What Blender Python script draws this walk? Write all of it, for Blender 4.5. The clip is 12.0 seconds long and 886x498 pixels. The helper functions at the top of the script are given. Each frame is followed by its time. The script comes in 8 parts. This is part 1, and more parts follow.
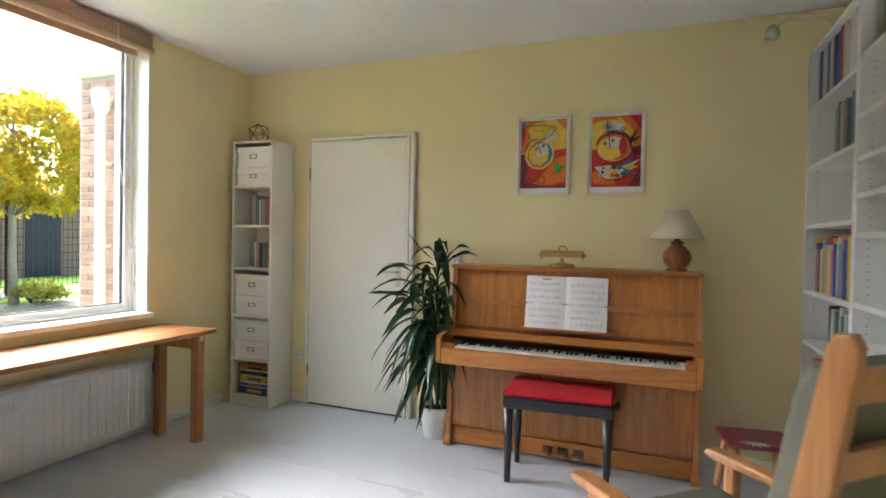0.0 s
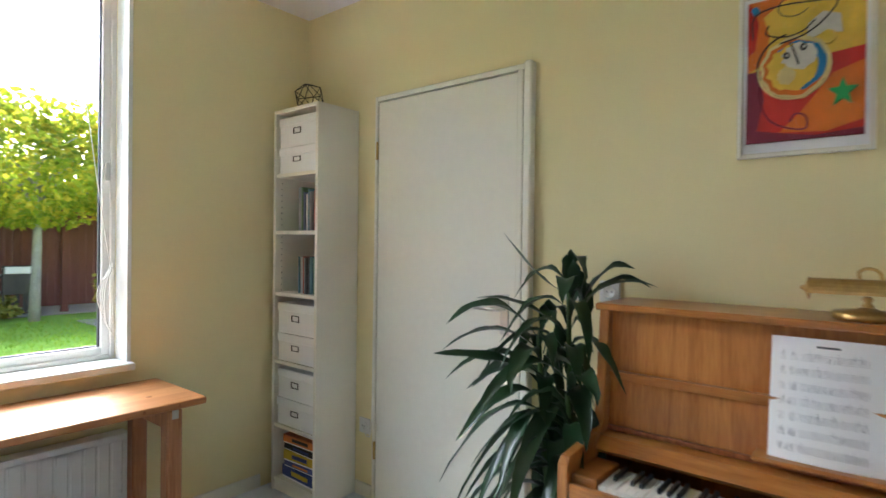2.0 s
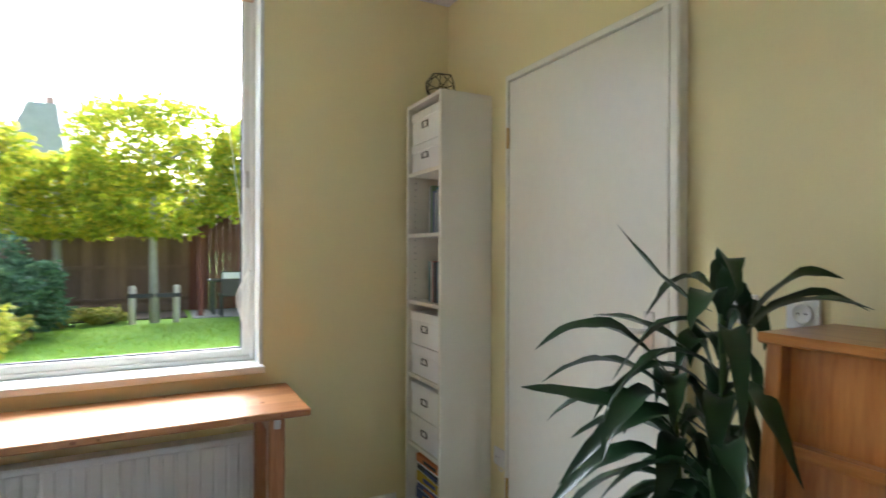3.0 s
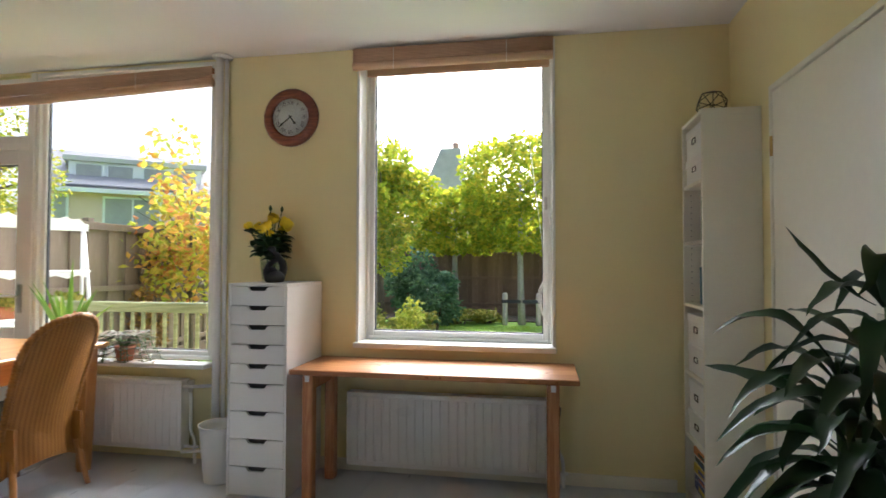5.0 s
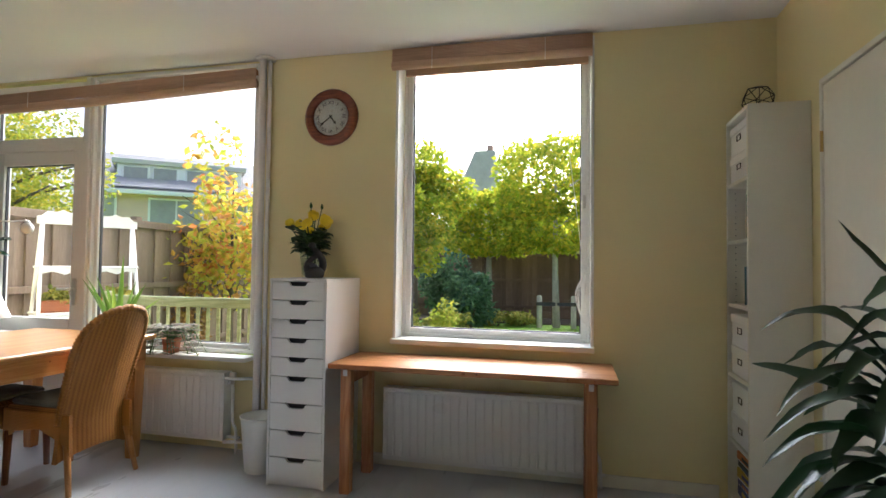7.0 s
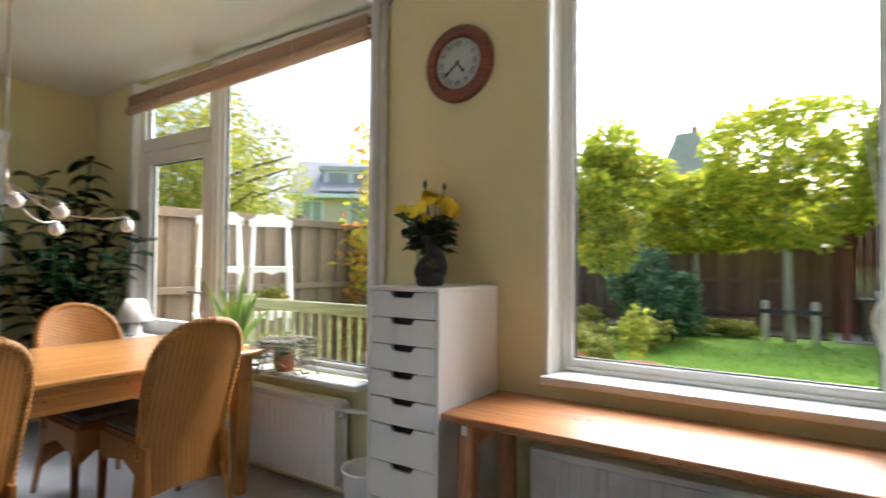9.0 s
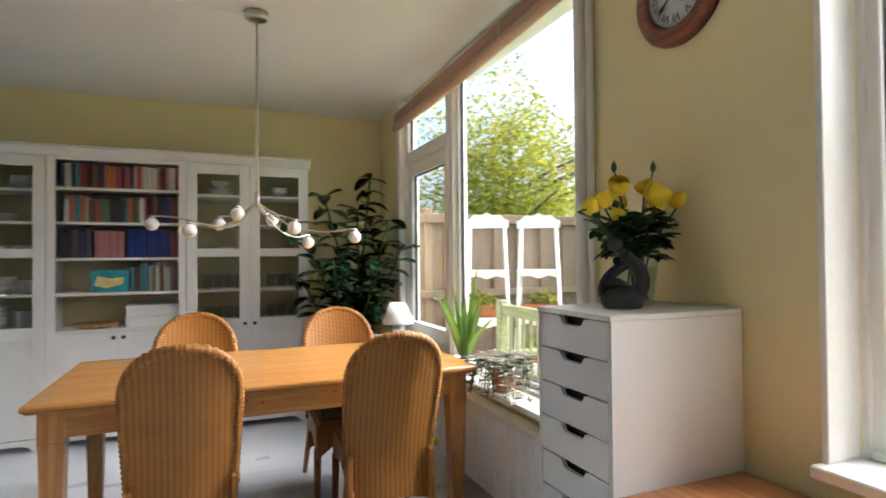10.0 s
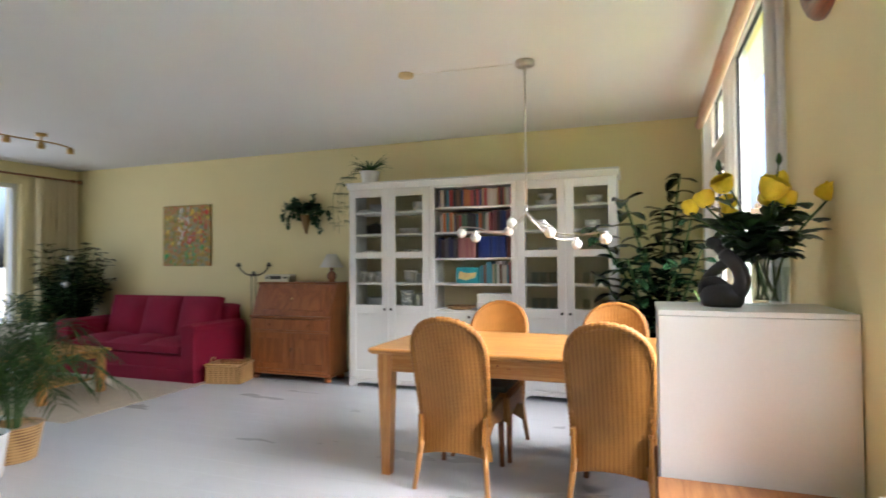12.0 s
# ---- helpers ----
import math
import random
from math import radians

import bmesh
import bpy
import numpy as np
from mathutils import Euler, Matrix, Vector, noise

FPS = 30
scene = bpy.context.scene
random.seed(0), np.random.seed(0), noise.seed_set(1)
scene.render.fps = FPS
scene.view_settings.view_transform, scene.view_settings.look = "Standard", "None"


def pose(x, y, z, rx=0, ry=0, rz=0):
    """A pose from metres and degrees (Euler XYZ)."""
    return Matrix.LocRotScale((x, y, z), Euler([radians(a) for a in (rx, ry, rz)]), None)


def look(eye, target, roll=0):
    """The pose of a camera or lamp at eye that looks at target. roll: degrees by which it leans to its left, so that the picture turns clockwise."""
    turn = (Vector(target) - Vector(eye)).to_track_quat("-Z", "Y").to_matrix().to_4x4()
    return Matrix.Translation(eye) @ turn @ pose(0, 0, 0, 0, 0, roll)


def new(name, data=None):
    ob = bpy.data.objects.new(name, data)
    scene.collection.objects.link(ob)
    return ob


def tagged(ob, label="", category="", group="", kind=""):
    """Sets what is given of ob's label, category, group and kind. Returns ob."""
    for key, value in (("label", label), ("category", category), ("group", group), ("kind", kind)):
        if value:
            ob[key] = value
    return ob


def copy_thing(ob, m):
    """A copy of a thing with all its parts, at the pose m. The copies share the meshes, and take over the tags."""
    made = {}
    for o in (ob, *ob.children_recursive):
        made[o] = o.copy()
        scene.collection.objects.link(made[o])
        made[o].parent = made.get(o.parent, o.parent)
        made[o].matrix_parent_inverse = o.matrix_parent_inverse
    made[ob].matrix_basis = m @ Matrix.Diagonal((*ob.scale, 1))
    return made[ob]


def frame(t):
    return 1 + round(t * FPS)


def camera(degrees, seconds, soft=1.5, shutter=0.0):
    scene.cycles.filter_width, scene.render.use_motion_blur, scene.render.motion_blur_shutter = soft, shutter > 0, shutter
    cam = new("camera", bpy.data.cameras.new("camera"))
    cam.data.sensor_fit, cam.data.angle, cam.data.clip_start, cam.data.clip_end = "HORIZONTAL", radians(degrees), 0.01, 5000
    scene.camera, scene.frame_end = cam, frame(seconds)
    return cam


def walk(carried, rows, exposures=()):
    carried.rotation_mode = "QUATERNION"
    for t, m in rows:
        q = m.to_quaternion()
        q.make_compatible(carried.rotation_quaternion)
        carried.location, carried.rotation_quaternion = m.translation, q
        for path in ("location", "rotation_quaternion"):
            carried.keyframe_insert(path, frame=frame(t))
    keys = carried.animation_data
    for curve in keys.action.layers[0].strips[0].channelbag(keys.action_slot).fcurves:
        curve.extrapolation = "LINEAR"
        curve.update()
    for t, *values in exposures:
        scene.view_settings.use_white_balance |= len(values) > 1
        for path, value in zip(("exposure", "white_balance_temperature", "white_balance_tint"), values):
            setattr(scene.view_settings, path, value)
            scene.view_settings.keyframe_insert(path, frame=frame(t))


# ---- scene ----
cam = camera(78.1, 12.0, soft=1.5, shutter=0.4)
PATH = [
    (0, (0.16, 0.457, 1.302), (2.017, 1.199, 1.269), 1.1),
    (0.5, (0.592, 0.624, 1.3), (2.441, 1.384, 1.28), 1.0),
    (1, (1.014, 0.75, 1.297), (2.818, 1.613, 1.282), 0.9),
    (1.5, (1.429, 0.867, 1.3), (3.114, 1.945, 1.285), 0.8),
    (2, (1.79, 0.984, 1.327), (3.338, 2.249, 1.311), 0.7),
    (2.5, (2.11, 1.019, 1.347), (3.423, 2.527, 1.333), 0.5),
    (3, (2.382, 1.02, 1.309), (3.303, 2.796, 1.314), 0.2),
    (3.5, (2.533, 0.857, 1.329), (3.037, 2.792, 1.344), 0.1),
    (5.5, (2.725, 0.295, 1.25), (2.286, 2.246, 1.309), 0.5),
    (6, (2.729, 0.281, 1.244), (2.278, 2.229, 1.304), 0.7),
    (6.5, (2.708, 0.283, 1.237), (2.249, 2.228, 1.301), 0.7),
    (8.5, (2.582, 1.053, 1.252), (1.851, 2.914, 1.29), 0.6),
    (9, (2.508, 1.421, 1.263), (1.406, 3.09, 1.309), 0.5),
    (9.5, (2.513, 1.797, 1.286), (0.933, 3.023, 1.32), 0.1),
    (10, (2.51, 2.187, 1.316), (0.663, 2.953, 1.349), -0.5),
    (10.5, (2.596, 2.547, 1.322), (0.634, 2.933, 1.355), -0.7),
    (11, (2.805, 2.776, 1.304), (0.806, 2.807, 1.353), -0.7),
    (11.5, (2.937, 2.976, 1.311), (0.966, 2.641, 1.365), -0.5),
    (12, (3.03, 3.096, 1.301), (1.152, 2.41, 1.348), -0.4),
]
EXPOSURES = [(0, 2.52, 5750, 8), (1.5, 2.55, 5500, 6), (2.5, 2.5, 5450, 6), (3.5, 2.25, 5600, 7), (5.5, 1.82, 5700, 8), (8.5, 1.75, 5700, 8), (10.5, 1.95, 5650, 8), (11.5, 2.25, 5600, 9), (12, 2.45, 5600, 9)]
walk(cam, [(t, look(eye, aim, roll)) for t, eye, aim, roll in PATH], EXPOSURES)

# ---- plan: y is towards the garden, x towards the piano wall ----
YN, XE, XW, YS, H = 3.62, 3.76, -2.47, -4.45, 2.62   # window wall, piano wall, cabinet wall, street wall, ceiling
YI, XI = -0.565, 1.05                                  # inner corner of the L-shaped room
GZ = -0.12                                            # garden ground

# ---- world and light ----
world = bpy.data.worlds.new("world")
scene.world = world
world.use_nodes = True
wn = world.node_tree.nodes
sky = wn.new("ShaderNodeTexSky")
sky.sky_type, sky.sun_disc = "NISHITA", False
sky.sun_elevation, sky.sun_rotation = radians(40), radians(10)
sky.dust_density, sky.air_density, sky.ozone_density = 8.0, 0.6, 0.3
wn["Background"].inputs["Strength"].default_value = 0.15
world.node_tree.links.new(sky.outputs["Color"], wn["Background"].inputs["Color"])


def lamp(name, kind, m, energy, color=(1, 1, 1), size=(1, 1), angle=10, spread=180):
    data = bpy.data.lights.new(name, kind)
    data.energy, data.color = energy, color
    if kind == "AREA":
        data.shape, data.size, data.size_y, data.spread = "RECTANGLE", size[0], size[1], radians(spread)
    elif kind == "SUN":
        data.angle = radians(angle)
    ob = new(name, data)
    ob.matrix_world = m
    return ob


lamp("sun", "SUN", look((0, 0, 0), (0.12, -0.72, -0.62)), 1.9, (0.97, 0.985, 1), angle=75)
# daylight in the opening of the street window
lamp("daylight_street", "AREA", look((-0.2, YS + 0.02, 1.4), (-0.2, 0, 1.2)), 2.5, (1, 0.98, 0.95), (2.1, 1.6))


# ---- materials ----
def nodes_of(name):
    m = bpy.data.materials.new(name)
    m.use_nodes = True
    return m, m.node_tree.nodes, m.node_tree.links, m.node_tree.nodes["Principled BSDF"]


def ramp(nt, links, fac, stops):
    r = nt.new("ShaderNodeValToRGB")
    while len(r.color_ramp.elements) < len(stops):
        r.color_ramp.elements.new(0.5)
    for e, (p, c) in zip(r.color_ramp.elements, stops):
        e.position, e.color = p, (*c, 1)
    links.new(fac, r.inputs["Fac"])
    return r.outputs["Color"]


def noise_tex(nt, links, vec, scale, detail=4, rough=0.55, distort=0.0):
    n = nt.new("ShaderNodeTexNoise")
    n.inputs["Scale"].default_value, n.inputs["Detail"].default_value = scale, detail
    n.inputs["Roughness"].default_value, n.inputs["Distortion"].default_value = rough, distort
    links.new(vec, n.inputs["Vector"])
    return n.outputs["Fac"]


def coords(nt, links, stretch=(1, 1, 1), shift=True):
    """Object coordinates, shifted by the object's own random number, stretched for grain."""
    tc, mp = nt.new("ShaderNodeTexCoord"), nt.new("ShaderNodeMapping")
    mp.inputs["Scale"].default_value = stretch
    links.new(tc.outputs["Object"], mp.inputs["Vector"])
    if shift:
        oi, mul = nt.new("ShaderNodeObjectInfo"), nt.new("ShaderNodeMath")
        mul.operation = "MULTIPLY"
        mul.inputs[1].default_value = 17.0
        links.new(oi.outputs["Random"], mul.inputs[0])
        links.new(mul.outputs[0], mp.inputs["Location"])
    return mp.outputs["Vector"]


def shade(c, k):
    return tuple(min(1, max(0, v * k)) for v in c)


def surface(name, color, rough=0.5, metal=0.0, fine=60, coarse=3, vary=0.08, bump=0.05, tint=None, stretch=(1, 1, 1), coat=0.0, each=0.0, sheen=0.0):
    """A plain surface with variation at two scales, fine relief and uneven gloss."""
    m, nt, links, b = nodes_of(name)
    v = coords(nt, links, stretch)
    f1, f2 = noise_tex(nt, links, v, coarse), noise_tex(nt, links, v, fine, 6)
    add = nt.new("ShaderNodeMath")
    add.operation = "MULTIPLY_ADD"
    add.inputs[1].default_value, add.inputs[2].default_value = 0.5, 0.0
    links.new(f2, add.inputs[0])
    a2 = nt.new("ShaderNodeMath")
    a2.operation = "MULTIPLY_ADD"
    a2.inputs[1].default_value = 0.5
    links.new(f1, a2.inputs[0])
    links.new(add.outputs[0], a2.inputs[2])
    col = ramp(nt, links, a2.outputs[0], [(0.3, shade(color, 1 - vary)), (0.55, color), (0.75, shade(tint or color, 1 + vary))])
    if each:
        oi, mr, hsv = nt.new("ShaderNodeObjectInfo"), nt.new("ShaderNodeMapRange"), nt.new("ShaderNodeHueSaturation")
        mr.inputs["To Min"].default_value, mr.inputs["To Max"].default_value = 1 - each, 1 + each
        links.new(oi.outputs["Random"], mr.inputs["Value"])
        links.new(mr.outputs["Result"], hsv.inputs["Value"])
        links.new(col, hsv.inputs["Color"])
        col = hsv.outputs["Color"]
    links.new(col, b.inputs["Base Color"])
    rr = nt.new("ShaderNodeMapRange")
    rr.inputs["To Min"].default_value, rr.inputs["To Max"].default_value = max(0.02, rough - 0.08), min(1, rough + 0.08)
    links.new(f1, rr.inputs["Value"])
    links.new(rr.outputs["Result"], b.inputs["Roughness"])
    b.inputs["Metallic"].default_value, b.inputs["Coat Weight"].default_value, b.inputs["Sheen Weight"].default_value = metal, coat, sheen
    if bump:
        bp = nt.new("ShaderNodeBump")
        bp.inputs["Strength"].default_value, bp.inputs["Distance"].default_value = bump, 0.01
        links.new(f2, bp.inputs["Height"])
        links.new(bp.outputs["Normal"], b.inputs["Normal"])
    return m


def timber(name, light, dark, axis=2, rough=0.4, rings=7, coat=0.15, vary=1.0):
    """Wood with grain along one axis of the object: broad figure, fine pores, knots of darker tone."""
    m, nt, links, b = nodes_of(name)
    s = [1.0, 1.0, 1.0]
    s[axis] = 0.09
    v = coords(nt, links, tuple(s))
    broad = noise_tex(nt, links, v, rings, 3, 0.5, 1.6)
    wave = nt.new("ShaderNodeMath")
    wave.operation = "PINGPONG"
    wave.inputs[1].default_value = 0.11
    links.new(broad, wave.inputs[0])
    mul = nt.new("ShaderNodeMath")
    mul.operation = "MULTIPLY"
    mul.inputs[1].default_value = 9.0
    links.new(wave.outputs[0], mul.inputs[0])
    pore = noise_tex(nt, links, v, 140, 4)
    mix = nt.new("ShaderNodeMath")
    mix.operation = "MULTIPLY_ADD"
    mix.inputs[1].default_value = 0.55 * vary
    links.new(mul.outputs[0], mix.inputs[0])
    links.new(pore, mix.inputs[2])
    col = ramp(nt, links, mix.outputs[0], [(0.35, light), (0.7, tuple((a + c) / 2 for a, c in zip(light, dark))), (1.0, dark)])
    oi, mr, hsv = nt.new("ShaderNodeObjectInfo"), nt.new("ShaderNodeMapRange"), nt.new("ShaderNodeHueSaturation")
    mr.inputs["To Min"].default_value, mr.inputs["To Max"].default_value = 0.92, 1.07
    links.new(oi.outputs["Random"], mr.inputs["Value"])
    links.new(mr.outputs["Result"], hsv.inputs["Value"])
    links.new(col, hsv.inputs["Color"])
    links.new(hsv.outputs["Color"], b.inputs["Base Color"])
    b.inputs["Roughness"].default_value, b.inputs["Coat Weight"].default_value, b.inputs["Coat Roughness"].default_value = rough, coat, 0.25
    bp = nt.new("ShaderNodeBump")
    bp.inputs["Strength"].default_value, bp.inputs["Distance"].default_value = 0.06, 0.005
    links.new(mix.outputs[0], bp.inputs["Height"])
    links.new(bp.outputs["Normal"], b.inputs["Normal"])
    return m


def woven(name, light, dark, pitch=0.008):
    """Loom-woven paper cord: fine horizontal wefts over upright warps."""
    m, nt, links, b = nodes_of(name)
    v = coords(nt, links)
    outs = []
    for axis, p in (("Z", pitch), ("Y", pitch * 2.9)):
        w = nt.new("ShaderNodeTexWave")
        w.wave_type, w.bands_direction = "BANDS", axis
        w.inputs["Scale"].default_value = 0.314 / p
        w.inputs["Distortion"].default_value, w.inputs["Detail"].default_value, w.inputs["Detail Scale"].default_value = 0.35, 2, 0.6
        links.new(v, w.inputs["Vector"])
        outs.append(w.outputs["Fac"])
    mul = nt.new("ShaderNodeMath")
    mul.operation = "MULTIPLY_ADD"
    mul.inputs[1].default_value = 0.6
    links.new(outs[0], mul.inputs[0])
    half = nt.new("ShaderNodeMath")
    half.operation = "MULTIPLY"
    half.inputs[1].default_value = 0.45
    links.new(outs[1], half.inputs[0])
    links.new(half.outputs[0], mul.inputs[2])
    patch = noise_tex(nt, links, v, 9, 4)
    mixv = nt.new("ShaderNodeMath")
    mixv.operation = "MULTIPLY_ADD"
    mixv.inputs[1].default_value = 0.5
    links.new(patch, mixv.inputs[0])
    links.new(mul.outputs[0], mixv.inputs[2])
    col = ramp(nt, links, mixv.outputs[0], [(0.3, dark), (0.75, light), (1.2 / 1.2, shade(light, 1.15))])
    links.new(col, b.inputs["Base Color"])
    b.inputs["Roughness"].default_value = 0.55
    bp = nt.new("ShaderNodeBump")
    bp.inputs["Strength"].default_value, bp.inputs["Distance"].default_value = 0.4, 0.004
    links.new(mul.outputs[0], bp.inputs["Height"])
    links.new(bp.outputs["Normal"], b.inputs["Normal"])
    return m


def leafy(name, a, b_, c=None, rough=0.5, gloss=0.0, through_light=0.25):
    """Leaves: each leaf of a crown has its own tone; light passes through a little."""
    m, nt, links, b = nodes_of(name)
    g = nt.new("ShaderNodeNewGeometry")
    col = ramp(nt, links, g.outputs["Random Per Island"], [(0.0, a), (0.55, b_), (1.0, c or b_)])
    v = coords(nt, links)
    f = noise_tex(nt, links, v, 1.4, 2)
    mx = nt.new("ShaderNodeMix")
    mx.data_type, mx.blend_type = "RGBA", "MULTIPLY"
    mx.inputs[0].default_value = 0.5
    links.new(col, mx.inputs[6])
    links.new(ramp(nt, links, f, [(0.3, (0.6, 0.6, 0.6)), (0.65, (1, 1, 1))]), mx.inputs[7])
    links.new(mx.outputs[2], b.inputs["Base Color"])
    b.inputs["Roughness"].default_value, b.inputs["Coat Weight"].default_value = rough, gloss
    if through_light:
        out = nt["Material Output"]
        tr, ms = nt.new("ShaderNodeBsdfTranslucent"), nt.new("ShaderNodeMixShader")
        ms.inputs[0].default_value = through_light
        links.new(mx.outputs[2], tr.inputs["Color"])
        links.new(b.outputs[0], ms.inputs[1])
        links.new(tr.outputs[0], ms.inputs[2])
        links.new(ms.outputs[0], out.inputs["Surface"])
    return m


def pane_glass(name, tint=(1, 1, 1), gloss=0.004):
    m, nt, links, b = nodes_of(name)
    nt.remove(b)
    tr, gl, ms = (nt.new("ShaderNode" + k) for k in ("BsdfTransparent", "BsdfGlossy", "MixShader"))
    tr.inputs["Color"].default_value = (*tint, 1)
    gl.inputs["Roughness"].default_value = 0.02
    ms.inputs[0].default_value = gloss
    links.new(tr.outputs[0], ms.inputs[1])
    links.new(gl.outputs[0], ms.inputs[2])
    links.new(ms.outputs[0], nt["Material Output"].inputs["Surface"])
    return m


def books_mat(name, stops, rough=0.5):
    """Book spines: each book has its own colour from a list."""
    m, nt, links, b = nodes_of(name)
    oi = nt.new("ShaderNodeObjectInfo")
    r = nt.new("ShaderNodeValToRGB")
    r.color_ramp.interpolation = "CONSTANT"
    while len(r.color_ramp.elements) < len(stops):
        r.color_ramp.elements.new(0.5)
    for i, c in enumerate(stops):
        r.color_ramp.elements[i].position, r.color_ramp.elements[i].color = i / len(stops), (*c, 1)
    links.new(oi.outputs["Random"], r.inputs["Fac"])
    v = coords(nt, links)
    mx = nt.new("ShaderNodeMix")
    mx.data_type, mx.blend_type = "RGBA", "MULTIPLY"
    mx.inputs[0].default_value = 1.0
    links.new(r.outputs["Color"], mx.inputs[6])
    links.new(ramp(nt, links, noise_tex(nt, links, v, 30, 4), [(0.3, (0.75, 0.75, 0.75)), (0.6, (1, 1, 1))]), mx.inputs[7])
    links.new(mx.outputs[2], b.inputs["Base Color"])
    b.inputs["Roughness"].default_value = rough
    return m


M_WALL = surface("yellow_wall_paint", (0.81, 0.72, 0.40), 0.75, fine=180, coarse=1.2, vary=0.035, bump=0.08)
M_CEIL = surface("white_ceiling_paint", (0.80, 0.80, 0.79), 0.85, fine=150, coarse=1.5, vary=0.03, bump=0.06)
M_FLOOR = surface("pale_grey_floor_paint", (0.61, 0.635, 0.68), 0.3, fine=90, coarse=2.5, vary=0.03, bump=0.03, stretch=(1, 0.3, 1), each=0.025)
M_GAP = surface("pale_joint", (0.50, 0.52, 0.55), 0.8)
M_WHITE = surface("white_lacquer", (0.82, 0.82, 0.80), 0.35, fine=120, coarse=2, vary=0.03, bump=0.015)
M_CREAM = surface("cream_paint", (0.80, 0.77, 0.66), 0.4, fine=120, coarse=2, vary=0.04, bump=0.03)
M_FRAME = surface("white_window_paint", (0.80, 0.80, 0.76), 0.35, fine=60, coarse=4, vary=0.05, bump=0.03)
M_DOOR = surface("ivory_door_paint", (0.80, 0.77, 0.66), 0.38, fine=25, coarse=1.8, vary=0.035, bump=0.04)
M_GLASS = pane_glass("window_glass")
M_CABGLASS = pane_glass("cabinet_glass", (0.97, 0.98, 0.97), 0.02)
M_SEAL = surface("black_rubber_seal", (0.03, 0.03, 0.035), 0.6)
M_RAD = surface("white_radiator_enamel", (0.80, 0.80, 0.78), 0.3, vary=0.03, bump=0.01)
M_OAK = timber("piano_oak", (0.50, 0.215, 0.045), (0.33, 0.115, 0.02), 2, 0.32, 5, 0.3, 0.75)
M_OAKY = timber("piano_oak_along", (0.50, 0.215, 0.045), (0.34, 0.12, 0.02), 1, 0.32, 5, 0.3, 0.75)
M_PINE = timber("desk_pine", (0.50, 0.24, 0.09), (0.34, 0.135, 0.042), 0, 0.42, 5, 0.05)
M_PINEZ = timber("leg_pine", (0.48, 0.22, 0.08), (0.33, 0.125, 0.036), 2, 0.42, 6, 0.1)
M_TABLE = timber("table_pine", (0.60, 0.32, 0.095), (0.46, 0.20, 0.045), 1, 0.3, 5, 0.3)
M_TABLEZ = timber("table_leg_pine", (0.58, 0.30, 0.09), (0.42, 0.18, 0.045), 2, 0.35, 6, 0.2)
M_ANTIQUE = timber("antique_pine", (0.36, 0.125, 0.032), (0.22, 0.068, 0.016), 2, 0.38, 6, 0.2)
M_BEECH = timber("armchair_beech", (0.50, 0.235, 0.07), (0.38, 0.16, 0.045), 2, 0.38, 7, 0.2)
M_LOOM = woven("loom_weave", (0.40, 0.175, 0.028), (0.20, 0.072, 0.009))
M_BAMBOO = surface("bamboo_blind", (0.58, 0.38, 0.25), 0.6, fine=220, coarse=40, vary=0.22, bump=0.3, stretch=(0.04, 1, 1))
M_BLACK = surface("black_lacquer", (0.02, 0.02, 0.022), 0.35, vary=0.1, bump=0.02)
M_EBONY = surface("black_key", (0.012, 0.012, 0.013), 0.3)
M_IVORY = surface("ivory_key", (0.82, 0.80, 0.72), 0.3, vary=0.03, each=0.03)
M_REDVELVET = surface("red_velvet", (0.46, 0.007, 0.018), 0.85, fine=300, coarse=8, vary=0.15, bump=0.15)
M_SOFA = surface("crimson_sofa_cloth", (0.25, 0.003, 0.03), 0.9, fine=350, coarse=5, vary=0.2, bump=0.3)
M_BRASS = surface("aged_brass", (0.55, 0.36, 0.13), 0.3, 1.0, fine=80, coarse=12, vary=0.2)
M_STEEL = surface("brushed_nickel", (0.62, 0.60, 0.56), 0.3, 1.0, fine=200, coarse=6, vary=0.08)
M_IRON = surface("dark_iron", (0.05, 0.045, 0.04), 0.5, 0.8, vary=0.2)
M_OPAL = surface("opal_glass", (0.85, 0.85, 0.83), 0.15, vary=0.01, bump=0.0)
M_SHADE = surface("linen_lampshade", (0.72, 0.62, 0.46), 0.85, fine=260, coarse=8, vary=0.08, bump=0.25)
M_SHADEW = surface("white_lampshade", (0.80, 0.77, 0.70), 0.85, fine=260, coarse=8, vary=0.05, bump=0.2)
M_TURNED = timber("turned_mahogany", (0.36, 0.13, 0.045), (0.20, 0.065, 0.022), 2, 0.3, 9, 0.4)
M_CLOCKWOOD = timber("clock_mahogany", (0.28, 0.075, 0.03), (0.15, 0.035, 0.015), 0, 0.3, 9, 0.4)
M_PAPER = surface("paper", (0.87, 0.87, 0.88), 0.8, vary=0.02, bump=0.02)
M_STAFF = surface("faint_printed_staff", (0.42, 0.42, 0.45), 0.8)
# cabinet back in a wall-like yellow, darker than the wall paint
M_CABBACK = surface("wall_yellow_cabinet_back", (0.66, 0.60, 0.38), 0.7, vary=0.05)
M_INK = surface("printed_ink", (0.10, 0.10, 0.12), 0.8)
M_LEAF = leafy("dracaena_leaf", (0.012, 0.042, 0.014), (0.022, 0.07, 0.02), (0.045, 0.11, 0.03), 0.36, 0.2, 0.1)
M_RUBBER = leafy("rubber_plant_leaf", (0.007, 0.022, 0.010), (0.014, 0.042, 0.016), (0.028, 0.07, 0.026), 0.22, 0.4, 0.08)
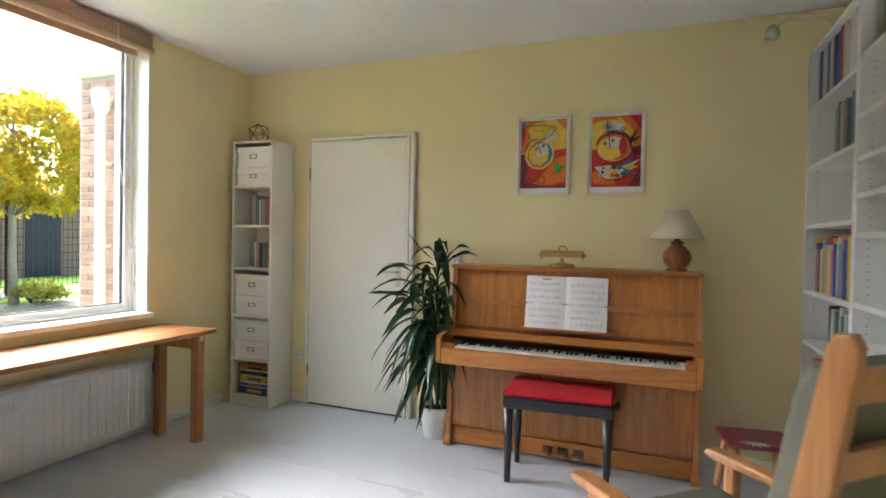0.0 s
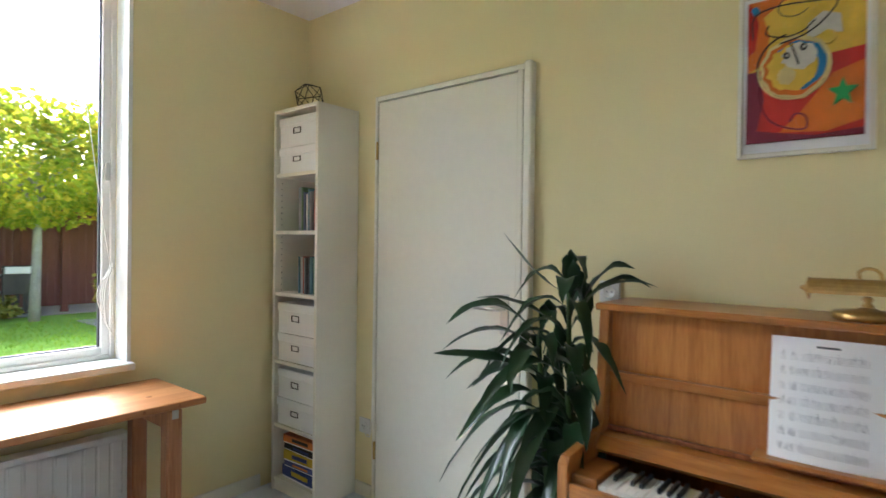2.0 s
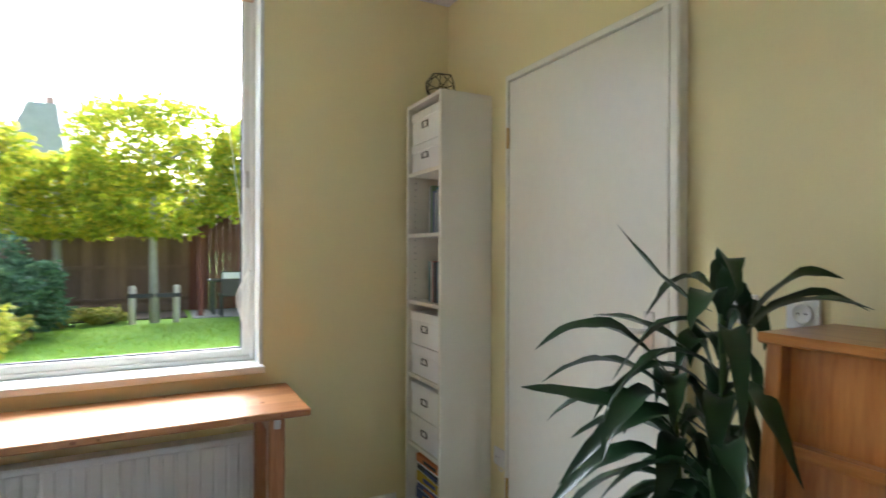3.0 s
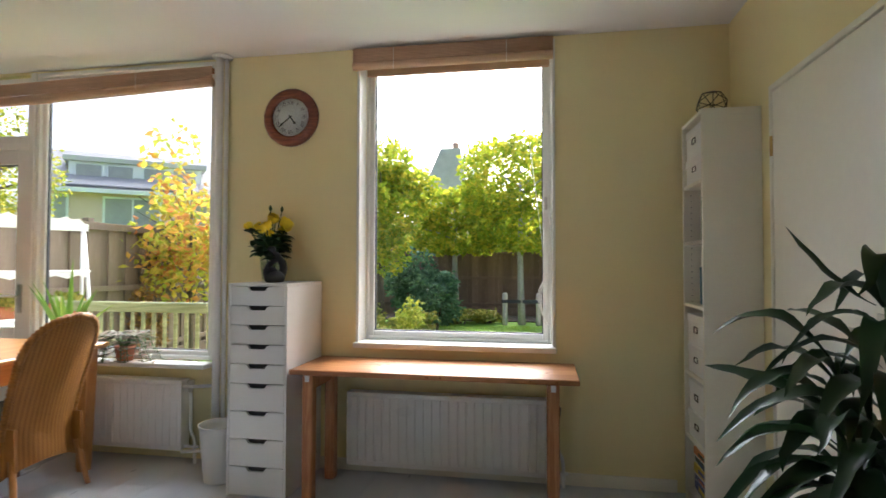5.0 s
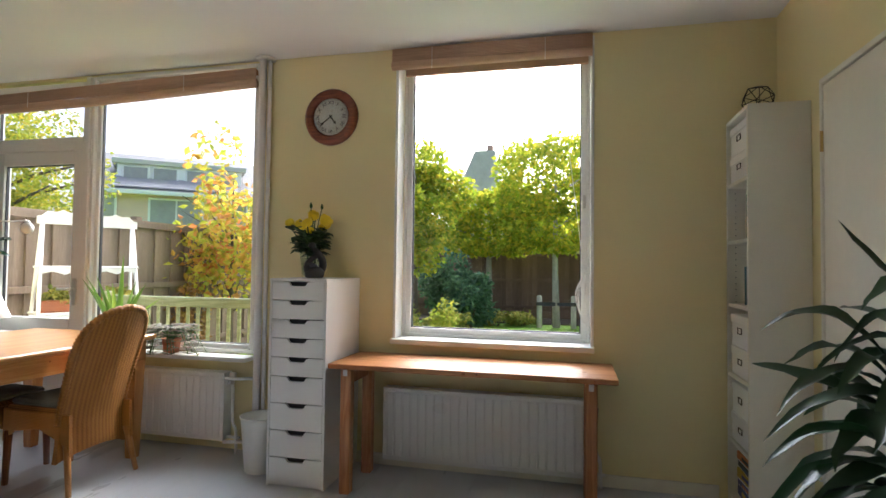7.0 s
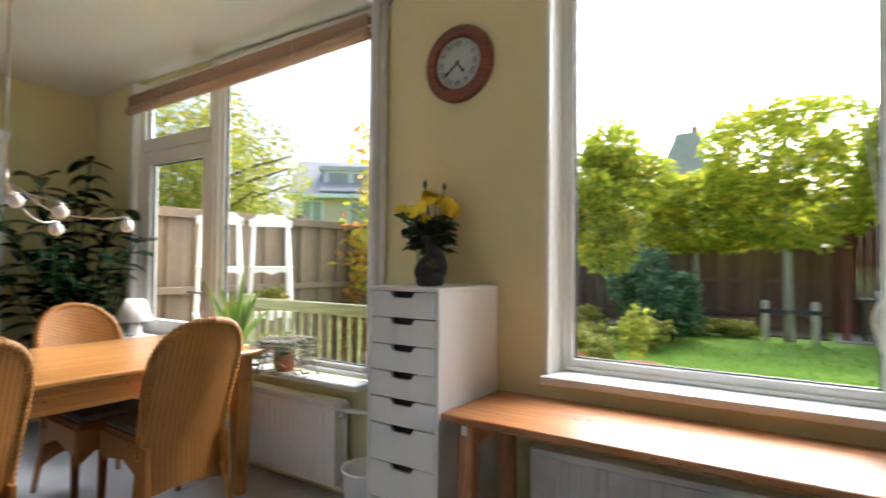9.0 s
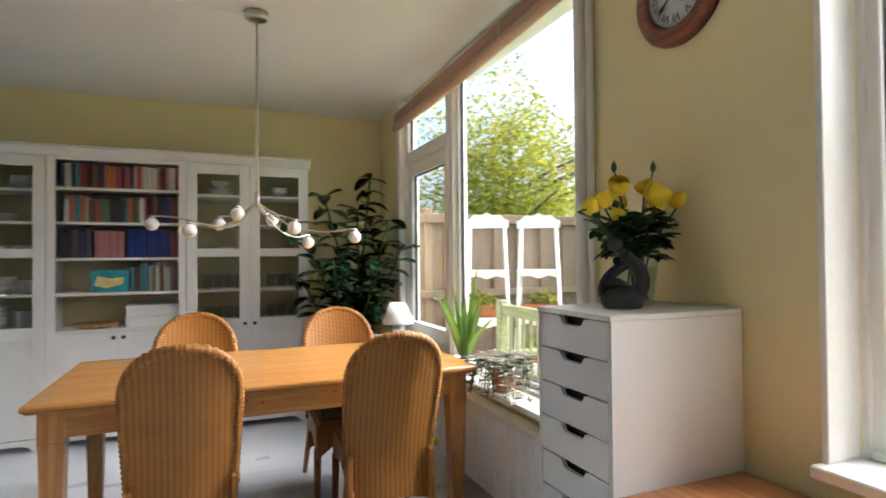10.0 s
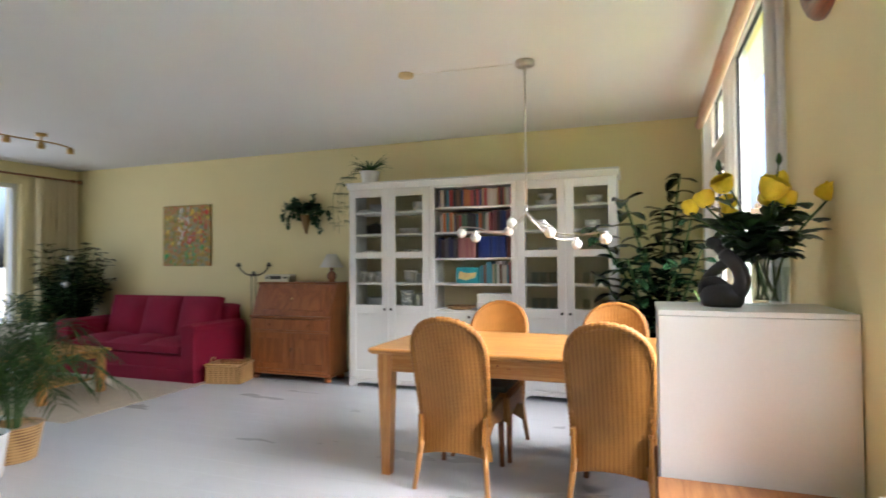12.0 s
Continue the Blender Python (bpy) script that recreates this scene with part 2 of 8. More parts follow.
M_PALM = leafy("palm_leaf", (0.015, 0.045, 0.008), (0.03, 0.08, 0.012), (0.06, 0.13, 0.02), 0.45, 0.05, 0.2)
M_ROSELEAF = leafy("rose_leaf", (0.016, 0.05, 0.016), (0.03, 0.085, 0.024), (0.05, 0.12, 0.03), 0.4, 0.1, 0.15)
M_ROSE = surface("yellow_rose_petal", (0.90, 0.70, 0.02), 0.55, fine=60, coarse=20, vary=0.12, bump=0.05, tint=(0.9, 0.72, 0.10))
M_STEM = surface("green_stem", (0.06, 0.12, 0.03), 0.5)
M_BARK = surface("bark", (0.11, 0.085, 0.06), 0.9, fine=45, coarse=9, vary=0.35, bump=0.8, stretch=(1, 1, 0.25))
M_BIRCH = surface("pale_bark", (0.36, 0.34, 0.30), 0.85, fine=40, coarse=7, vary=0.35, bump=0.6, stretch=(1, 1, 0.4))
M_BLACKSTONE = surface("black_soapstone", (0.022, 0.022, 0.024), 0.45, fine=120, coarse=15, vary=0.25, bump=0.15)
M_CLEAR = pane_glass("vase_glass", (0.93, 0.96, 0.95), 0.05)
M_WATER = pane_glass("vase_water", (0.90, 0.94, 0.91), 0.03)
M_POTW = surface("white_glazed_pot", (0.80, 0.80, 0.78), 0.25, vary=0.03, bump=0.01)
M_TERRA = surface("terracotta", (0.42, 0.15, 0.07), 0.8, fine=70, coarse=8, vary=0.18, bump=0.2)
M_SOIL = surface("potting_soil", (0.035, 0.025, 0.018), 0.95, fine=90, coarse=12, vary=0.4, bump=0.9)
M_WICKER = woven("willow_basket_weave", (0.46, 0.28, 0.11), (0.20, 0.10, 0.03), 0.02)
M_RUG = surface("cream_wool_rug", (0.52, 0.46, 0.37), 0.95, fine=260, coarse=14, vary=0.12, bump=0.8)
M_CURTAIN = surface("cream_curtain", (0.66, 0.58, 0.36), 0.85, fine=260, coarse=6, vary=0.06, bump=0.2)
M_DIAL = surface("clock_dial", (0.72, 0.74, 0.74), 0.4, vary=0.02)
M_PLASTIC = surface("white_plastic", (0.78, 0.77, 0.72), 0.35, vary=0.02, bump=0.01)
# near-black colour that paints the shade in holes, gaps and drawers
M_SHADOW = surface("painted_shade", (0.05, 0.05, 0.05), 0.7)


# ---- mesh helpers ----
def box(bm, x0, x1, y0, y1, z0, z1, bevel=0.0, seg=1):
    m = Matrix.LocRotScale(((x0 + x1) / 2, (y0 + y1) / 2, (z0 + z1) / 2), None, (abs(x1 - x0), abs(y1 - y0), abs(z1 - z0)))
    vs = bmesh.ops.create_cube(bm, size=1, matrix=m)["verts"]
    if bevel:
        es = list({e for v in vs for e in v.link_edges})
        bmesh.ops.bevel(bm, geom=es, offset=bevel, segments=seg, profile=0.5, affect="EDGES")
    return bm


def boxes(*dims, bevel=0.0):
    bm = bmesh.new()
    for d in dims:
        box(bm, *d, bevel=bevel)
    return bm


def lathe(profile, n=24, bm=None, at=(0, 0, 0)):
    """Turned shape from rows of (radius, height)."""
    bm = bm or bmesh.new()
    rings = []
    for r, z in profile:
        rings.append([bm.verts.new((at[0] + r * math.cos(i * 2 * math.pi / n), at[1] + r * math.sin(i * 2 * math.pi / n), at[2] + z)) for i in range(n)])
    for a, b in zip(rings, rings[1:]):
        for i in range(n):
            bm.faces.new((a[i], a[(i + 1) % n], b[(i + 1) % n], b[i]))
    for ring, flip in ((rings[0], True), (rings[-1], False)):
        bm.faces.new(list(reversed(ring)) if flip else ring)
    for f in bm.faces:
        f.smooth = True
    return bm


def tube(points, radius, n=8, bm=None):
    """Rod along points; radius is a number or one per point."""
    bm = bm or bmesh.new()
    pts = [Vector(p) for p in points]
    rad = radius if isinstance(radius, (list, tuple)) else [radius] * len(pts)
    rings, up = [], None
    for i, p in enumerate(pts):
        d = (pts[min(i + 1, len(pts) - 1)] - pts[max(i - 1, 0)]).normalized()
        if up is None:
            up = Vector((0, 0, 1)) if abs(d.z) < 0.9 else Vector((1, 0, 0))
        u = d.cross(up).normalized()
        w = u.cross(d).normalized()
        up = w
        rings.append([bm.verts.new(p + rad[i] * (math.cos(k * 2 * math.pi / n) * u + math.sin(k * 2 * math.pi / n) * w)) for k in range(n)])
    for a, b in zip(rings, rings[1:]):
        for k in range(n):
            bm.faces.new((a[k], a[(k + 1) % n], b[(k + 1) % n], b[k]))
    bm.faces.new(list(reversed(rings[0])))
    bm.faces.new(rings[-1])
    for f in bm.faces:
        f.smooth = True
    return bm


def curve_pts(ctrl, n=16):
    """Smooth points through a few control points."""
    c = [Vector(p) for p in ctrl]
    c = [c[0] * 2 - c[1]] + c + [c[-1] * 2 - c[-2]]
    out, spans = [], len(c) - 3
    for s in range(spans):
        p0, p1, p2, p3 = c[s:s + 4]
        for i in range(n // spans + 1):
            t = i / (n // spans + 1)
            out.append(0.5 * ((2 * p1) + (p2 - p0) * t + (2 * p0 - 5 * p1 + 4 * p2 - p3) * t * t + (3 * p1 - p0 - 3 * p2 + p3) * t ** 3))
    out.append(c[-2])
    return out


def ball(r, at=(0, 0, 0), seg=16, bm=None, squash=(1, 1, 1)):
    bm = bm or bmesh.new()
    vs = bmesh.ops.create_uvsphere(bm, u_segments=seg, v_segments=max(6, seg // 2), radius=r, matrix=Matrix.LocRotScale(at, None, squash))["verts"]
    for v in vs:
        for f in v.link_faces:
            f.smooth = True
    return bm


def prism(outline, d0, d1, axis=1, bm=None, bevel=0.0):
    """An outline in two axes given depth along the third (axis 0: outline is (y, z); 1: (x, z); 2: (x, y))."""
    bm = bm or bmesh.new()

    def put(a, b, d):
        return {0: (d, a, b), 1: (a, d, b), 2: (a, b, d)}[axis]
    lo = [bm.verts.new(put(a, b, d0)) for a, b in outline]
    hi = [bm.verts.new(put(a, b, d1)) for a, b in outline]
    fs = [bm.faces.new(lo), bm.faces.new(hi)]
    n = len(outline)
    for i in range(n):
        fs.append(bm.faces.new((lo[i], lo[(i + 1) % n], hi[(i + 1) % n], hi[i])))
    bmesh.ops.recalc_face_normals(bm, faces=fs)
    if bevel:
        bmesh.ops.bevel(bm, geom=[e for f in fs[:2] for e in f.edges], offset=bevel, segments=2, profile=0.5, affect="EDGES")
    return bm


def mesh_of(name, bm, material):
    for e in bm.edges:
        if len(e.link_faces) == 2 and e.calc_face_angle(0) > 0.7:
            e.smooth = False
    me = bpy.data.meshes.new(name)
    bm.to_mesh(me)
    bm.free()
    me.materials.append(material)
    return me


def part(name, bm, material, parent=None, label="", m=None):
    ob = new(name, mesh_of(name, bm, material) if isinstance(bm, bmesh.types.BMesh) else bm)
    ob.parent = parent
    if m is not None:
        ob.matrix_basis = m
    return tagged(ob, label)


def thing(name, label, category, m=None, group="", kind=""):
    ob = new(name)
    ob.empty_display_size = 0.1
    if m is not None:
        ob.matrix_basis = m
    return tagged(ob, label, category, group, kind)


def solid(name, bm, material, label, category, group="", kind="", m=None):
    ob = part(name, bm, material, None, label, m)
    return tagged(ob, label, category, group, kind)


def setting(name, bm, material, label="", category=""):
    return tagged(part(name, bm, material), label or name.replace("_", " "), category or name.split("_")[0], kind="structure")


# ---- room shell ----
T = 0.30  # wall thickness
W1 = (1.586, 2.801, 0.767, 2.60)    # right window opening: x0, x1, z0, z1
W2 = (-1.78, 0.62, 0.0, 2.60)    # garden door and window opening
setting("wall_north", boxes(
    (XW - T, W2[0], YN, 3.735, GZ, H), (W2[0], W2[1], YN, 3.735, W2[3], H), (W2[1], W1[0], YN, YN + T, GZ, H),
    (W1[0], W1[1], YN, YN + T, W1[3], H), (W1[0], W1[1], YN, YN + T, GZ, W1[2]), (W1[1], XE + T, YN, YN + T, GZ, H),
    (-0.84, W2[1], YN, 3.735, GZ, 0.60)), M_WALL, "pale yellow plastered garden wall", "wall")
setting("wall_east", boxes((XE, XE + T, YI - T, YN, -0.1, H)), M_WALL, "pale yellow plastered wall behind the piano", "wall")
setting("wall_west", boxes((XW - T, XW, YS - T, YN, -0.1, H)), M_WALL, "pale yellow plastered wall behind the cabinet and sofa", "wall")
setting("wall_inner", boxes((XI, XE, YI - T, YI, -0.1, H), (XI, XI + T, YS, YI - T, -0.1, H)), M_WALL, "pale yellow plastered inner wall", "wall")
W3 = (-1.72, 0.95, 0.45, 2.35)   # street window
setting("wall_south", boxes((XW, W3[0], YS - T, YS, -0.1, H), (W3[1], XI + T, YS - T, YS, -0.1, H),
                            (W3[0], W3[1], YS - T, YS, -0.1, W3[2]), (W3[0], W3[1], YS - T, YS, W3[3], H)), M_WALL, "pale yellow plastered street wall", "wall")
setting("ceiling", boxes((XW - T, XE + T, YI - T, YN + T, H, H + 0.2), (XW - T, XI + T, YS - T, YI - T, H, H + 0.2)), M_CEIL, "white painted ceiling", "ceiling")
floor = setting("floor", boxes((XW, XE, YI, YN, -0.1, -0.0015), (XW, XI, YS, YI, -0.1, -0.0015)), M_GAP, "pale grey painted plank floor", "floor")


def skirting(name, x0, x1, y0, y1):
    bm = boxes((x0, x1, y0, y1, 0.0, 0.07), bevel=0.003)
    return setting(name, bm, M_CREAM, "low cream painted baseboard", "baseboard")


skirting("baseboard_1", W2[1] + 0.01, XE - 0.3, YN - 0.014, YN)
skirting("baseboard_2", XE - 0.014, XE, 3.05, 3.17)
skirting("baseboard_3", XE - 0.014, XE, YI, 2.08)
skirting("baseboard_4", XW, XW + 0.014, YS, YN)
skirting("baseboard_5", XI, 2.1, YI, YI + 0.014)


def sash(parent, x0, x1, z0, z1, y, w=0.055, d=0.05, glass=True, name="window_frame", seal=True):
    """A glazed frame in the window wall: stiles, rails, black seal and a pane."""
    for n, dims in (("stile", (x0, x0 + w, y, y + d, z0, z1)), ("stile", (x1 - w, x1, y, y + d, z0, z1)),
                    ("rail", (x0 + w, x1 - w, y, y + d, z0, z0 + w)), ("rail", (x0 + w, x1 - w, y, y + d, z1 - w, z1))):
        part(n, boxes(dims, bevel=0.004), M_FRAME, parent)
    if seal:
        s, g = 0.006, y + d * 0.4
        part("seal", boxes((x0 + w, x0 + w + s, g, g + 0.02, z0 + w, z1 - w), (x1 - w - s, x1 - w, g, g + 0.02, z0 + w, z1 - w),
                           (x0 + w + s, x1 - w - s, g, g + 0.02, z0 + w, z0 + w + s), (x0 + w + s, x1 - w - s, g, g + 0.02, z1 - w - s, z1 - w)), M_SEAL, parent)
    if glass:
        p = part("pane", boxes((x0 + w, x1 - w, y + d * 0.5, y + d * 0.5 + 0.006, z0 + w, z1 - w)), M_GLASS, parent, "clear glass pane")
        p.visible_shadow = False


def outer_frame(parent, x0, x1, z0, z1, y, w, d):
    for n, dims in (("jamb", (x0, x0 + w, y, y + d, z0, z1)), ("jamb", (x1 - w, x1, y, y + d, z0, z1)),
                    ("head", (x0 + w, x1 - w, y, y + d, z1 - w, z1)), ("window_sill", (x0 + w, x1 - w, y, y + d, z0, z0 + w))):
        part(n, boxes(dims, bevel=0.004), M_FRAME, parent)


# right window: painted reveal lining, frame, sash, inner sill board
win1 = tagged(new("window_1"), "tall white painted window over the desk", "window", kind="structure")
part("lining", boxes((W1[0], W1[0] + 0.018, YN - 0.012, 3.74, W1[2] + 0.02, W1[3]), (W1[1] - 0.018, W1[1], YN - 0.012, 3.74, W1[2] + 0.02, W1[3]), bevel=0.002), M_FRAME, win1)
part("window_sill", boxes((W1[0] - 0.004, W1[1] + 0.004, YN - 0.054, 3.76, W1[2] - 0.012, W1[2] + 0.02), bevel=0.004), M_FRAME, win1, "white painted inner sill board")
outer_frame(win1, W1[0] + 0.018, W1[1] - 0.018, W1[2] + 0.02, W1[3], 3.74, 0.022, 0.08)
sash(win1, W1[0] + 0.028, W1[1] - 0.028, W1[2] + 0.03, W1[3] - 0.02, 3.752, 0.044, 0.05)
part("latch", boxes((W1[1] - 0.062, W1[1] - 0.045, 3.735, 3.753, 1.60, 1.68), bevel=0.003), M_STEEL, win1, "small metal casement latch")

# garden door and window
win2 = tagged(new("window_2"), "wide white painted window beside the garden door", "window", kind="structure")
outer_frame(win2, -0.755, W2[1], 0.64, W2[3], 3.60, 0.026, 0.09)
sash(win2, -0.735, W2[1] - 0.02, 0.66, W2[3] - 0.03, 3.63, 0.035, 0.045)
part("post", boxes((-0.80, -0.757, 3.585, 3.72, 0.0, W2[3]), bevel=0.005), M_FRAME, win2, "white post between door and window")
part("inner_sill", boxes((-0.75, 0.642, 3.468, 3.60, 0.605, 0.635), bevel=0.006), M_FRAME, win2, "deep pale window board")
part("reveal_post", boxes((W2[0], W2[0] + 0.06, 3.56, 3.72, 0.0, W2[3]), bevel=0.004), M_FRAME, win2)
tr = tagged(new("window_3"), "small toplight over the garden door", "window", kind="structure")
sash(tr, W2[0] + 0.06, -0.80, 2.12, W2[3] - 0.02, 3.62, 0.05, 0.06)
door2 = tagged(new("door_2"), "white glazed garden door, closed", "door", kind="structure")
sash(door2, W2[0] + 0.09, -0.83, 0.04, 2.07, 3.625, 0.10, 0.06, glass=False, seal=False)
part("frame", boxes((W2[0] + 0.06, W2[0] + 0.09, 3.61, 3.70, 0.0, 2.12), (-0.83, -0.80, 3.61, 3.70, 0.0, 2.12), (W2[0] + 0.09, -0.83, 3.61, 3.70, 2.07, 2.12), bevel=0.003), M_FRAME, door2)
part("panel", boxes((W2[0] + 0.19, -0.93, 3.64, 3.67, 0.14, 0.72), bevel=0.004), M_FRAME, door2)
part("lock_rail", boxes((W2[0] + 0.19, -0.93, 3.625, 3.685, 0.72, 0.82), bevel=0.004), M_FRAME, door2)
pn = part("pane", boxes((W2[0] + 0.19, -0.93, 3.652, 3.658, 0.82, 1.97)), M_GLASS, door2)
pn.visible_shadow = False
part("seal", boxes((W2[0] + 0.19, W2[0] + 0.197, 3.645, 3.665, 0.82, 1.97), (-0.937, -0.93, 3.645, 3.665, 0.82, 1.97), (W2[0] + 0.197, -0.937, 3.645, 3.665, 1.963, 1.97)), M_SEAL, door2)
part("handle", tube([(-0.885, 3.62, 1.04), (-0.885, 3.575, 1.04), (-0.99, 3.572, 1.04)], 0.009), M_STEEL, door2, "steel lever handle")
part("handle_plate", boxes((-0.905, -0.865, 3.615, 3.625, 0.92, 1.12), bevel=0.003), M_STEEL, door2)

# painted boards over the outer reveals
part("outer_lining", boxes((W1[0], W1[0] + 0.012, 3.825, YN + T + 0.01, W1[2], W1[3]), (W1[1] - 0.012, W1[1], 3.825, YN + T + 0.01, W1[2], W1[3]), (W1[0] + 0.012, W1[1] - 0.012, 3.825, YN + T + 0.01, W1[3] - 0.012, W1[3]), (W1[0] + 0.012, W1[1] - 0.012, 3.825, YN + T + 0.03, W1[2], W1[2] + 0.02)), M_FRAME, win1)
part("outer_lining", boxes((W2[1] - 0.012, W2[1], 3.725, YN + T + 0.01, 0.62, W2[3])), M_FRAME, win2)

# street window
win4 = tagged(new("window_4"), "wide street window with white frame", "window", kind="structure")
outer_frame(win4, W3[0], W3[1], W3[2], W3[3], YS - 0.16, 0.06, 0.09)
p4 = part("pane", boxes((W3[0] + 0.06, W3[1] - 0.06, YS - 0.12, YS - 0.114, W3[2] + 0.06, W3[3] - 0.06)), M_GLASS, win4)
p4.visible_shadow = False

# interior door beside the bookcase
D0, D1 = 2.11, 3.02
door1 = tagged(new("door_1"), "ivory painted flush interior door, closed", "door", kind="structure")
part("leaf", boxes((XE - 0.022, XE + 0.0, D0 + 0.075, D1 - 0.012, 0.012, 2.045), bevel=0.003), M_DOOR, door1)
part("architrave", boxes((XE - 0.03, XE, D1 - 0.010, D1 + 0.008, 0.0, 2.075), (XE - 0.03, XE, D0 + 0.02, D1 - 0.010, 2.05, 2.075), bevel=0.003), M_DOOR, door1)
part("jamb", boxes((XE - 0.034, XE, D0 + 0.045, D0 + 0.07, 0.0, 2.05), bevel=0.003), M_DOOR, door1)
part("jamb", boxes((XE - 0.045, XE, D0, D0 + 0.035, 0.0, 2.08), bevel=0.006), M_DOOR, door1)
# strip coloured near-black for the shade below the door leaf
part("threshold", boxes((XE - 0.02, XE, D0 + 0.04, D1, 0.0, 0.009)), M_SHADOW, door1, "near-black strip painted as shade under the door")
for z in (0.27, 1.80):
    part("hinge", lathe([(0.007, -0.045), (0.007, 0.045)], 10, at=(XE - 0.027, D1 - 0.008, z)), M_BRASS, door1, "brass hinge")
part("handle", tube([(XE - 0.02, 2.235, 1.06), (XE - 0.065, 2.235, 1.06), (XE - 0.07, 2.25, 1.06), (XE - 0.068, 2.36, 1.06)], 0.009), M_STEEL, door1, "steel lever handle")
part("handle_plate", boxes((XE - 0.028, XE - 0.021, 2.215, 2.255, 0.95, 1.12), bevel=0.002), M_STEEL, door1)


# ---- shared shapes ----
def blade(bm, base, d, length, width, droop, twist=0.0, segs=6, fold=0.15, tip=0.0, belly=0.55):
    """A strap or oval leaf: a folded strip that leaves base along d and droops."""
    p, d = Vector(base), Vector(d).normalized()
    side = d.cross(Vector((0, 0, 1)))
    side = side.normalized() if side.length > 0.05 else Vector((1, 0, 0))
    rows = []
    for i in range(segs + 1):
        t = i / segs
        w = width * 0.5 * max(tip, (math.sin(math.pi * min(1, t ** belly * 0.97 + 0.03))) ** 0.8)
        n = side.cross(d).normalized()
        s = (side * math.cos(twist * t) + n * math.sin(twist * t)).normalized()
        up = s.cross(d).normalized()
        rows.append((bm.verts.new(p - s * w + up * w * fold), bm.verts.new(p - up * w * fold), bm.verts.new(p + s * w + up * w * fold)))
        p = p + d * (length / segs)
        d = (d + Vector((0, 0, -droop / segs))).normalized()
    for a, b in zip(rows, rows[1:]):
        for k in (0, 1):
            f = bm.faces.new((a[k], a[k + 1], b[k + 1], b[k]))
            f.smooth = True


def pot_profile(r, h, lip=0.008):
    return [(r * 0.78, 0), (r * 0.8, 0.004), (r, h - 0.012), (r + lip * 0.4, h), (r - lip, h), (r - lip * 1.4, h - 0.03)]


M_BOOKS = books_mat("book_spines", [(0.30, 0.03, 0.03), (0.05, 0.07, 0.18), (0.45, 0.36, 0.22), (0.55, 0.52, 0.45), (0.03, 0.03, 0.04), (0.10, 0.18, 0.12), (0.50, 0.16, 0.05), (0.16, 0.08, 0.05), (0.62, 0.60, 0.55), (0.08, 0.25, 0.32), (0.36, 0.07, 0.08)])
M_DARKBOOKS = books_mat("dark_book_spines", [(0.025, 0.03, 0.09), (0.05, 0.03, 0.03), (0.03, 0.05, 0.06), (0.20, 0.07, 0.07), (0.02, 0.04, 0.16), (0.09, 0.09, 0.10)])
M_BLUEBOOKS = books_mat("blue_book_spines", [(0.015, 0.035, 0.20), (0.02, 0.05, 0.26), (0.015, 0.03, 0.15)])
M_ROSEBOOKS = books_mat("rose_book_spines", [(0.40, 0.16, 0.17), (0.46, 0.22, 0.20), (0.32, 0.12, 0.14)])
M_BRIGHTBOOKS = books_mat("bright_book_spines", [(0.60, 0.08, 0.06), (0.70, 0.55, 0.03), (0.70, 0.68, 0.62), (0.04, 0.10, 0.45), (0.70, 0.22, 0.16), (0.04, 0.04, 0.05), (0.20, 0.40, 0.50)])
M_GREYBOOKS = books_mat("muted_book_spines", [(0.06, 0.06, 0.07), (0.30, 0.30, 0.30), (0.10, 0.22, 0.26), (0.55, 0.55, 0.52), (0.40, 0.10, 0.07), (0.16, 0.26, 0.14), (0.15, 0.18, 0.30)])
M_BINDERS = books_mat("binder_spines", [(0.04, 0.07, 0.30), (0.70, 0.70, 0.72), (0.03, 0.08, 0.36), (0.38, 0.025, 0.035), (0.60, 0.55, 0.45), (0.03, 0.06, 0.26)], 0.4)
book_meshes = {}


def book_mesh(mat):
    """A unit book (thickness along x, spine towards +y, height z): covers, rounded spine, inset pages."""
    if mat.name not in book_meshes:
        bm = bmesh.new()
        box(bm, -0.5, -0.42, -1, 0, 0, 1)
        box(bm, 0.42, 0.5, -1, 0, 0, 1)
        prism([(-0.5, -0.02), (0.5, -0.02), (0.42, 0.03), (0.0, 0.05), (-0.42, 0.03)], 0, 1, 2, bm)
        k = len(bm.faces)
        box(bm, -0.42, 0.42, -0.97, -0.02, 0.015, 0.985)
        bm.faces.ensure_lookup_table()
        for f in list(bm.faces)[k:]:
            f.material_index = 1
        me = mesh_of("book", bm, mat)
        me.materials.append(M_PAPER)
        book_meshes[mat.name] = me
    return book_meshes[mat.name]


def book_row(start, rz, length, z, hmin, hmax, depth, mat, label, seed, tmin=0.014, tmax=0.035, group="books on shelves", lean=True):
    """Books side by side from a start point along the local x axis; spines look along local +y."""
    rng = random.Random(seed)
    u, me = 0.0, book_mesh(mat)
    m0 = pose(start[0], start[1], z, 0, 0, rz)
    while True:
        t = rng.uniform(tmin, tmax)
        if u + t > length:
            break
        hgt, dep = rng.uniform(hmin, hmax), depth * rng.uniform(0.82, 1)
        ob = new("book", me)
        tip = math.degrees(rng.uniform(0, 0.02)) if lean else 0
        ob.matrix_basis = m0 @ pose(u + t / 2, -rng.uniform(0, 0.012), 0.001, 0, tip, 0) @ Matrix.Diagonal((t * 0.97, dep, hgt, 1))
        tagged(ob, label, "book", group)
        u += t


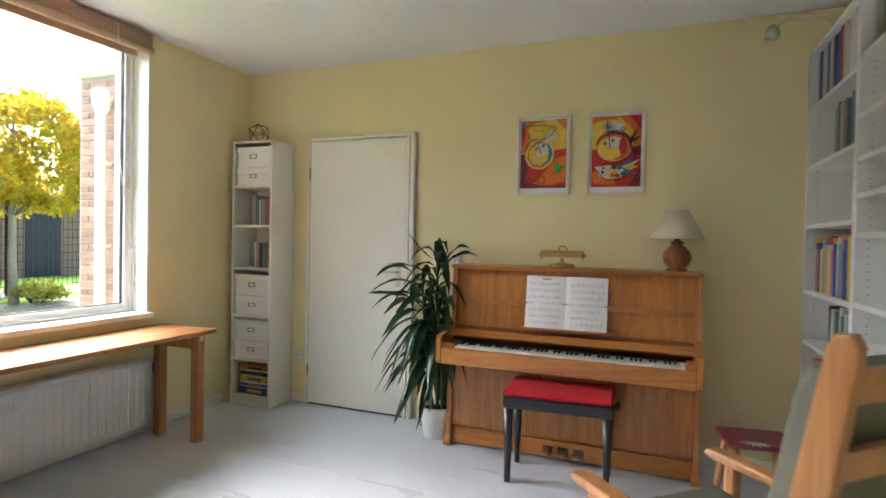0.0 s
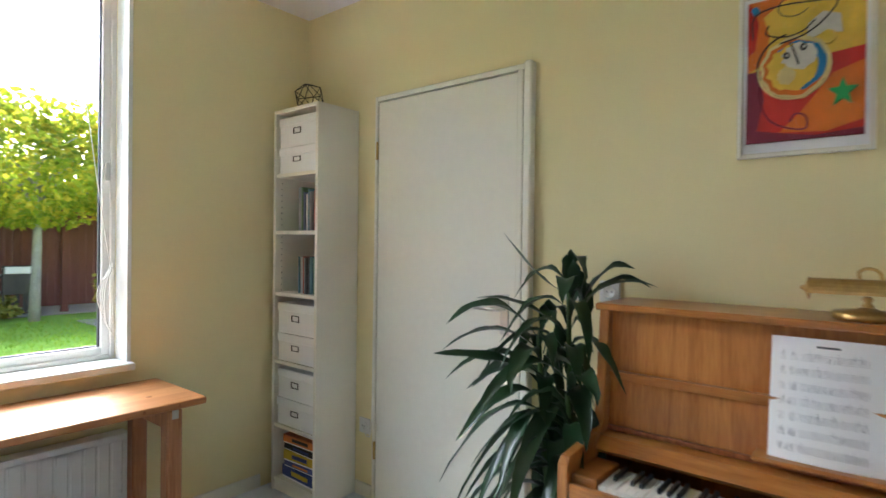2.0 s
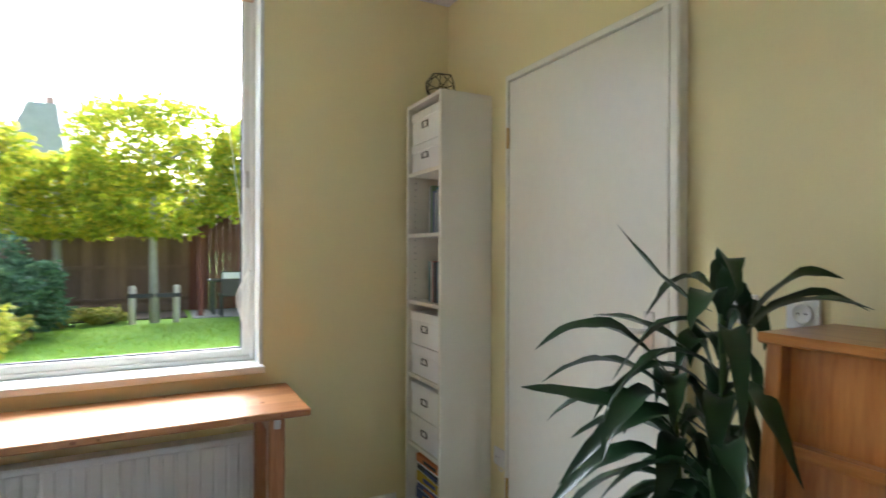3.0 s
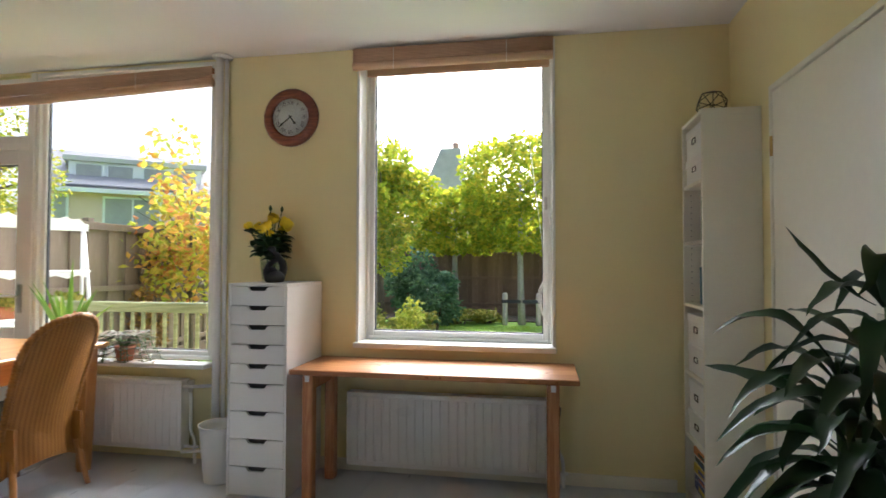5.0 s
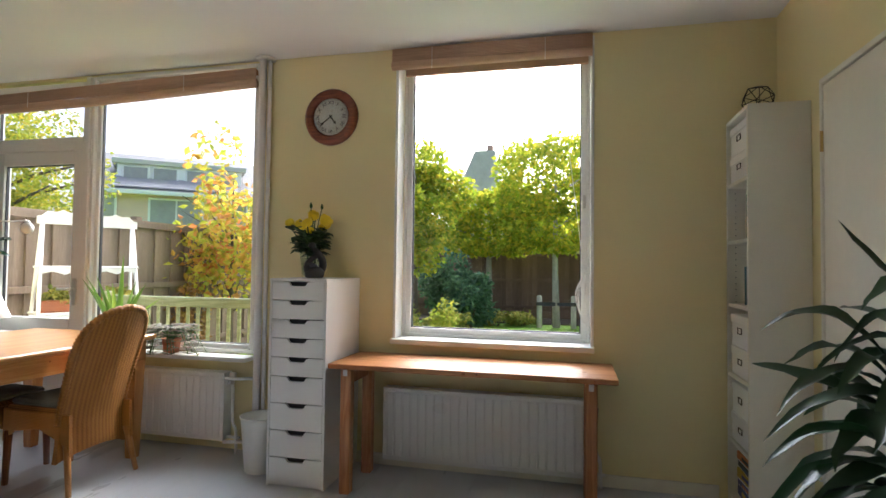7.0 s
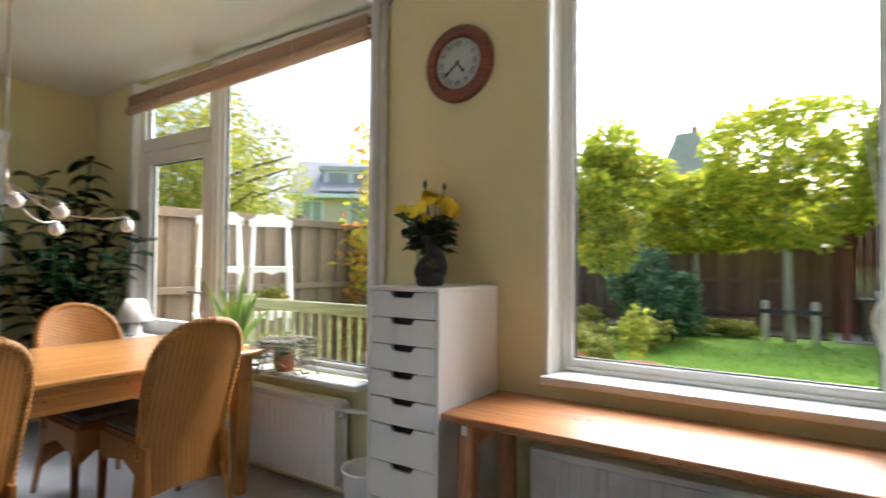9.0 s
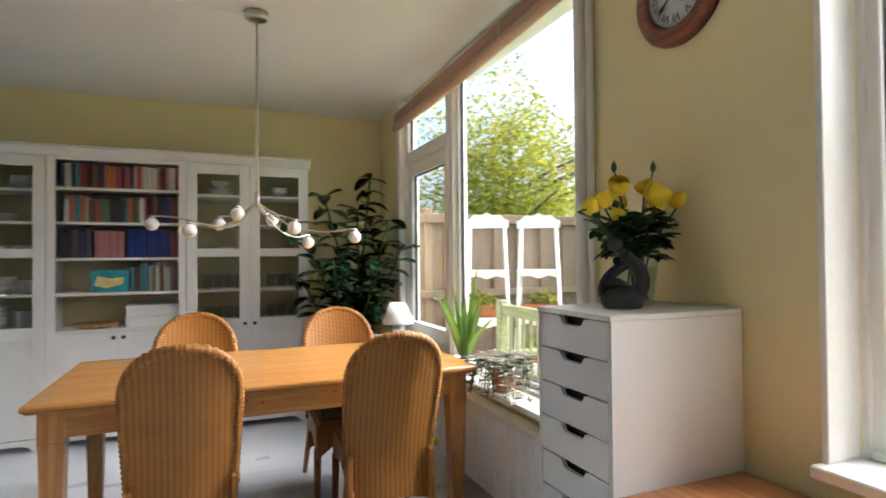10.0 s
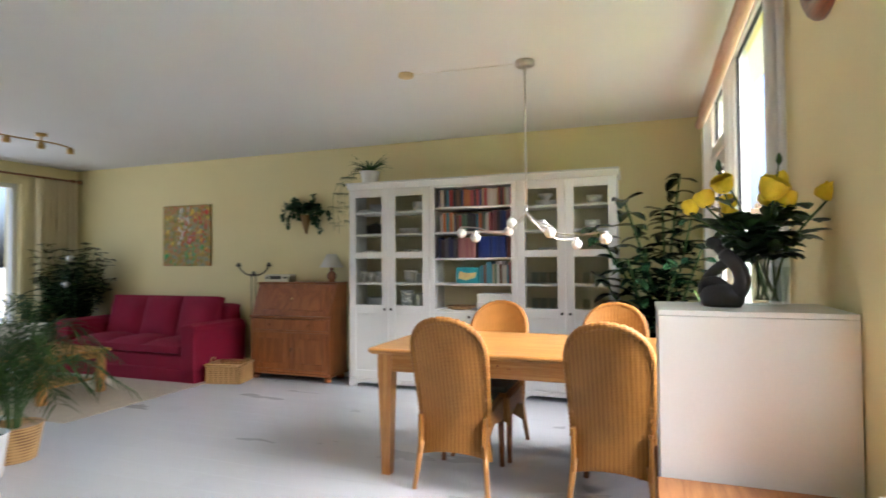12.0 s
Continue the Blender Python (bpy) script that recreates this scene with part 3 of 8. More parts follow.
def lamp_shade(parent, r0, r1, z0, z1, mat, name="shade"):
    bm = lathe([(r0, z0), (r0 + 0.002, z0 + 0.004), (r1, z1), (r1 - 0.004, z1 - 0.002), (r0 - 0.006, z0 + 0.004), (r0 - 0.004, z0)], 32)
    return part(name, bm, mat, parent)


# ---- narrow bookcase in the corner ----
SX0, SX1, SY0, SY1, SH = 3.488, XE - 0.004, 3.178, 3.553, 2.03
nb_ = thing("narrow_bookcase", "narrow tall white bookcase with boxes and books", "bookcase")
part("side_panel", boxes((SX0, SX1, SY0, SY0 + 0.018, 0, SH), bevel=0.001), M_CREAM, nb_)
part("side_panel", boxes((SX0, SX1, SY1 - 0.018, SY1, 0, SH), bevel=0.001), M_CREAM, nb_)
part("back_panel", boxes((SX1 - 0.005, SX1, SY0 + 0.018, SY1 - 0.018, 0.07, SH)), M_CREAM, nb_)
part("top", boxes((SX0, SX1 - 0.005, SY0 + 0.018, SY1 - 0.018, SH - 0.018, SH), bevel=0.001), M_CREAM, nb_)
part("plinth", boxes((SX0 + 0.01, SX0 + 0.028, SY0 + 0.018, SY1 - 0.018, 0, 0.055)), M_CREAM, nb_)
NZ = (0.07, 0.36, 0.70, 1.062, 1.39, 1.692)
for z in NZ:
    part("shelf", boxes((SX0 + 0.004, SX1 - 0.005, SY0 + 0.018, SY1 - 0.018, z - 0.018, z), bevel=0.001), M_CREAM, nb_)
# dark disc painting the shade of a peg hole; nothing is drilled
pin = mesh_of("peg_hole", lathe([(0.0025, 0), (0.0025, 0.002)], 8), M_SHADOW)
for z in np.arange(1.07, 1.66, 0.032):
    part("peg_hole", pin, M_SHADOW, nb_, m=pose(SX0 + 0.04, SY1 - 0.0185, float(z), 90))


def storage_box(y0, y1, z, h, tip=0.0, group="white storage boxes in the bookcase"):
    b = thing("storage_box", "white cardboard storage box with metal label holder", "storage box", pose(SX0 + 0.012, (y0 + y1) / 2, z, 0, 0, tip), group)
    w, d = (y1 - y0) / 2, 0.235
    part("box", boxes((0.004, d - 0.004, -w + 0.005, w - 0.005, 0, h - 0.03), bevel=0.002), M_WHITE, b)
    part("lid", boxes((0, d, -w, w, h - 0.042, h), bevel=0.003), M_WHITE, b)
    part("label_holder", boxes((-0.003, 0.001, -0.03, 0.03, h * 0.42, h * 0.44), (-0.003, 0.001, -0.03, 0.03, h * 0.60, h * 0.62), (-0.003, 0.001, -0.03, -0.027, h * 0.44, h * 0.60), (-0.003, 0.001, 0.027, 0.03, h * 0.44, h * 0.60)), M_IRON, b, "dark metal label holder")
    return b


for z, h in ((1.693, 0.135), (1.83, 0.155), (0.701, 0.145), (0.848, 0.16), (0.361, 0.14), (0.503, 0.155)):
    storage_box(SY0 + 0.03, SY1 - 0.03, z, h, random.Random(int(z * 1000)).uniform(-0.8, 0.8))
book_row((SX0 + 0.05, SY0 + 0.022), 90, 0.225, 1.39, 0.19, 0.235, 0.17, M_GREYBOOKS, "worn paperback standing in the narrow bookcase", 1)
book_row((SX0 + 0.04, SY0 + 0.022), 90, 0.20, 1.062, 0.185, 0.195, 0.15, M_GREYBOOKS, "pale paperback standing in the narrow bookcase", 2, 0.012, 0.024)
M_GAMES = [surface("game_box_colour", c, 0.45, vary=0.1) for c in ((0.04, 0.07, 0.26), (0.60, 0.44, 0.04), (0.08, 0.10, 0.30), (0.62, 0.20, 0.05), (0.02, 0.02, 0.025))]
gz = 0.071
for i, (h, w, mt) in enumerate(((0.065, 0.29, 0), (0.03, 0.25, 2), (0.055, 0.24, 1), (0.035, 0.27, 4), (0.045, 0.26, 3))):
    g = thing("board_game_box", "flat board game box, coloured cardboard", "game box", pose(SX0 + 0.03, SY0 + 0.035 + w / 2 + 0.012 * (i % 3), gz, 0, 0, (-2, 1, 2.5, -1, 1.5)[i]), "stack of board games")
    part("tray", boxes((0.003, 0.2, -w / 2 + 0.003, w / 2 - 0.003, 0, h * 0.6)), M_PAPER, g)
    part("lid", boxes((0, 0.203, -w / 2, w / 2, h * 0.15, h), bevel=0.002), M_GAMES[mt], g)
    part("title_bar", boxes((-0.001, 0.0, -w * 0.3, w * 0.2, h * 0.4, h * 0.75)), M_GAMES[(mt + 1) % 5], g)
    gz += h + 0.001
ico = thing("wire_icosahedron", "geometric wire ornament of dark brass rods", "ornament", pose(3.60, 3.40, SH + 0.075, 20, 12, 15))
phi = (1 + 5 ** 0.5) / 2
iv = [Vector(v).normalized() * 0.082 for s in (-1, 1) for q in (-1, 1) for v in ((0, s, q * phi), (s, q * phi, 0), (q * phi, 0, s))]
dmin = min((a - b).length for a in iv for b in iv if a is not b)
for i, a in enumerate(iv):
    for b in iv[i + 1:]:
        if (a - b).length < dmin * 1.05:
            part("rod", tube([a, b], 0.0022, 6), M_IRON, ico)

# ---- piano ----
PY0, PY1 = 0.24, 1.71
pi = thing("upright_piano", "honey oak upright piano with open keyboard", "piano")
side = [(3.40, 0.0), (3.735, 0.0), (3.735, 1.124), (3.487, 1.124), (3.455, 0.775), (3.42, 0.745), (3.225, 0.725), (3.205, 0.705), (3.205, 0.57), (3.225, 0.555), (3.415, 0.54)]
for y0, y1 in ((PY0, PY0 + 0.032), (PY1 - 0.032, PY1)):
    part("side_panel", prism(side, y0, y1, 1, bevel=0.004), M_OAK, pi)
part("lid", boxes((3.462, 3.745, PY0 - 0.006, PY1 + 0.006, 1.124, 1.146), bevel=0.005), M_OAKY, pi)
bm = prism([(3.497, 0.735), (3.515, 0.735), (3.54, 1.124), (3.52, 1.124)], PY0 + 0.032, PY1 - 0.032, 1)
part("upper_panel", bm, M_OAK, pi)
part("moulding", prism([(3.492, 0.902), (3.512, 0.902), (3.514, 0.930), (3.483, 0.930)], PY0 + 0.034, PY1 - 0.034, 1, bevel=0.003), M_OAKY, pi)
part("music_ledge", boxes((3.425, 3.502, 0.70, 1.26, 0.766, 0.779), bevel=0.004), M_OAKY, pi)
part("felt_strip", boxes((3.478, 3.497, PY0 + 0.034, PY1 - 0.034, 0.742, 0.757), bevel=0.003), M_TURNED, pi, "dark strip behind the keys")
part("fallboard", prism([(3.392, 0.705), (3.41, 0.69), (3.50, 0.72), (3.498, 0.741), (3.43, 0.738)], PY0 + 0.032, PY1 - 0.032, 1, bevel=0.003), M_OAKY, pi)
part("key_bed", boxes((3.222, 3.46, PY0 + 0.032, PY1 - 0.032, 0.56, 0.622), bevel=0.003), M_OAKY, pi)
part("key_slip", boxes((3.210, 3.232, PY0 + 0.032, PY1 - 0.032, 0.555, 0.655), bevel=0.005), M_OAKY, pi)
for y0, y1 in ((PY0 + 0.032, 0.32), (PY1 - 0.108, PY1 - 0.032)):
    part("key_block", boxes((3.232, 3.40, y0, y1, 0.622, 0.678), bevel=0.004), M_OAKY, pi)
part("lower_panel", boxes((3.425, 3.445, PY0 + 0.032, PY1 - 0.032, 0.125, 0.56), bevel=0.002), M_OAK, pi)
part("bottom_board", boxes((3.418, 3.44, PY0 + 0.032, PY1 - 0.032, 0.015, 0.118), bevel=0.003), M_OAKY, pi)
part("back_board", boxes((3.715, 3.735, PY0 + 0.032, PY1 - 0.032, 0.02, 1.124)), M_OAK, pi)
for y in (PY0 + 0.016, PY1 - 0.016):
    part("foot", prism([(3.375, 0.0), (3.45, 0.0), (3.45, 0.07), (3.40, 0.06), (3.375, 0.025)], y - 0.022, y + 0.022, 1, bevel=0.004), M_OAK, pi)
K0, K1 = 0.325, PY1 - 0.110
kw = (K1 - K0) / 52
wkey = mesh_of("white_key", boxes((0, 0.15, -kw / 2 + 0.0006, kw / 2 - 0.0006, 0, 0.020), bevel=0.0015), M_IVORY)
bkey = mesh_of("black_key", prism([(0.0, 0.0), (0.095, 0.0), (0.095, 0.012), (0.008, 0.012)], -0.0055, 0.0055, 1, bevel=0.001), M_EBONY)
for i in range(52):
    y = K1 - (i + 0.5) * kw
    part("white_key", wkey, M_IVORY, pi, m=pose(3.235, y, 0.645))
    if i < 51 and i % 7 in (0, 2, 3, 5, 6):
        part("black_key", bkey, M_EBONY, pi, m=pose(3.290, y - kw / 2, 0.6655))
for y in (1.06, 0.97, 0.88):
    pd = part("pedal", prism([(3.33, 0.055), (3.345, 0.048), (3.43, 0.055), (3.43, 0.068), (3.35, 0.075), (3.332, 0.072)], y - 0.022, y + 0.022, 1, bevel=0.006), M_BRASS, pi, "brass pedal")
    # thin plate, its near-black colour being the shade inside the slot
    part("slot", boxes((3.4165, 3.4185, y - 0.03, y + 0.03, 0.04, 0.085)), M_SHADOW, pd)

# sheet music, piano lamp and table lamp on the piano
sm = thing("sheet_music_book", "open sheet music book resting on the piano", "sheet music", pose(3.452, 0.985, 0.780, 0, 9, 0))
for s in (-1, 1):
    bm = bmesh.new()
    rows = []
    for i in range(9):
        t = i / 8
        y, x = s * t * 0.243, 0.012 - 0.020 * math.sin(t * math.pi * 0.9) * (1 - 0.3 * t) + 0.004 * t
        rows.append([bm.verts.new((x, y, 0)), bm.verts.new((x, y, 0.318)), bm.verts.new((x + 0.006, y, 0.318)), bm.verts.new((x + 0.006, y, 0))])
    for a, b in zip(rows, rows[1:]):
        for k in range(4):
            bm.faces.new((a[k], a[(k + 1) % 4], b[(k + 1) % 4], b[k]))
    bm.faces.new(rows[0])
    bm.faces.new(rows[-1])
    bmesh.ops.recalc_face_normals(bm, faces=bm.faces)
    pg = part("page", bm, M_PAPER, sm)
    rng = random.Random(6 + s)
    for k in range(7):
        z = 0.275 - k * 0.039
        y0, y1 = sorted((s * 0.03, s * 0.222))
        bm = bmesh.new()
        for j in range(5):
            n = 8
            for q in range(n):
                a, b = y0 + (y1 - y0) * q / n, y0 + (y1 - y0) * (q + 1) / n
                xa = 0.012 - 0.020 * math.sin(abs((a + b) / 2) / 0.232 * math.pi * 0.9) * (1 - 0.3 * abs(a + b) / 0.464) + 0.004 * abs(a + b) / 0.464
                box(bm, xa - 0.002, xa - 0.0012, a, b, z - j * 0.0042, z - j * 0.0042 + 0.0007)
        for j in range(16):
            y = rng.uniform(y0 + 0.005, y1 - 0.005)
            xa = 0.012 - 0.020 * math.sin(abs(y) / 0.232 * math.pi * 0.9) * (1 - 0.3 * abs(y) / 0.232) + 0.004 * abs(y) / 0.232
            zz = z - rng.uniform(0, 0.018)
            box(bm, xa - 0.003, xa - 0.0015, y, y + 0.0035, zz, zz + 0.003)
            box(bm, xa - 0.003, xa - 0.0015, y, y + 0.0009, zz, zz + 0.011)
        part("staff", bm, M_STAFF, pg)
part("title_bar", boxes((-0.006, -0.004, 0.09, 0.14, 0.294, 0.299)), M_INK, sm)

bl = thing("piano_lamp", "small brass piano lamp with slotted shade", "lamp", pose(3.565, 1.025, 1.1465))
part("base", lathe([(0.072, 0), (0.076, 0.004), (0.076, 0.016), (0.070, 0.022), (0.030, 0.026), (0.014, 0.032)], 32), M_BRASS, bl)
part("stem", lathe([(0.008, 0.028), (0.014, 0.036), (0.007, 0.044), (0.012, 0.052), (0.006, 0.060)], 16), M_BRASS, bl)
sh = part("shade", prism([(0.030 * math.cos(a), 0.076 + 0.028 * math.sin(a)) for a in [i * 0.3307 - 0.35 for i in range(13)]] + [(0.026 * math.cos(a), 0.076 + 0.024 * math.sin(a)) for a in [3.618 - i * 0.3307 for i in range(13)]], -0.125, 0.125, 1, bevel=0.001), M_BRASS, bl, "brass trough shade")
part("tube_bulb", tube([(0, -0.11, 0.072), (0, 0.11, 0.072)], 0.011, 10), M_OPAL, sh)
for s in (-1, 1):
    part("end_cap", lathe([(0.030, 0), (0.031, 0.003), (0.012, 0.010), (0.006, 0.016), (0.004, 0.022)], 18), M_BRASS, sh, m=pose(0, s * 0.124, 0.076, -90 * s))
part("top_loop", tube(curve_pts([(0, -0.03, 0.102), (0, -0.022, 0.124), (0, 0.0, 0.132), (0, 0.018, 0.122), (0, 0.016, 0.102)], 16), 0.0045, 8), M_BRASS, bl)
tl = thing("table_lamp", "turned wooden table lamp with cream cone shade", "lamp", pose(3.59, 0.372, 1.1465))
part("base", lathe([(0.056, 0), (0.060, 0.006), (0.056, 0.014), (0.040, 0.020)] + [(0.078 * math.cos(a), 0.082 + 0.072 * math.sin(a)) for a in [-1.0 + i * 0.25 for i in range(9)]] + [(0.026, 0.152), (0.036, 0.160), (0.034, 0.170), (0.018, 0.178), (0.014, 0.19)], 32), M_TURNED, tl)
part("socket", lathe([(0.014, 0.188), (0.014, 0.24)], 12), M_BLACK, tl)
lamp_shade(tl, 0.145, 0.058, 0.188, 0.352, M_SHADE)

# piano bench
pb = thing("piano_bench", "black piano bench with red velvet seat", "bench", pose(3.185, 0.955, 0, 0, 0, 3) @ pose(-3.25, -0.925, 0))
part("frame", boxes((3.085, 3.415, 0.64, 1.21, 0.405, 0.465), bevel=0.004), M_BLACK, pb)
bm = boxes((3.082, 3.418, 0.637, 1.213, 0.466, 0.505), bevel=0.016)
part("cushion", bm, M_REDVELVET, pb, "red velvet seat cushion")
for x in (3.11, 3.385):
    for y in (0.668, 1.182):
        part("leg", lathe([(0.019, 0.0), (0.030, 0.405)], 4), M_BLACK, pb, m=pose(x, y, 0, 0, 0, 45))
for y, s in ((0.64, -1), (1.21, 1)):
    part("knob", lathe([(0.008, 0), (0.008, 0.012), (0.022, 0.014), (0.024, 0.028), (0.018, 0.032)], 16), M_BLACK, pb, m=pose(3.25, y, 0.435, -90 * s))

# posters
M_POSTER = {k: surface("poster_" + k, c, 0.5, fine=30, coarse=9, vary=0.22, bump=0.05) for k, c in
            {"yellow": (0.80, 0.56, 0.06), "red": (0.58, 0.03, 0.02), "orange": (0.72, 0.19, 0.015), "white": (0.72, 0.68, 0.58), "black": (0.03, 0.025, 0.03), "blue": (0.03, 0.22, 0.50), "green": (0.05, 0.40, 0.10), "maroon": (0.22, 0.02, 0.05), "cream": (0.75, 0.62, 0.25)}.items()}


def poster(y0, y1, z0, z1, kind):
    """Framed abstract print on the piano wall. Its own (u, v) run 0 to 1 over the sheet, u towards the viewer's right."""
    p = thing("framed_poster", "bright abstract print in red and yellow, thin pale frame", "poster", pose(XE - 0.001, y1, z0), "posters over the piano")
    w, h, f = y1 - y0, z1 - z0, 0.014
    part("frame", boxes((-0.022, 0, -f, 0, 0, h), (-0.022, 0, -w, -w + f, 0, h), (-0.022, 0, -w + f, -f, 0, f), (-0.022, 0, -w + f, -f, h - f, h), bevel=0.002), M_CREAM, p)
    part("backing", boxes((-0.008, -0.001, -w + f, -f, f, h - f)), M_PAPER, p)
    iw, ih = w - 2 * f - 0.024, h - 2 * f - 0.044
    lift = [0.0085]

    def P(u, v):
        return (-f - 0.012 - u * iw, f + 0.032 + v * ih)

    def blob(pts, mat, name="shape"):
        part(name, prism([P(u, v) for u, v in pts], -lift[0] - 0.0008, -0.008, 0), M_POSTER[mat], p)
        lift[0] += 0.0012

    def disc(u, v, r, mat, sq=1.0, n=22, a0=0.0):
        blob([(u + r * math.cos(a0 + i * 6.2832 / n), v + r * sq * iw / ih * math.sin(a0 + i * 6.2832 / n)) for i in range(n)], mat)

    def stroke(pts, r, mat="black"):
        q = curve_pts([(-lift[0] - 0.0006, *P(u, v)) for u, v in pts], 14)
        part("brush_line", tube(q, r, 5), M_POSTER[mat], p)
    def ring(u, v, ru, rv, a0, a1, r, mat):
        stroke([(u + ru * math.cos(math.radians(a0 + (a1 - a0) * q / 8)), v + rv * math.sin(math.radians(a0 + (a1 - a0) * q / 8))) for q in range(9)], r, mat)

    def oval(u, v, ru, rv, mat, wob=0.06):
        blob([(u + ru * (1 + wob * math.sin(3 * q + kind)) * math.cos(q * 0.2618), v + rv * (1 + wob * math.cos(2 * q)) * math.sin(q * 0.2618)) for q in range(24)], mat)
    blob([(0, 0), (1, 0), (1, 1), (0, 1)], "yellow", "sheet")
    if kind == 0:
        blob([(0, 0.5), (0.16, 0.56), (0.2, 0.74), (0.14, 0.88), (0.3, 0.96), (0.55, 1), (0, 1)], "orange")
        blob([(0, 0.62), (0.07, 0.66), (0.10, 0.84), (0.05, 0.96), (0, 1)], "red")
        blob([(0.78, 1), (1, 1), (1, 0.84), (0.9, 0.9)], "orange")
        blob([(0.52, 0.66), (0.66, 0.70), (0.82, 0.68), (0.80, 0.80), (0.66, 0.84), (0.54, 0.78)], "white")
        blob([(0, 0), (1, 0), (1, 0.57), (0.5, 0.535), (0, 0.50)], "red")
        blob([(0.3, 0.06), (0.7, 0.04), (1, 0.1), (1, 0.48), (0.75, 0.42), (0.5, 0.2)], "orange")
        blob([(0, 0.05), (0.10, 0.1), (0.16, 0.3), (0.10, 0.5), (0, 0.5)], "maroon")
        blob([(0, 0), (1, 0), (1, 0.045), (0.6, 0.02), (0.2, 0.07), (0, 0.1)], "maroon")
        oval(0.70, 0.66, 0.07, 0.045, "yellow")
        oval(0.43, 0.49, 0.31, 0.215, "cream", 0.03)
        oval(0.42, 0.49, 0.27, 0.19, "orange", 0.05)
        oval(0.46, 0.50, 0.24, 0.165, "blue", 0.05)
        oval(0.41, 0.49, 0.22, 0.155, "yellow", 0.08)
        oval(0.47, 0.56, 0.15, 0.09, "white", 0.10)
        oval(0.36, 0.44, 0.08, 0.06, "cream", 0.1)
        for u, v in ((0.36, 0.575), (0.505, 0.615)):
            oval(u, v, 0.030, 0.024, "black", 0.02)
            oval(u + 0.004, v, 0.012, 0.010, "white", 0.0)
        stroke([(0.39, 0.66), (0.43, 0.58), (0.465, 0.50)], 0.0028)
        ring(0.42, 0.49, 0.31, 0.215, 175, 330, 0.0036, "cream")
        ring(0.41, 0.50, 0.31, 0.22, 100, 230, 0.0028, "black")
        stroke([(0.13, 0.45), (0.12, 0.30), (0.22, 0.14), (0.42, 0.07), (0.54, 0.07), (0.53, 0.15), (0.44, 0.17), (0.40, 0.12)], 0.0026, "maroon")
        stroke([(0.06, 0.72), (0.07, 0.88), (0.3, 0.92), (0.62, 0.90), (0.78, 0.87), (0.66, 0.76), (0.5, 0.69), (0.3, 0.66)], 0.0024)
        stroke([(0.2, 0.80), (0.18, 0.74), (0.34, 0.70), (0.5, 0.72), (0.6, 0.78)], 0.0022)
        ring(0.42, 0.90, 0.14, 0.07, 0, 330, 0.0016, "black")
        blob([(0.83 + (0.12 if q % 2 == 0 else 0.05) * math.cos(1.57 + q * 0.6283), 0.28 + (0.095 if q % 2 == 0 else 0.04) * math.sin(1.57 + q * 0.6283)) for q in range(10)], "green", "star")
        oval(0.075, 0.925, 0.035, 0.024, "blue", 0.02)
    else:
        blob([(0.55, 1), (1, 1), (1, 0.52), (0.86, 0.6), (0.82, 0.8)], "orange")
        blob([(0.74, 1), (1, 1), (1, 0.78), (0.9, 0.88)], "red")
        blob([(0, 0.9), (0.2, 0.96), (0.5, 0.95), (0.55, 1), (0, 1)], "orange")
        blob([(0.3, 0.74), (0.62, 0.74), (0.66, 0.88), (0.45, 0.92), (0.32, 0.86)], "white")
        blob([(0, 0), (1, 0), (1, 0.57), (0.5, 0.53), (0, 0.53)], "red")
        blob([(0.05, 0.05), (0.5, 0.02), (0.45, 0.14), (0.15, 0.22), (0, 0.2)], "orange")
        blob([(0.78, 0.0), (1, 0.0), (1, 0.3), (0.92, 0.2)], "maroon")
        blob([(0.8, 0.42), (1, 0.46), (1, 0.57), (0.84, 0.55)], "maroon")
        oval(0.46, 0.57, 0.35, 0.21, "maroon", 0.03)
        oval(0.45, 0.56, 0.33, 0.19, "orange", 0.04)
        oval(0.38, 0.54, 0.26, 0.16, "yellow", 0.07)
        oval(0.47, 0.62, 0.17, 0.085, "white", 0.08)
        oval(0.64, 0.57, 0.08, 0.12, "red", 0.1)
        for u, v in ((0.28, 0.615), (0.435, 0.65)):
            oval(u, v, 0.032, 0.024, "black", 0.02)
            oval(u + 0.004, v, 0.012, 0.010, "white", 0.0)
        stroke([(0.31, 0.95), (0.34, 0.75), (0.385, 0.54)], 0.003, "maroon")
        ring(0.46, 0.57, 0.36, 0.215, 20, 175, 0.003, "black")
        ring(0.46, 0.56, 0.35, 0.20, 200, 350, 0.0028, "cream")
        for tip in ((0.94, 0.80), (1.0, 0.70)):
            blob([(0.74, 0.64), tip, (0.78, 0.60)], "black", "spike")
        stroke([(0.58, 0.78), (0.62, 0.83), (0.68, 0.80), (0.60, 0.77), (0.66, 0.76)], 0.0018)
        for a in range(0, 180, 36):
            c, s_ = math.cos(math.radians(a + 8)), math.sin(math.radians(a + 8))
            stroke([(0.34 - 0.15 * c, 0.835 - 0.075 * s_), (0.34, 0.835), (0.34 + 0.15 * c, 0.835 + 0.075 * s_)], 0.0022, "blue")
        blob([(0.06, 0.28), (0.2, 0.29), (0.4, 0.30), (0.62, 0.28), (0.74, 0.20), (0.6, 0.12), (0.3, 0.11), (0.18, 0.15)], "white", "fish")
        for q, (u, v, mt) in enumerate(((0.38, 0.24, "cream"), (0.50, 0.21, "yellow"), (0.44, 0.16, "orange"), (0.58, 0.26, "blue"), (0.66, 0.18, "blue"), (0.34, 0.17, "cream"), (0.54, 0.15, "red"), (0.47, 0.27, "maroon"))):
            oval(u, v, 0.055, 0.030, mt, 0.25)
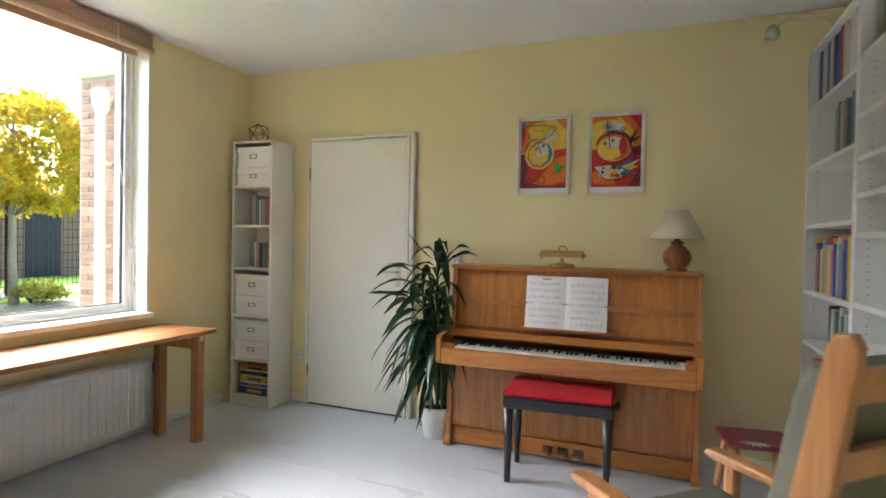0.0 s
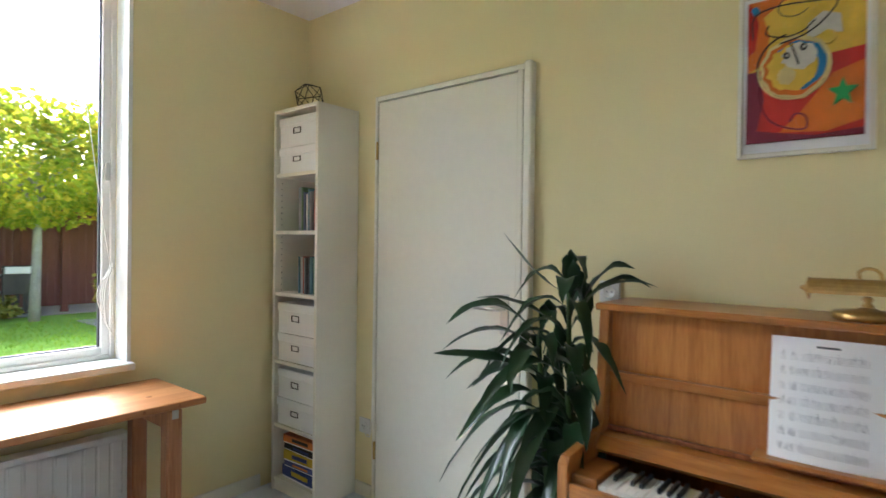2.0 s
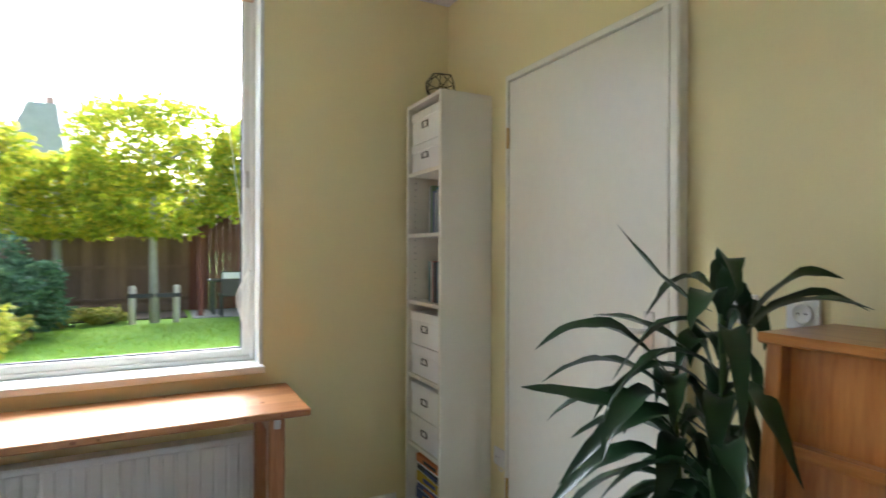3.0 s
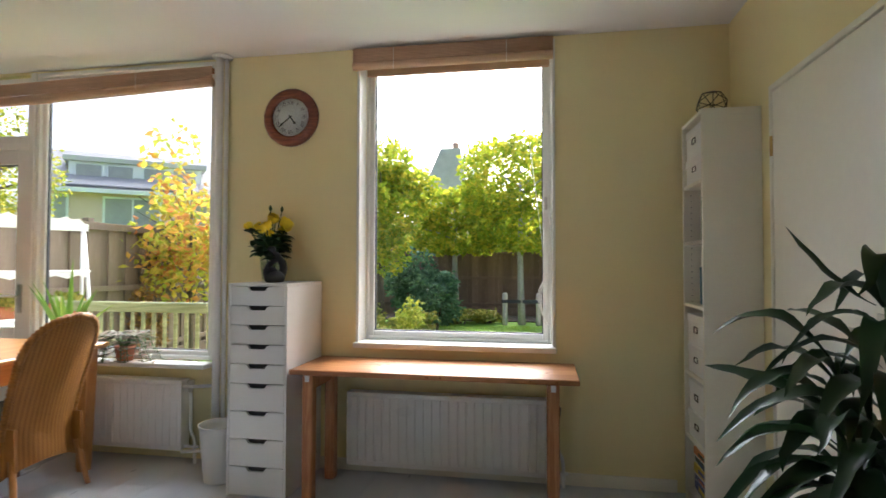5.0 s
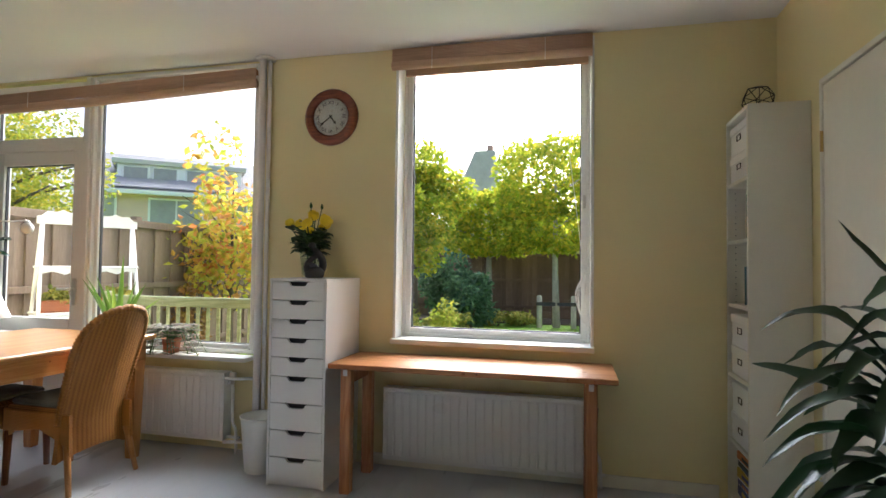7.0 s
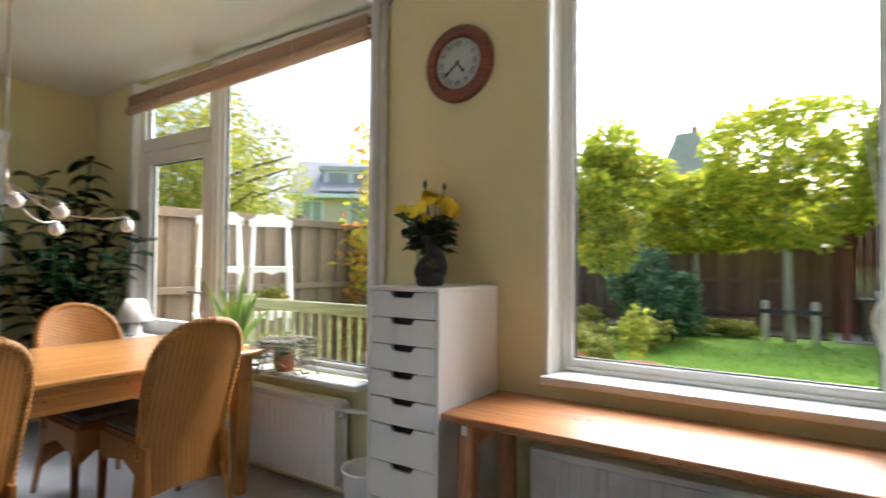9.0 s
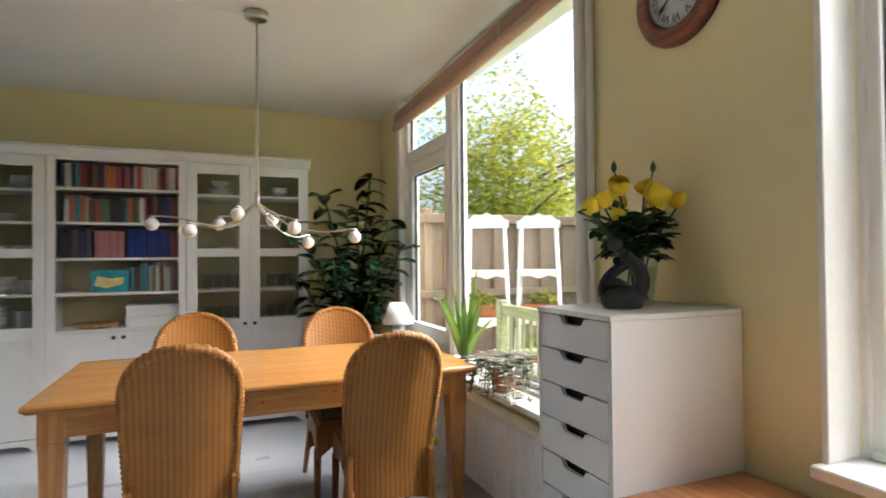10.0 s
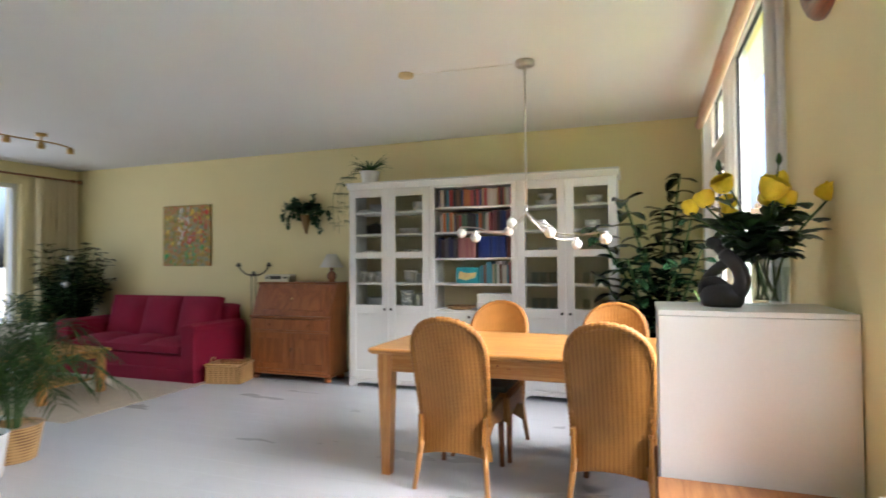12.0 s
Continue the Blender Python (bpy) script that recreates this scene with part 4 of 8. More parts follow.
        for tip, mt in (((0.86, 0.45), "blue"), ((0.97, 0.37), "white"), ((0.96, 0.28), "yellow"), ((0.92, 0.17), "blue")):
            blob([(0.62, 0.27), tip, (0.70, 0.19)], mt, "fin")
        oval(0.245, 0.20, 0.028, 0.020, "black", 0.02)
        oval(0.26, 0.26, 0.020, 0.015, "black", 0.02)
        stroke([(0.06, 0.28), (0.3, 0.105), (0.55, 0.10), (0.74, 0.20)], 0.002)
        stroke([(0.40, 0.31), (0.6, 0.34), (0.84, 0.42)], 0.002)
    g = part("glazing", boxes((-0.0215, -0.0205, -w + f, -f, f, h - f)), M_GLASS, p, "clear picture glass")
    g.visible_shadow = False


poster(1.017, 1.367, 1.611, 2.128, 0)
poster(0.561, 0.908, 1.611, 2.126, 1)

# dracaena beside the piano
dr = thing("dracaena_plant", "tall dracaena with dark drooping strap leaves", "potted plant", pose(3.515, 1.815, 0))
part("pot", lathe(pot_profile(0.112, 0.205), 28), M_POTW, dr, "white glazed flowerpot")
part("soil", lathe([(0.09, 0.17), (0.098, 0.178), (0.02, 0.185)], 20), M_SOIL, dr)


def strap_leaf(bm, base, tip, lift, width, rng, segs=11):
    """A drooping strap leaf: narrow stalk, broad middle, wavy folded edges, curled point."""
    p0, p2 = Vector(base), Vector(tip)
    p1 = p0.lerp(p2, 0.45) + Vector((0, 0, lift))
    flat = Vector((p2.x - p0.x, p2.y - p0.y, 0))
    side0 = flat.cross(Vector((0, 0, 1))).normalized() if flat.length > 0.01 else Vector((1, 0, 0))
    turn, ph = rng.uniform(-0.9, 0.9), rng.uniform(0, 6.28)
    rows = []
    for i in range(segs + 1):
        t = i / segs
        p = p0 * (1 - t) ** 2 + p1 * (2 * t * (1 - t)) + p2 * t * t
        d = ((p1 - p0) * (1 - t) + (p2 - p1) * t).normalized()
        if t > 0.85:
            p = p + side0 * (t - 0.85) * rng.uniform(-0.12, 0.12)
        up0 = side0.cross(d).normalized()
        s_ = side0 * math.cos(turn * t) + up0 * math.sin(turn * t)
        up = s_.cross(d).normalized()
        w = width * 0.5 * (0.16 + 0.84 * min(1, max(0, (t - 0.08) / 0.3)) ** 0.8) * (1 - max(0, (t - 0.5) / 0.5) ** 1.9) + 0.0008
        wa, wb = (0.16 * math.sin(t * 19 + ph) + 0.25) * w, (0.16 * math.sin(t * 16 + ph * 2) + 0.25) * w
        rows.append((bm.verts.new(p - s_ * w + up * wa), bm.verts.new(p - up * w * 0.18), bm.verts.new(p + s_ * w + up * wb)))
    for a_, b_ in zip(rows, rows[1:]):
        for k in (0, 1):
            f = bm.faces.new((a_[k], a_[k + 1], b_[k + 1], b_[k]))
            f.smooth = True


rng = random.Random(14)
cane_tops = [(0.02, 0.03, 1.22), (-0.06, 0.10, 1.02), (-0.08, -0.02, 0.84)]
for i, top in enumerate(cane_tops):
    a = i * 2.1 + 0.4
    pts = curve_pts([(0.035 * math.cos(a), 0.035 * math.sin(a), 0.15), (0.03 * math.cos(a) + top[0] * 0.5, 0.03 * math.sin(a) + top[1] * 0.5, top[2] * 0.55), top], 12)
    part("cane", tube(pts, [0.013 - 0.005 * q / len(pts) for q in range(len(pts))], 8), M_STEM, dr)
leaf_no = 0
for i, (top, n) in enumerate(zip(cane_tops, (42, 36, 32))):
    for k in range(n):
        f = k / (n - 1)
        h = 0.36 + (top[2] - 0.36) * f ** 0.85
        az = leaf_no * 2.39996 + rng.uniform(-0.35, 0.35)
        leaf_no += 1
        ax, ay = math.cos(az), math.sin(az)
        reach = rng.uniform(0.25, 0.37) * (1.0 - 0.32 * max(0, h - 0.95) / 0.3)
        if ax > 0.2:
            reach *= 0.5
        if ay < -0.25:
            reach *= 0.45 if ax > -0.3 else 0.8
        c = Vector((top[0], top[1], 0)) * (h / top[2])
        base = Vector((c.x + 0.01 * ax, c.y + 0.01 * ay, h))
        drop = rng.uniform(0.16, 0.30) if h < 0.8 else rng.uniform(0.02, 0.16) - 0.10 * max(0, f - 0.8) / 0.2
        tip = base + Vector((ax * reach, ay * reach, -drop))
        tip.x = min(tip.x, 0.2)
        if tip.z < 0.06:
            tip.z = 0.06
        bm = bmesh.new()
        strap_leaf(bm, base, tip, rng.uniform(0.11, 0.20) + 0.45 * drop, rng.uniform(0.048, 0.064), rng)
        part("leaf", bm, M_LEAF, dr)
for base, tip, lift, w in (((0.0, 0.04, 1.17), (-0.135, 0.20, 1.375), -0.05, 0.034), ((0.03, 0.0, 1.10), (0.20, -0.13, 1.25), 0.14, 0.048), ((0.02, 0.0, 1.08), (0.12, -0.22, 1.19), 0.16, 0.05), ((0.02, -0.01, 1.12), (0.05, -0.26, 1.20), 0.10, 0.042),
                           ((-0.05, 0.08, 0.88), (-0.30, 0.37, 0.955), 0.05, 0.056), ((-0.02, 0.06, 1.06), (-0.08, 0.36, 1.13), 0.07, 0.046), ((0.02, 0.03, 1.16), (0.03, 0.05, 1.30), 0.04, 0.045), ((0.02, 0.02, 1.15), (-0.05, -0.03, 1.285), 0.03, 0.045)):
    bm = bmesh.new()
    strap_leaf(bm, base, tip, lift, w, rng)
    part("leaf", bm, M_LEAF, dr)


# sockets and switch on the piano wall, cables
def socket(name, y, z, label, round_=True):
    s = thing(name, label, "socket" if round_ else "light switch", pose(XE, y, z, 0, -90, 0))
    part("plate", boxes((-0.04, 0.04, -0.04, 0.04, 0, 0.012), bevel=0.004), M_PLASTIC, s)
    if round_:
        part("ring", lathe([(0.025, 0.0126), (0.027, 0.016), (0.021, 0.016), (0.020, 0.0132)], 20), M_PLASTIC, s)
        # pin holes are dark discs, hole shade painted on the plate
        for q in (-1, 1):
            part("pin_hole", lathe([(0.003, 0.0125), (0.003, 0.0135)], 8, at=(0, q * 0.009, 0.0012)), M_SHADOW, s)
    else:
        part("rocker", boxes((-0.026, 0.026, -0.026, 0.026, 0.012, 0.018), bevel=0.003), M_PLASTIC, s)
    return s


socket("wall_socket", 3.105, 0.372, "white wall socket beside the narrow bookcase")
socket("light_switch", 1.935, 1.157, "white rocker light switch by the door", False)
socket("wall_socket", 1.785, 1.16, "white wall socket over the piano")
cb = solid("power_cable", tube(curve_pts([(XE - 0.02, 3.105, 0.37), (XE - 0.03, 3.06, 0.33), (XE - 0.015, 3.045, 0.40), (XE - 0.012, 3.042, 0.9), (XE - 0.012, 3.042, 1.25)], 20), 0.003, 6), M_PLASTIC, "thin white cable rising from the socket", "cable")
cb = solid("power_cable", tube(curve_pts([(XE - 0.02, 2.03, 0.004), (3.66, 2.02, 0.004), (3.60, 1.97, 0.004), (3.70, 1.93, 0.004), (3.72, 1.82, 0.004)], 20), 0.003, 6), M_PLASTIC, "thin white cable on the floor behind the plant", "cable")

# ---- tall white bookcase on the inner wall ----
BF = -0.285
for b, (x0, x1, shelves) in enumerate(((2.915, 3.752, (0.10, 0.45, 0.79, 1.066, 1.422, 1.746, 2.067)), (2.08, 2.913, (0.10, 0.5, 0.91, 1.077, 1.364, 1.528, 1.678, 1.854, 2.1)))):
    bc = thing("tall_bookcase", "tall white bookcase filled with books and binders" if b == 0 else "tall white bookcase with nearly empty shelves", "bookcase", group="white bookcases on the inner wall")
    part("side_panel", boxes((x0, x0 + 0.02, YI + 0.004, BF, 0, 2.37), bevel=0.001), M_WHITE, bc)
    part("side_panel", boxes((x1 - 0.02, x1, YI + 0.004, BF, 0, 2.37), bevel=0.001), M_WHITE, bc)
    part("top", boxes((x0 + 0.02, x1 - 0.02, YI + 0.004, BF, 2.35, 2.37)), M_WHITE, bc)
    part("back_panel", boxes((x0 + 0.02, x1 - 0.02, YI + 0.004, YI + 0.009, 0.05, 2.35)), M_WHITE, bc)
    part("plinth", boxes((x0 + 0.02, x1 - 0.02, BF - 0.03, BF - 0.012, 0, 0.08)), M_WHITE, bc)
    for z in shelves:
        part("shelf", boxes((x0 + 0.02, x1 - 0.02, YI + 0.009, BF - 0.004, z - 0.022, z), bevel=0.001), M_WHITE, bc)
    for z in np.arange(0.5, 2.3, 0.032):
        part("peg_hole", pin, M_SHADOW, bc, m=pose(x1 - 0.0205, BF - 0.05, float(z), 0, 90, 0))
for x, mt, h0, h1, z, n, s, t0, t1 in ((2.95, M_BINDERS, 0.27, 0.285, 2.067, 0.75, 1, 0.05, 0.085), (2.945, M_GREYBOOKS, 0.20, 0.25, 1.746, 0.42, 2, 0.02, 0.04), (2.945, M_ANTIQUE, 0.2, 0.26, 1.422, 0.2, 3, 0.04, 0.06),
                                       (2.945, M_BRIGHTBOOKS, 0.22, 0.30, 1.066, 0.72, 4, 0.02, 0.045), (2.945, M_GREYBOOKS, 0.2, 0.24, 0.79, 0.4, 5, 0.02, 0.04), (2.945, M_BRIGHTBOOKS, 0.2, 0.26, 0.45, 0.7, 7, 0.02, 0.04)):
    if mt is M_ANTIQUE:
        book_row((x, BF - 0.05), 0, n, z, h0, h1, 0.16, M_TURNED, "brown leather-bound volume in the white bookcase", s, t0, t1)
    else:
        book_row((x, BF - 0.03), 0, n, z, h0, h1, 0.2, mt, "ring binder in the white bookcase" if mt is M_BINDERS else "book standing in the white bookcase", s, t0, t1)
book_row((2.60, BF - 0.05), 0, 0.25, 2.1, 0.2, 0.24, 0.18, M_GREYBOOKS, "book standing in the second bookcase", 9)
sp = thing("bookcase_spotlight", "small nickel spotlight on an arm over the bookcase", "spotlight", pose(3.45, BF - 0.02, 2.371))
part("arm", tube(curve_pts([(0, -0.05, 0.005), (0.02, 0.02, 0.10), (0.08, 0.16, 0.13), (0.16, 0.22, 0.12)], 12), 0.005, 8), M_STEEL, sp)
part("base", lathe([(0.03, 0), (0.03, 0.01), (0.01, 0.014)], 16, at=(0, -0.05, 0)), M_STEEL, sp)
part("head", lathe([(0.012, 0.02), (0.032, 0.0), (0.036, -0.05), (0.03, -0.05), (0.02, -0.02)], 18, at=(0.165, 0.225, 0.12)), M_STEEL, sp)

# stool with maroon top
ft = thing("step_stool", "low stool with glossy maroon seat and wooden legs", "stool", pose(3.0, 0.034, 0, 0, 0, 8))
part("seat", boxes((-0.122, 0.122, -0.145, 0.145, 0.405, 0.43), bevel=0.008), surface("maroon_seat_paint", (0.16, 0.012, 0.03), 0.3, vary=0.12), ft)
bm = bmesh.new()
for i in range(6):
    blade(bm, (-0.08, 0.03, 0.4315), (math.cos(1.8 + i * 0.5), math.sin(1.8 + i * 0.5), 0.0), 0.07, 0.022, 0.0, 0, 3, 0.0)
part("print", bm, M_POSTER["white"], ft, "pale flower print")
for x in (-0.095, 0.095):
    for y in (-0.115, 0.115):
        part("leg", tube([(x * 1.3, y * 1.3, 0.0), (x * 0.9, y * 0.9, 0.405)], 0.016, 8), M_BEECH, ft)

# armchair
ac = thing("wooden_armchair", "light wooden slatted armchair with grey-green cushions", "armchair", pose(1.902, 0.218, 0, 0, 0, 44))
M_CUSH = surface("grey_green_cloth", (0.17, 0.17, 0.13), 0.9, fine=300, coarse=8, vary=0.15, bump=0.3)
for s in (-1, 1):
    y0, y1 = s * 0.255 - 0.017, s * 0.255 + 0.017
    part("back_post", prism([(-0.17, 0.13), (-0.10, 0.13), (-0.215, 0.40), (-0.31, 0.78), (-0.375, 1.105), (-0.392, 1.135), (-0.425, 1.138), (-0.44, 1.11), (-0.395, 0.80), (-0.285, 0.40)], y0, y1, 1, bevel=0.008), M_BEECH, ac)
    part("back_leg", prism([(-0.30, 0.0), (-0.262, 0.0), (-0.235, 0.52), (-0.285, 0.52)], s * 0.292 - 0.017, s * 0.292 + 0.017, 1, bevel=0.005), M_BEECH, ac)
    part("front_leg", boxes((0.26, 0.31, s * 0.292 - 0.02, s * 0.292 + 0.02, 0, 0.535), bevel=0.008), M_BEECH, ac)
    part("armrest", prism([(-0.33, 0.520), (0.355, 0.532), (0.385, 0.545), (0.375, 0.562), (0.33, 0.566), (-0.33, 0.548)], s * 0.292 - 0.032, s * 0.292 + 0.032, 1, bevel=0.009), M_BEECH, ac)
    part("seat_rail", prism([(-0.22, 0.20), (0.30, 0.29), (0.30, 0.355), (-0.24, 0.265)], y0 - s * 0.0, y1 - s * 0.0, 1, bevel=0.004), M_BEECH, ac)
for z in (0.47, 0.66, 0.85, 1.028):
    xx = -0.352 - 0.24 * (z - 0.80)
    part("slat", prism([(xx - 0.002, z - 0.036), (xx + 0.02, z - 0.034), (xx + 0.003, z + 0.038), (xx - 0.019, z + 0.036)], -0.238, 0.238, 1, bevel=0.005), M_BEECH, ac)
part("front_rail", boxes((0.27, 0.298, -0.238, 0.238, 0.275, 0.35), bevel=0.004), M_BEECH, ac)
part("seat_cushion", prism([(-0.22, 0.285), (0.30, 0.372), (0.315, 0.43), (0.29, 0.472), (-0.25, 0.385)], -0.236, 0.236, 1, bevel=0.025), M_CUSH, ac)
part("back_cushion", prism([(-0.225, 0.40), (-0.165, 0.42), (-0.285, 1.0), (-0.318, 1.06), (-0.362, 1.05), (-0.335, 0.86)], -0.236, 0.236, 1, bevel=0.022), M_CUSH, ac)


# ---- window wall things ----
# desk
dk = thing("wooden_desk", "narrow pine desk with square legs under the window", "desk")
part("desktop", boxes((1.378, 2.903, 3.123, 3.585, 0.671, 0.699), bevel=0.004), M_PINE, dk)
for x in (1.485, 2.775):
    for y in (3.152, 3.47):
        lg = part("leg", boxes((x - 0.03, x + 0.03, y - 0.03, y + 0.03, 0.0, 0.671), bevel=0.006), M_PINEZ, dk)
        part("bracket", boxes((x - 0.012, x + 0.012, y - 0.034, y - 0.031, 0.638, 0.671)), M_STEEL, lg, "small steel bracket")
    part("cross_rail", boxes((x - 0.012, x + 0.012, 3.182, 3.44, 0.585, 0.645), bevel=0.003), M_PINEZ, dk)
rng = random.Random(3)
for i in range(9):
    x, y = rng.uniform(1.5, 2.85), rng.choice([3.123, rng.uniform(3.15, 3.5)])
    if y == 3.123:
        part("knot", lathe([(rng.uniform(0.006, 0.011), -0.0006), (0.004, 0.0)], 10), M_ANTIQUE, dk, m=pose(x, 3.1228, 0.685, 90))
    else:
        part("knot", lathe([(rng.uniform(0.007, 0.013), 0.0), (0.004, 0.0005)], 10), M_ANTIQUE, dk, m=pose(x, y, 0.699))


def radiator(x0, x1, y0, y1, z0, z1, label, valve):
    """Panel radiator with pressed ribs, top grille edge, side caps, valve and pipes."""
    r = thing("radiator", label, "radiator")
    bm = bmesh.new()
    n = int((x1 - x0 - 0.04) / 0.05)
    pts = []
    for i in range(n):
        a = x0 + 0.02 + i * (x1 - x0 - 0.04) / n
        s = (x1 - x0 - 0.04) / n
        pts += [(a, y0 + 0.008), (a + s * 0.06, y0 + 0.008), (a + s * 0.16, y0 + 0.004), (a + s * 0.84, y0 + 0.004), (a + s * 0.94, y0 + 0.008)]
    pts = [(x0, y0 + 0.008)] + pts + [(x1, y0 + 0.008)]
    lo = [bm.verts.new((a, b, z0 + 0.03)) for a, b in pts]
    hi = [bm.verts.new((a, b, z1 - 0.03)) for a, b in pts]
    for i in range(len(pts) - 1):
        bm.faces.new((lo[i], lo[i + 1], hi[i + 1], hi[i]))
    part("panel_edge", boxes((x0, x1, y0 + 0.008, y0 + 0.022, z0, z0 + 0.03), bevel=0.003), M_RAD, r)
    part("panel_edge", boxes((x0, x1, y0 + 0.008, y0 + 0.022, z1 - 0.03, z1 - 0.006), bevel=0.003), M_RAD, r)
    part("front_panel", bm, M_RAD, r)
    part("back_panel", boxes((x0, x1, y1 - 0.02, y1, z0, z1 - 0.01), bevel=0.003), M_RAD, r)
    part("top_grille", boxes((x0, x1, y0 + 0.004, y1, z1 - 0.006, z1), bevel=0.002), M_RAD, r)
    for x in (x0, x1):
        part("side_cap", boxes((x - 0.003, x + 0.003, y0 + 0.006, y1, z0 + 0.005, z1), bevel=0.002), M_RAD, r)
    for x in (x0 + 0.15, x1 - 0.15):
        part("bracket", boxes((x - 0.015, x + 0.015, y1, YN, z1 - 0.12, z1 - 0.08)), M_RAD, r)
    vx = x1 + 0.04
    v = part("valve", lathe([(0.012, -0.02), (0.014, 0.0), (0.02, 0.004), (0.022, 0.05), (0.016, 0.056)], 14, at=(vx, (y0 + y1) / 2, valve)), M_BLACK if valve < 0.45 else M_STEEL, r, "thermostat valve")
    part("pipe", tube(curve_pts([(x1, (y0 + y1) / 2, valve - 0.02), (vx, (y0 + y1) / 2, valve - 0.02), (vx + 0.005, (y0 + y1) / 2, 0.22), (vx + 0.03, (y0 + y1) / 2, 0.15), (vx + 0.035, (y0 + y1) / 2, 0.0)], 16), 0.010, 8), M_RAD, r)
    part("return_pipe", tube([(x1, (y0 + y1) / 2, z0 + 0.02), (vx + 0.06, (y0 + y1) / 2, z0 + 0.02)], 0.010, 8), M_RAD, r)
    return r


radiator(1.562, 2.765, 3.525, 3.605, 0.06, 0.497, "white ribbed panel radiator under the desk", 0.40)
radiator(-0.74, 0.474, 3.487, 3.58, 0.086, 0.527, "white ribbed panel radiator under the window board", 0.47)

# drawer unit
du = thing("drawer_unit", "tall white nine-drawer unit with cut-out grips", "chest of drawers")
DX0, DX1, DY0, DY1, DH = 1.01, 1.36, 3.133, 3.615, 1.16
part("side_panel", boxes((DX0, DX0 + 0.014, DY0 + 0.003, DY1, 0.0, DH - 0.016), bevel=0.001), M_WHITE, du)
part("side_panel", boxes((DX1 - 0.014, DX1, DY0 + 0.003, DY1, 0.0, DH - 0.016), bevel=0.001), M_WHITE, du)
part("top", boxes((DX0, DX1, DY0, DY1, DH - 0.015, DH), bevel=0.0015), M_WHITE, du)
part("back_panel", boxes((DX0 + 0.014, DX1 - 0.014, DY1 - 0.006, DY1, 0.02, DH - 0.016)), M_WHITE, du)
part("plinth", boxes((DX0 + 0.014, DX1 - 0.014, DY0 + 0.02, DY0 + 0.035, 0.0, 0.03)), M_WHITE, du)
z = DH - 0.018
for i in range(9):
    h = 0.1055 if i < 5 else 0.149
    x0, x1, xm = DX0 + 0.016, DX1 - 0.016, (DX0 + DX1) / 2
    g = 0.052
    out = [(x0, z - h + 0.003), (x1, z - h + 0.003), (x1, z - 0.001), (xm + g + 0.016, z - 0.001), (xm + g + 0.006, z - 0.004), (xm + g - 0.006, z - 0.021), (xm + g - 0.016, z - 0.024),
           (xm - g + 0.016, z - 0.024), (xm - g + 0.006, z - 0.021), (xm - g - 0.006, z - 0.004), (xm - g - 0.016, z - 0.001), (x0, z - 0.001)]
    dw = part("drawer", prism(out, DY0 + 0.004, DY0 + 0.019, 1), M_WHITE, du)
    # block and sheet behind the grip carry the drawer's shade as colour
    part("tray", boxes((x0 + 0.01, x1 - 0.01, DY0 + 0.06, DY1 - 0.03, z - h + 0.01, z - 0.035)), M_SHADOW, dw, "near-black block, drawer shade put into its colour")
    part("grip_shadow_gap", boxes((xm - g - 0.02, xm + g + 0.02, DY0 + 0.045, DY0 + 0.05, z - 0.034, z - 0.0015)), M_SHADOW, dw)
    z -= h + 0.001

# clock
ck = thing("wall_clock", "round wall clock, reddish wooden rim, roman numerals", "clock", pose(1.143, YN - 0.001, 2.205, 90))
part("rim", lathe([(0.112, 0.0), (0.186, 0.0), (0.186, 0.012), (0.176, 0.026), (0.158, 0.036), (0.142, 0.032), (0.132, 0.036), (0.124, 0.024), (0.121, 0.008)], 56), M_CLOCKWOOD, ck)
part("dial", lathe([(0.121, 0.012), (0.121, 0.016), (0.002, 0.0165)], 48), M_DIAL, ck, "pale clock dial")
for i, n in enumerate(("XII", "I", "II", "III", "IIII", "V", "VI", "VII", "VIII", "IX", "X", "XI")):
    a = math.radians(90 - i * 30)
    cu = bpy.data.curves.new("numeral", "FONT")
    cu.body, cu.size, cu.extrude, cu.align_x, cu.align_y = n, 0.036, 0.0005, "CENTER", "CENTER"
    ob = bpy.data.objects.new("numeral", cu)
    me = bpy.data.meshes.new_from_object(ob)
    bpy.data.objects.remove(ob)
    me.materials.append(M_INK)
    part("numeral", me, M_INK, ck, m=pose(0.092 * math.cos(a), 0.092 * math.sin(a), 0.0178, 0, 0, -i * 30))
part("maker_line", boxes((-0.022, 0.022, 0.038, 0.042, 0.0166, 0.0172)), M_POSTER["white"], ck)
for name, turn, L, w, lift in (("hour_hand", -52, 0.060, 0.009, 0.001), ("minute_hand", 218, 0.092, 0.007, 0.003)):
    out = [(-0.014, -w * 0.5), (L * 0.7, -w * 0.5), (L * 0.78, -w * 1.3), (L, 0), (L * 0.78, w * 1.3), (L * 0.7, w * 0.5), (-0.014, w * 0.5)]
    part(name, prism(out, 0.019, 0.0205, 2), M_BLACK, ck, m=pose(0, 0, lift, 0, 0, turn))
part("hub", lathe([(0.006, 0.018), (0.006, 0.025)], 12), M_BLACK, ck)
gl = part("cover_glass", lathe([(0.119, 0.027), (0.119, 0.029)], 40), M_CABGLASS, ck)
gl.visible_shadow = False

# riser pipe
rp = thing("heating_riser", "white painted heating pipe from floor to ceiling", "pipe", pose(0.668, 3.565, 0))
part("pipe", tube([(0, 0, 0), (0, 0, H - 0.004)], 0.024, 14), M_RAD, rp)
part("pipe", tube([(0.035, 0.025, 0), (0.035, 0.025, H - 0.004)], 0.014, 12), M_RAD, rp)
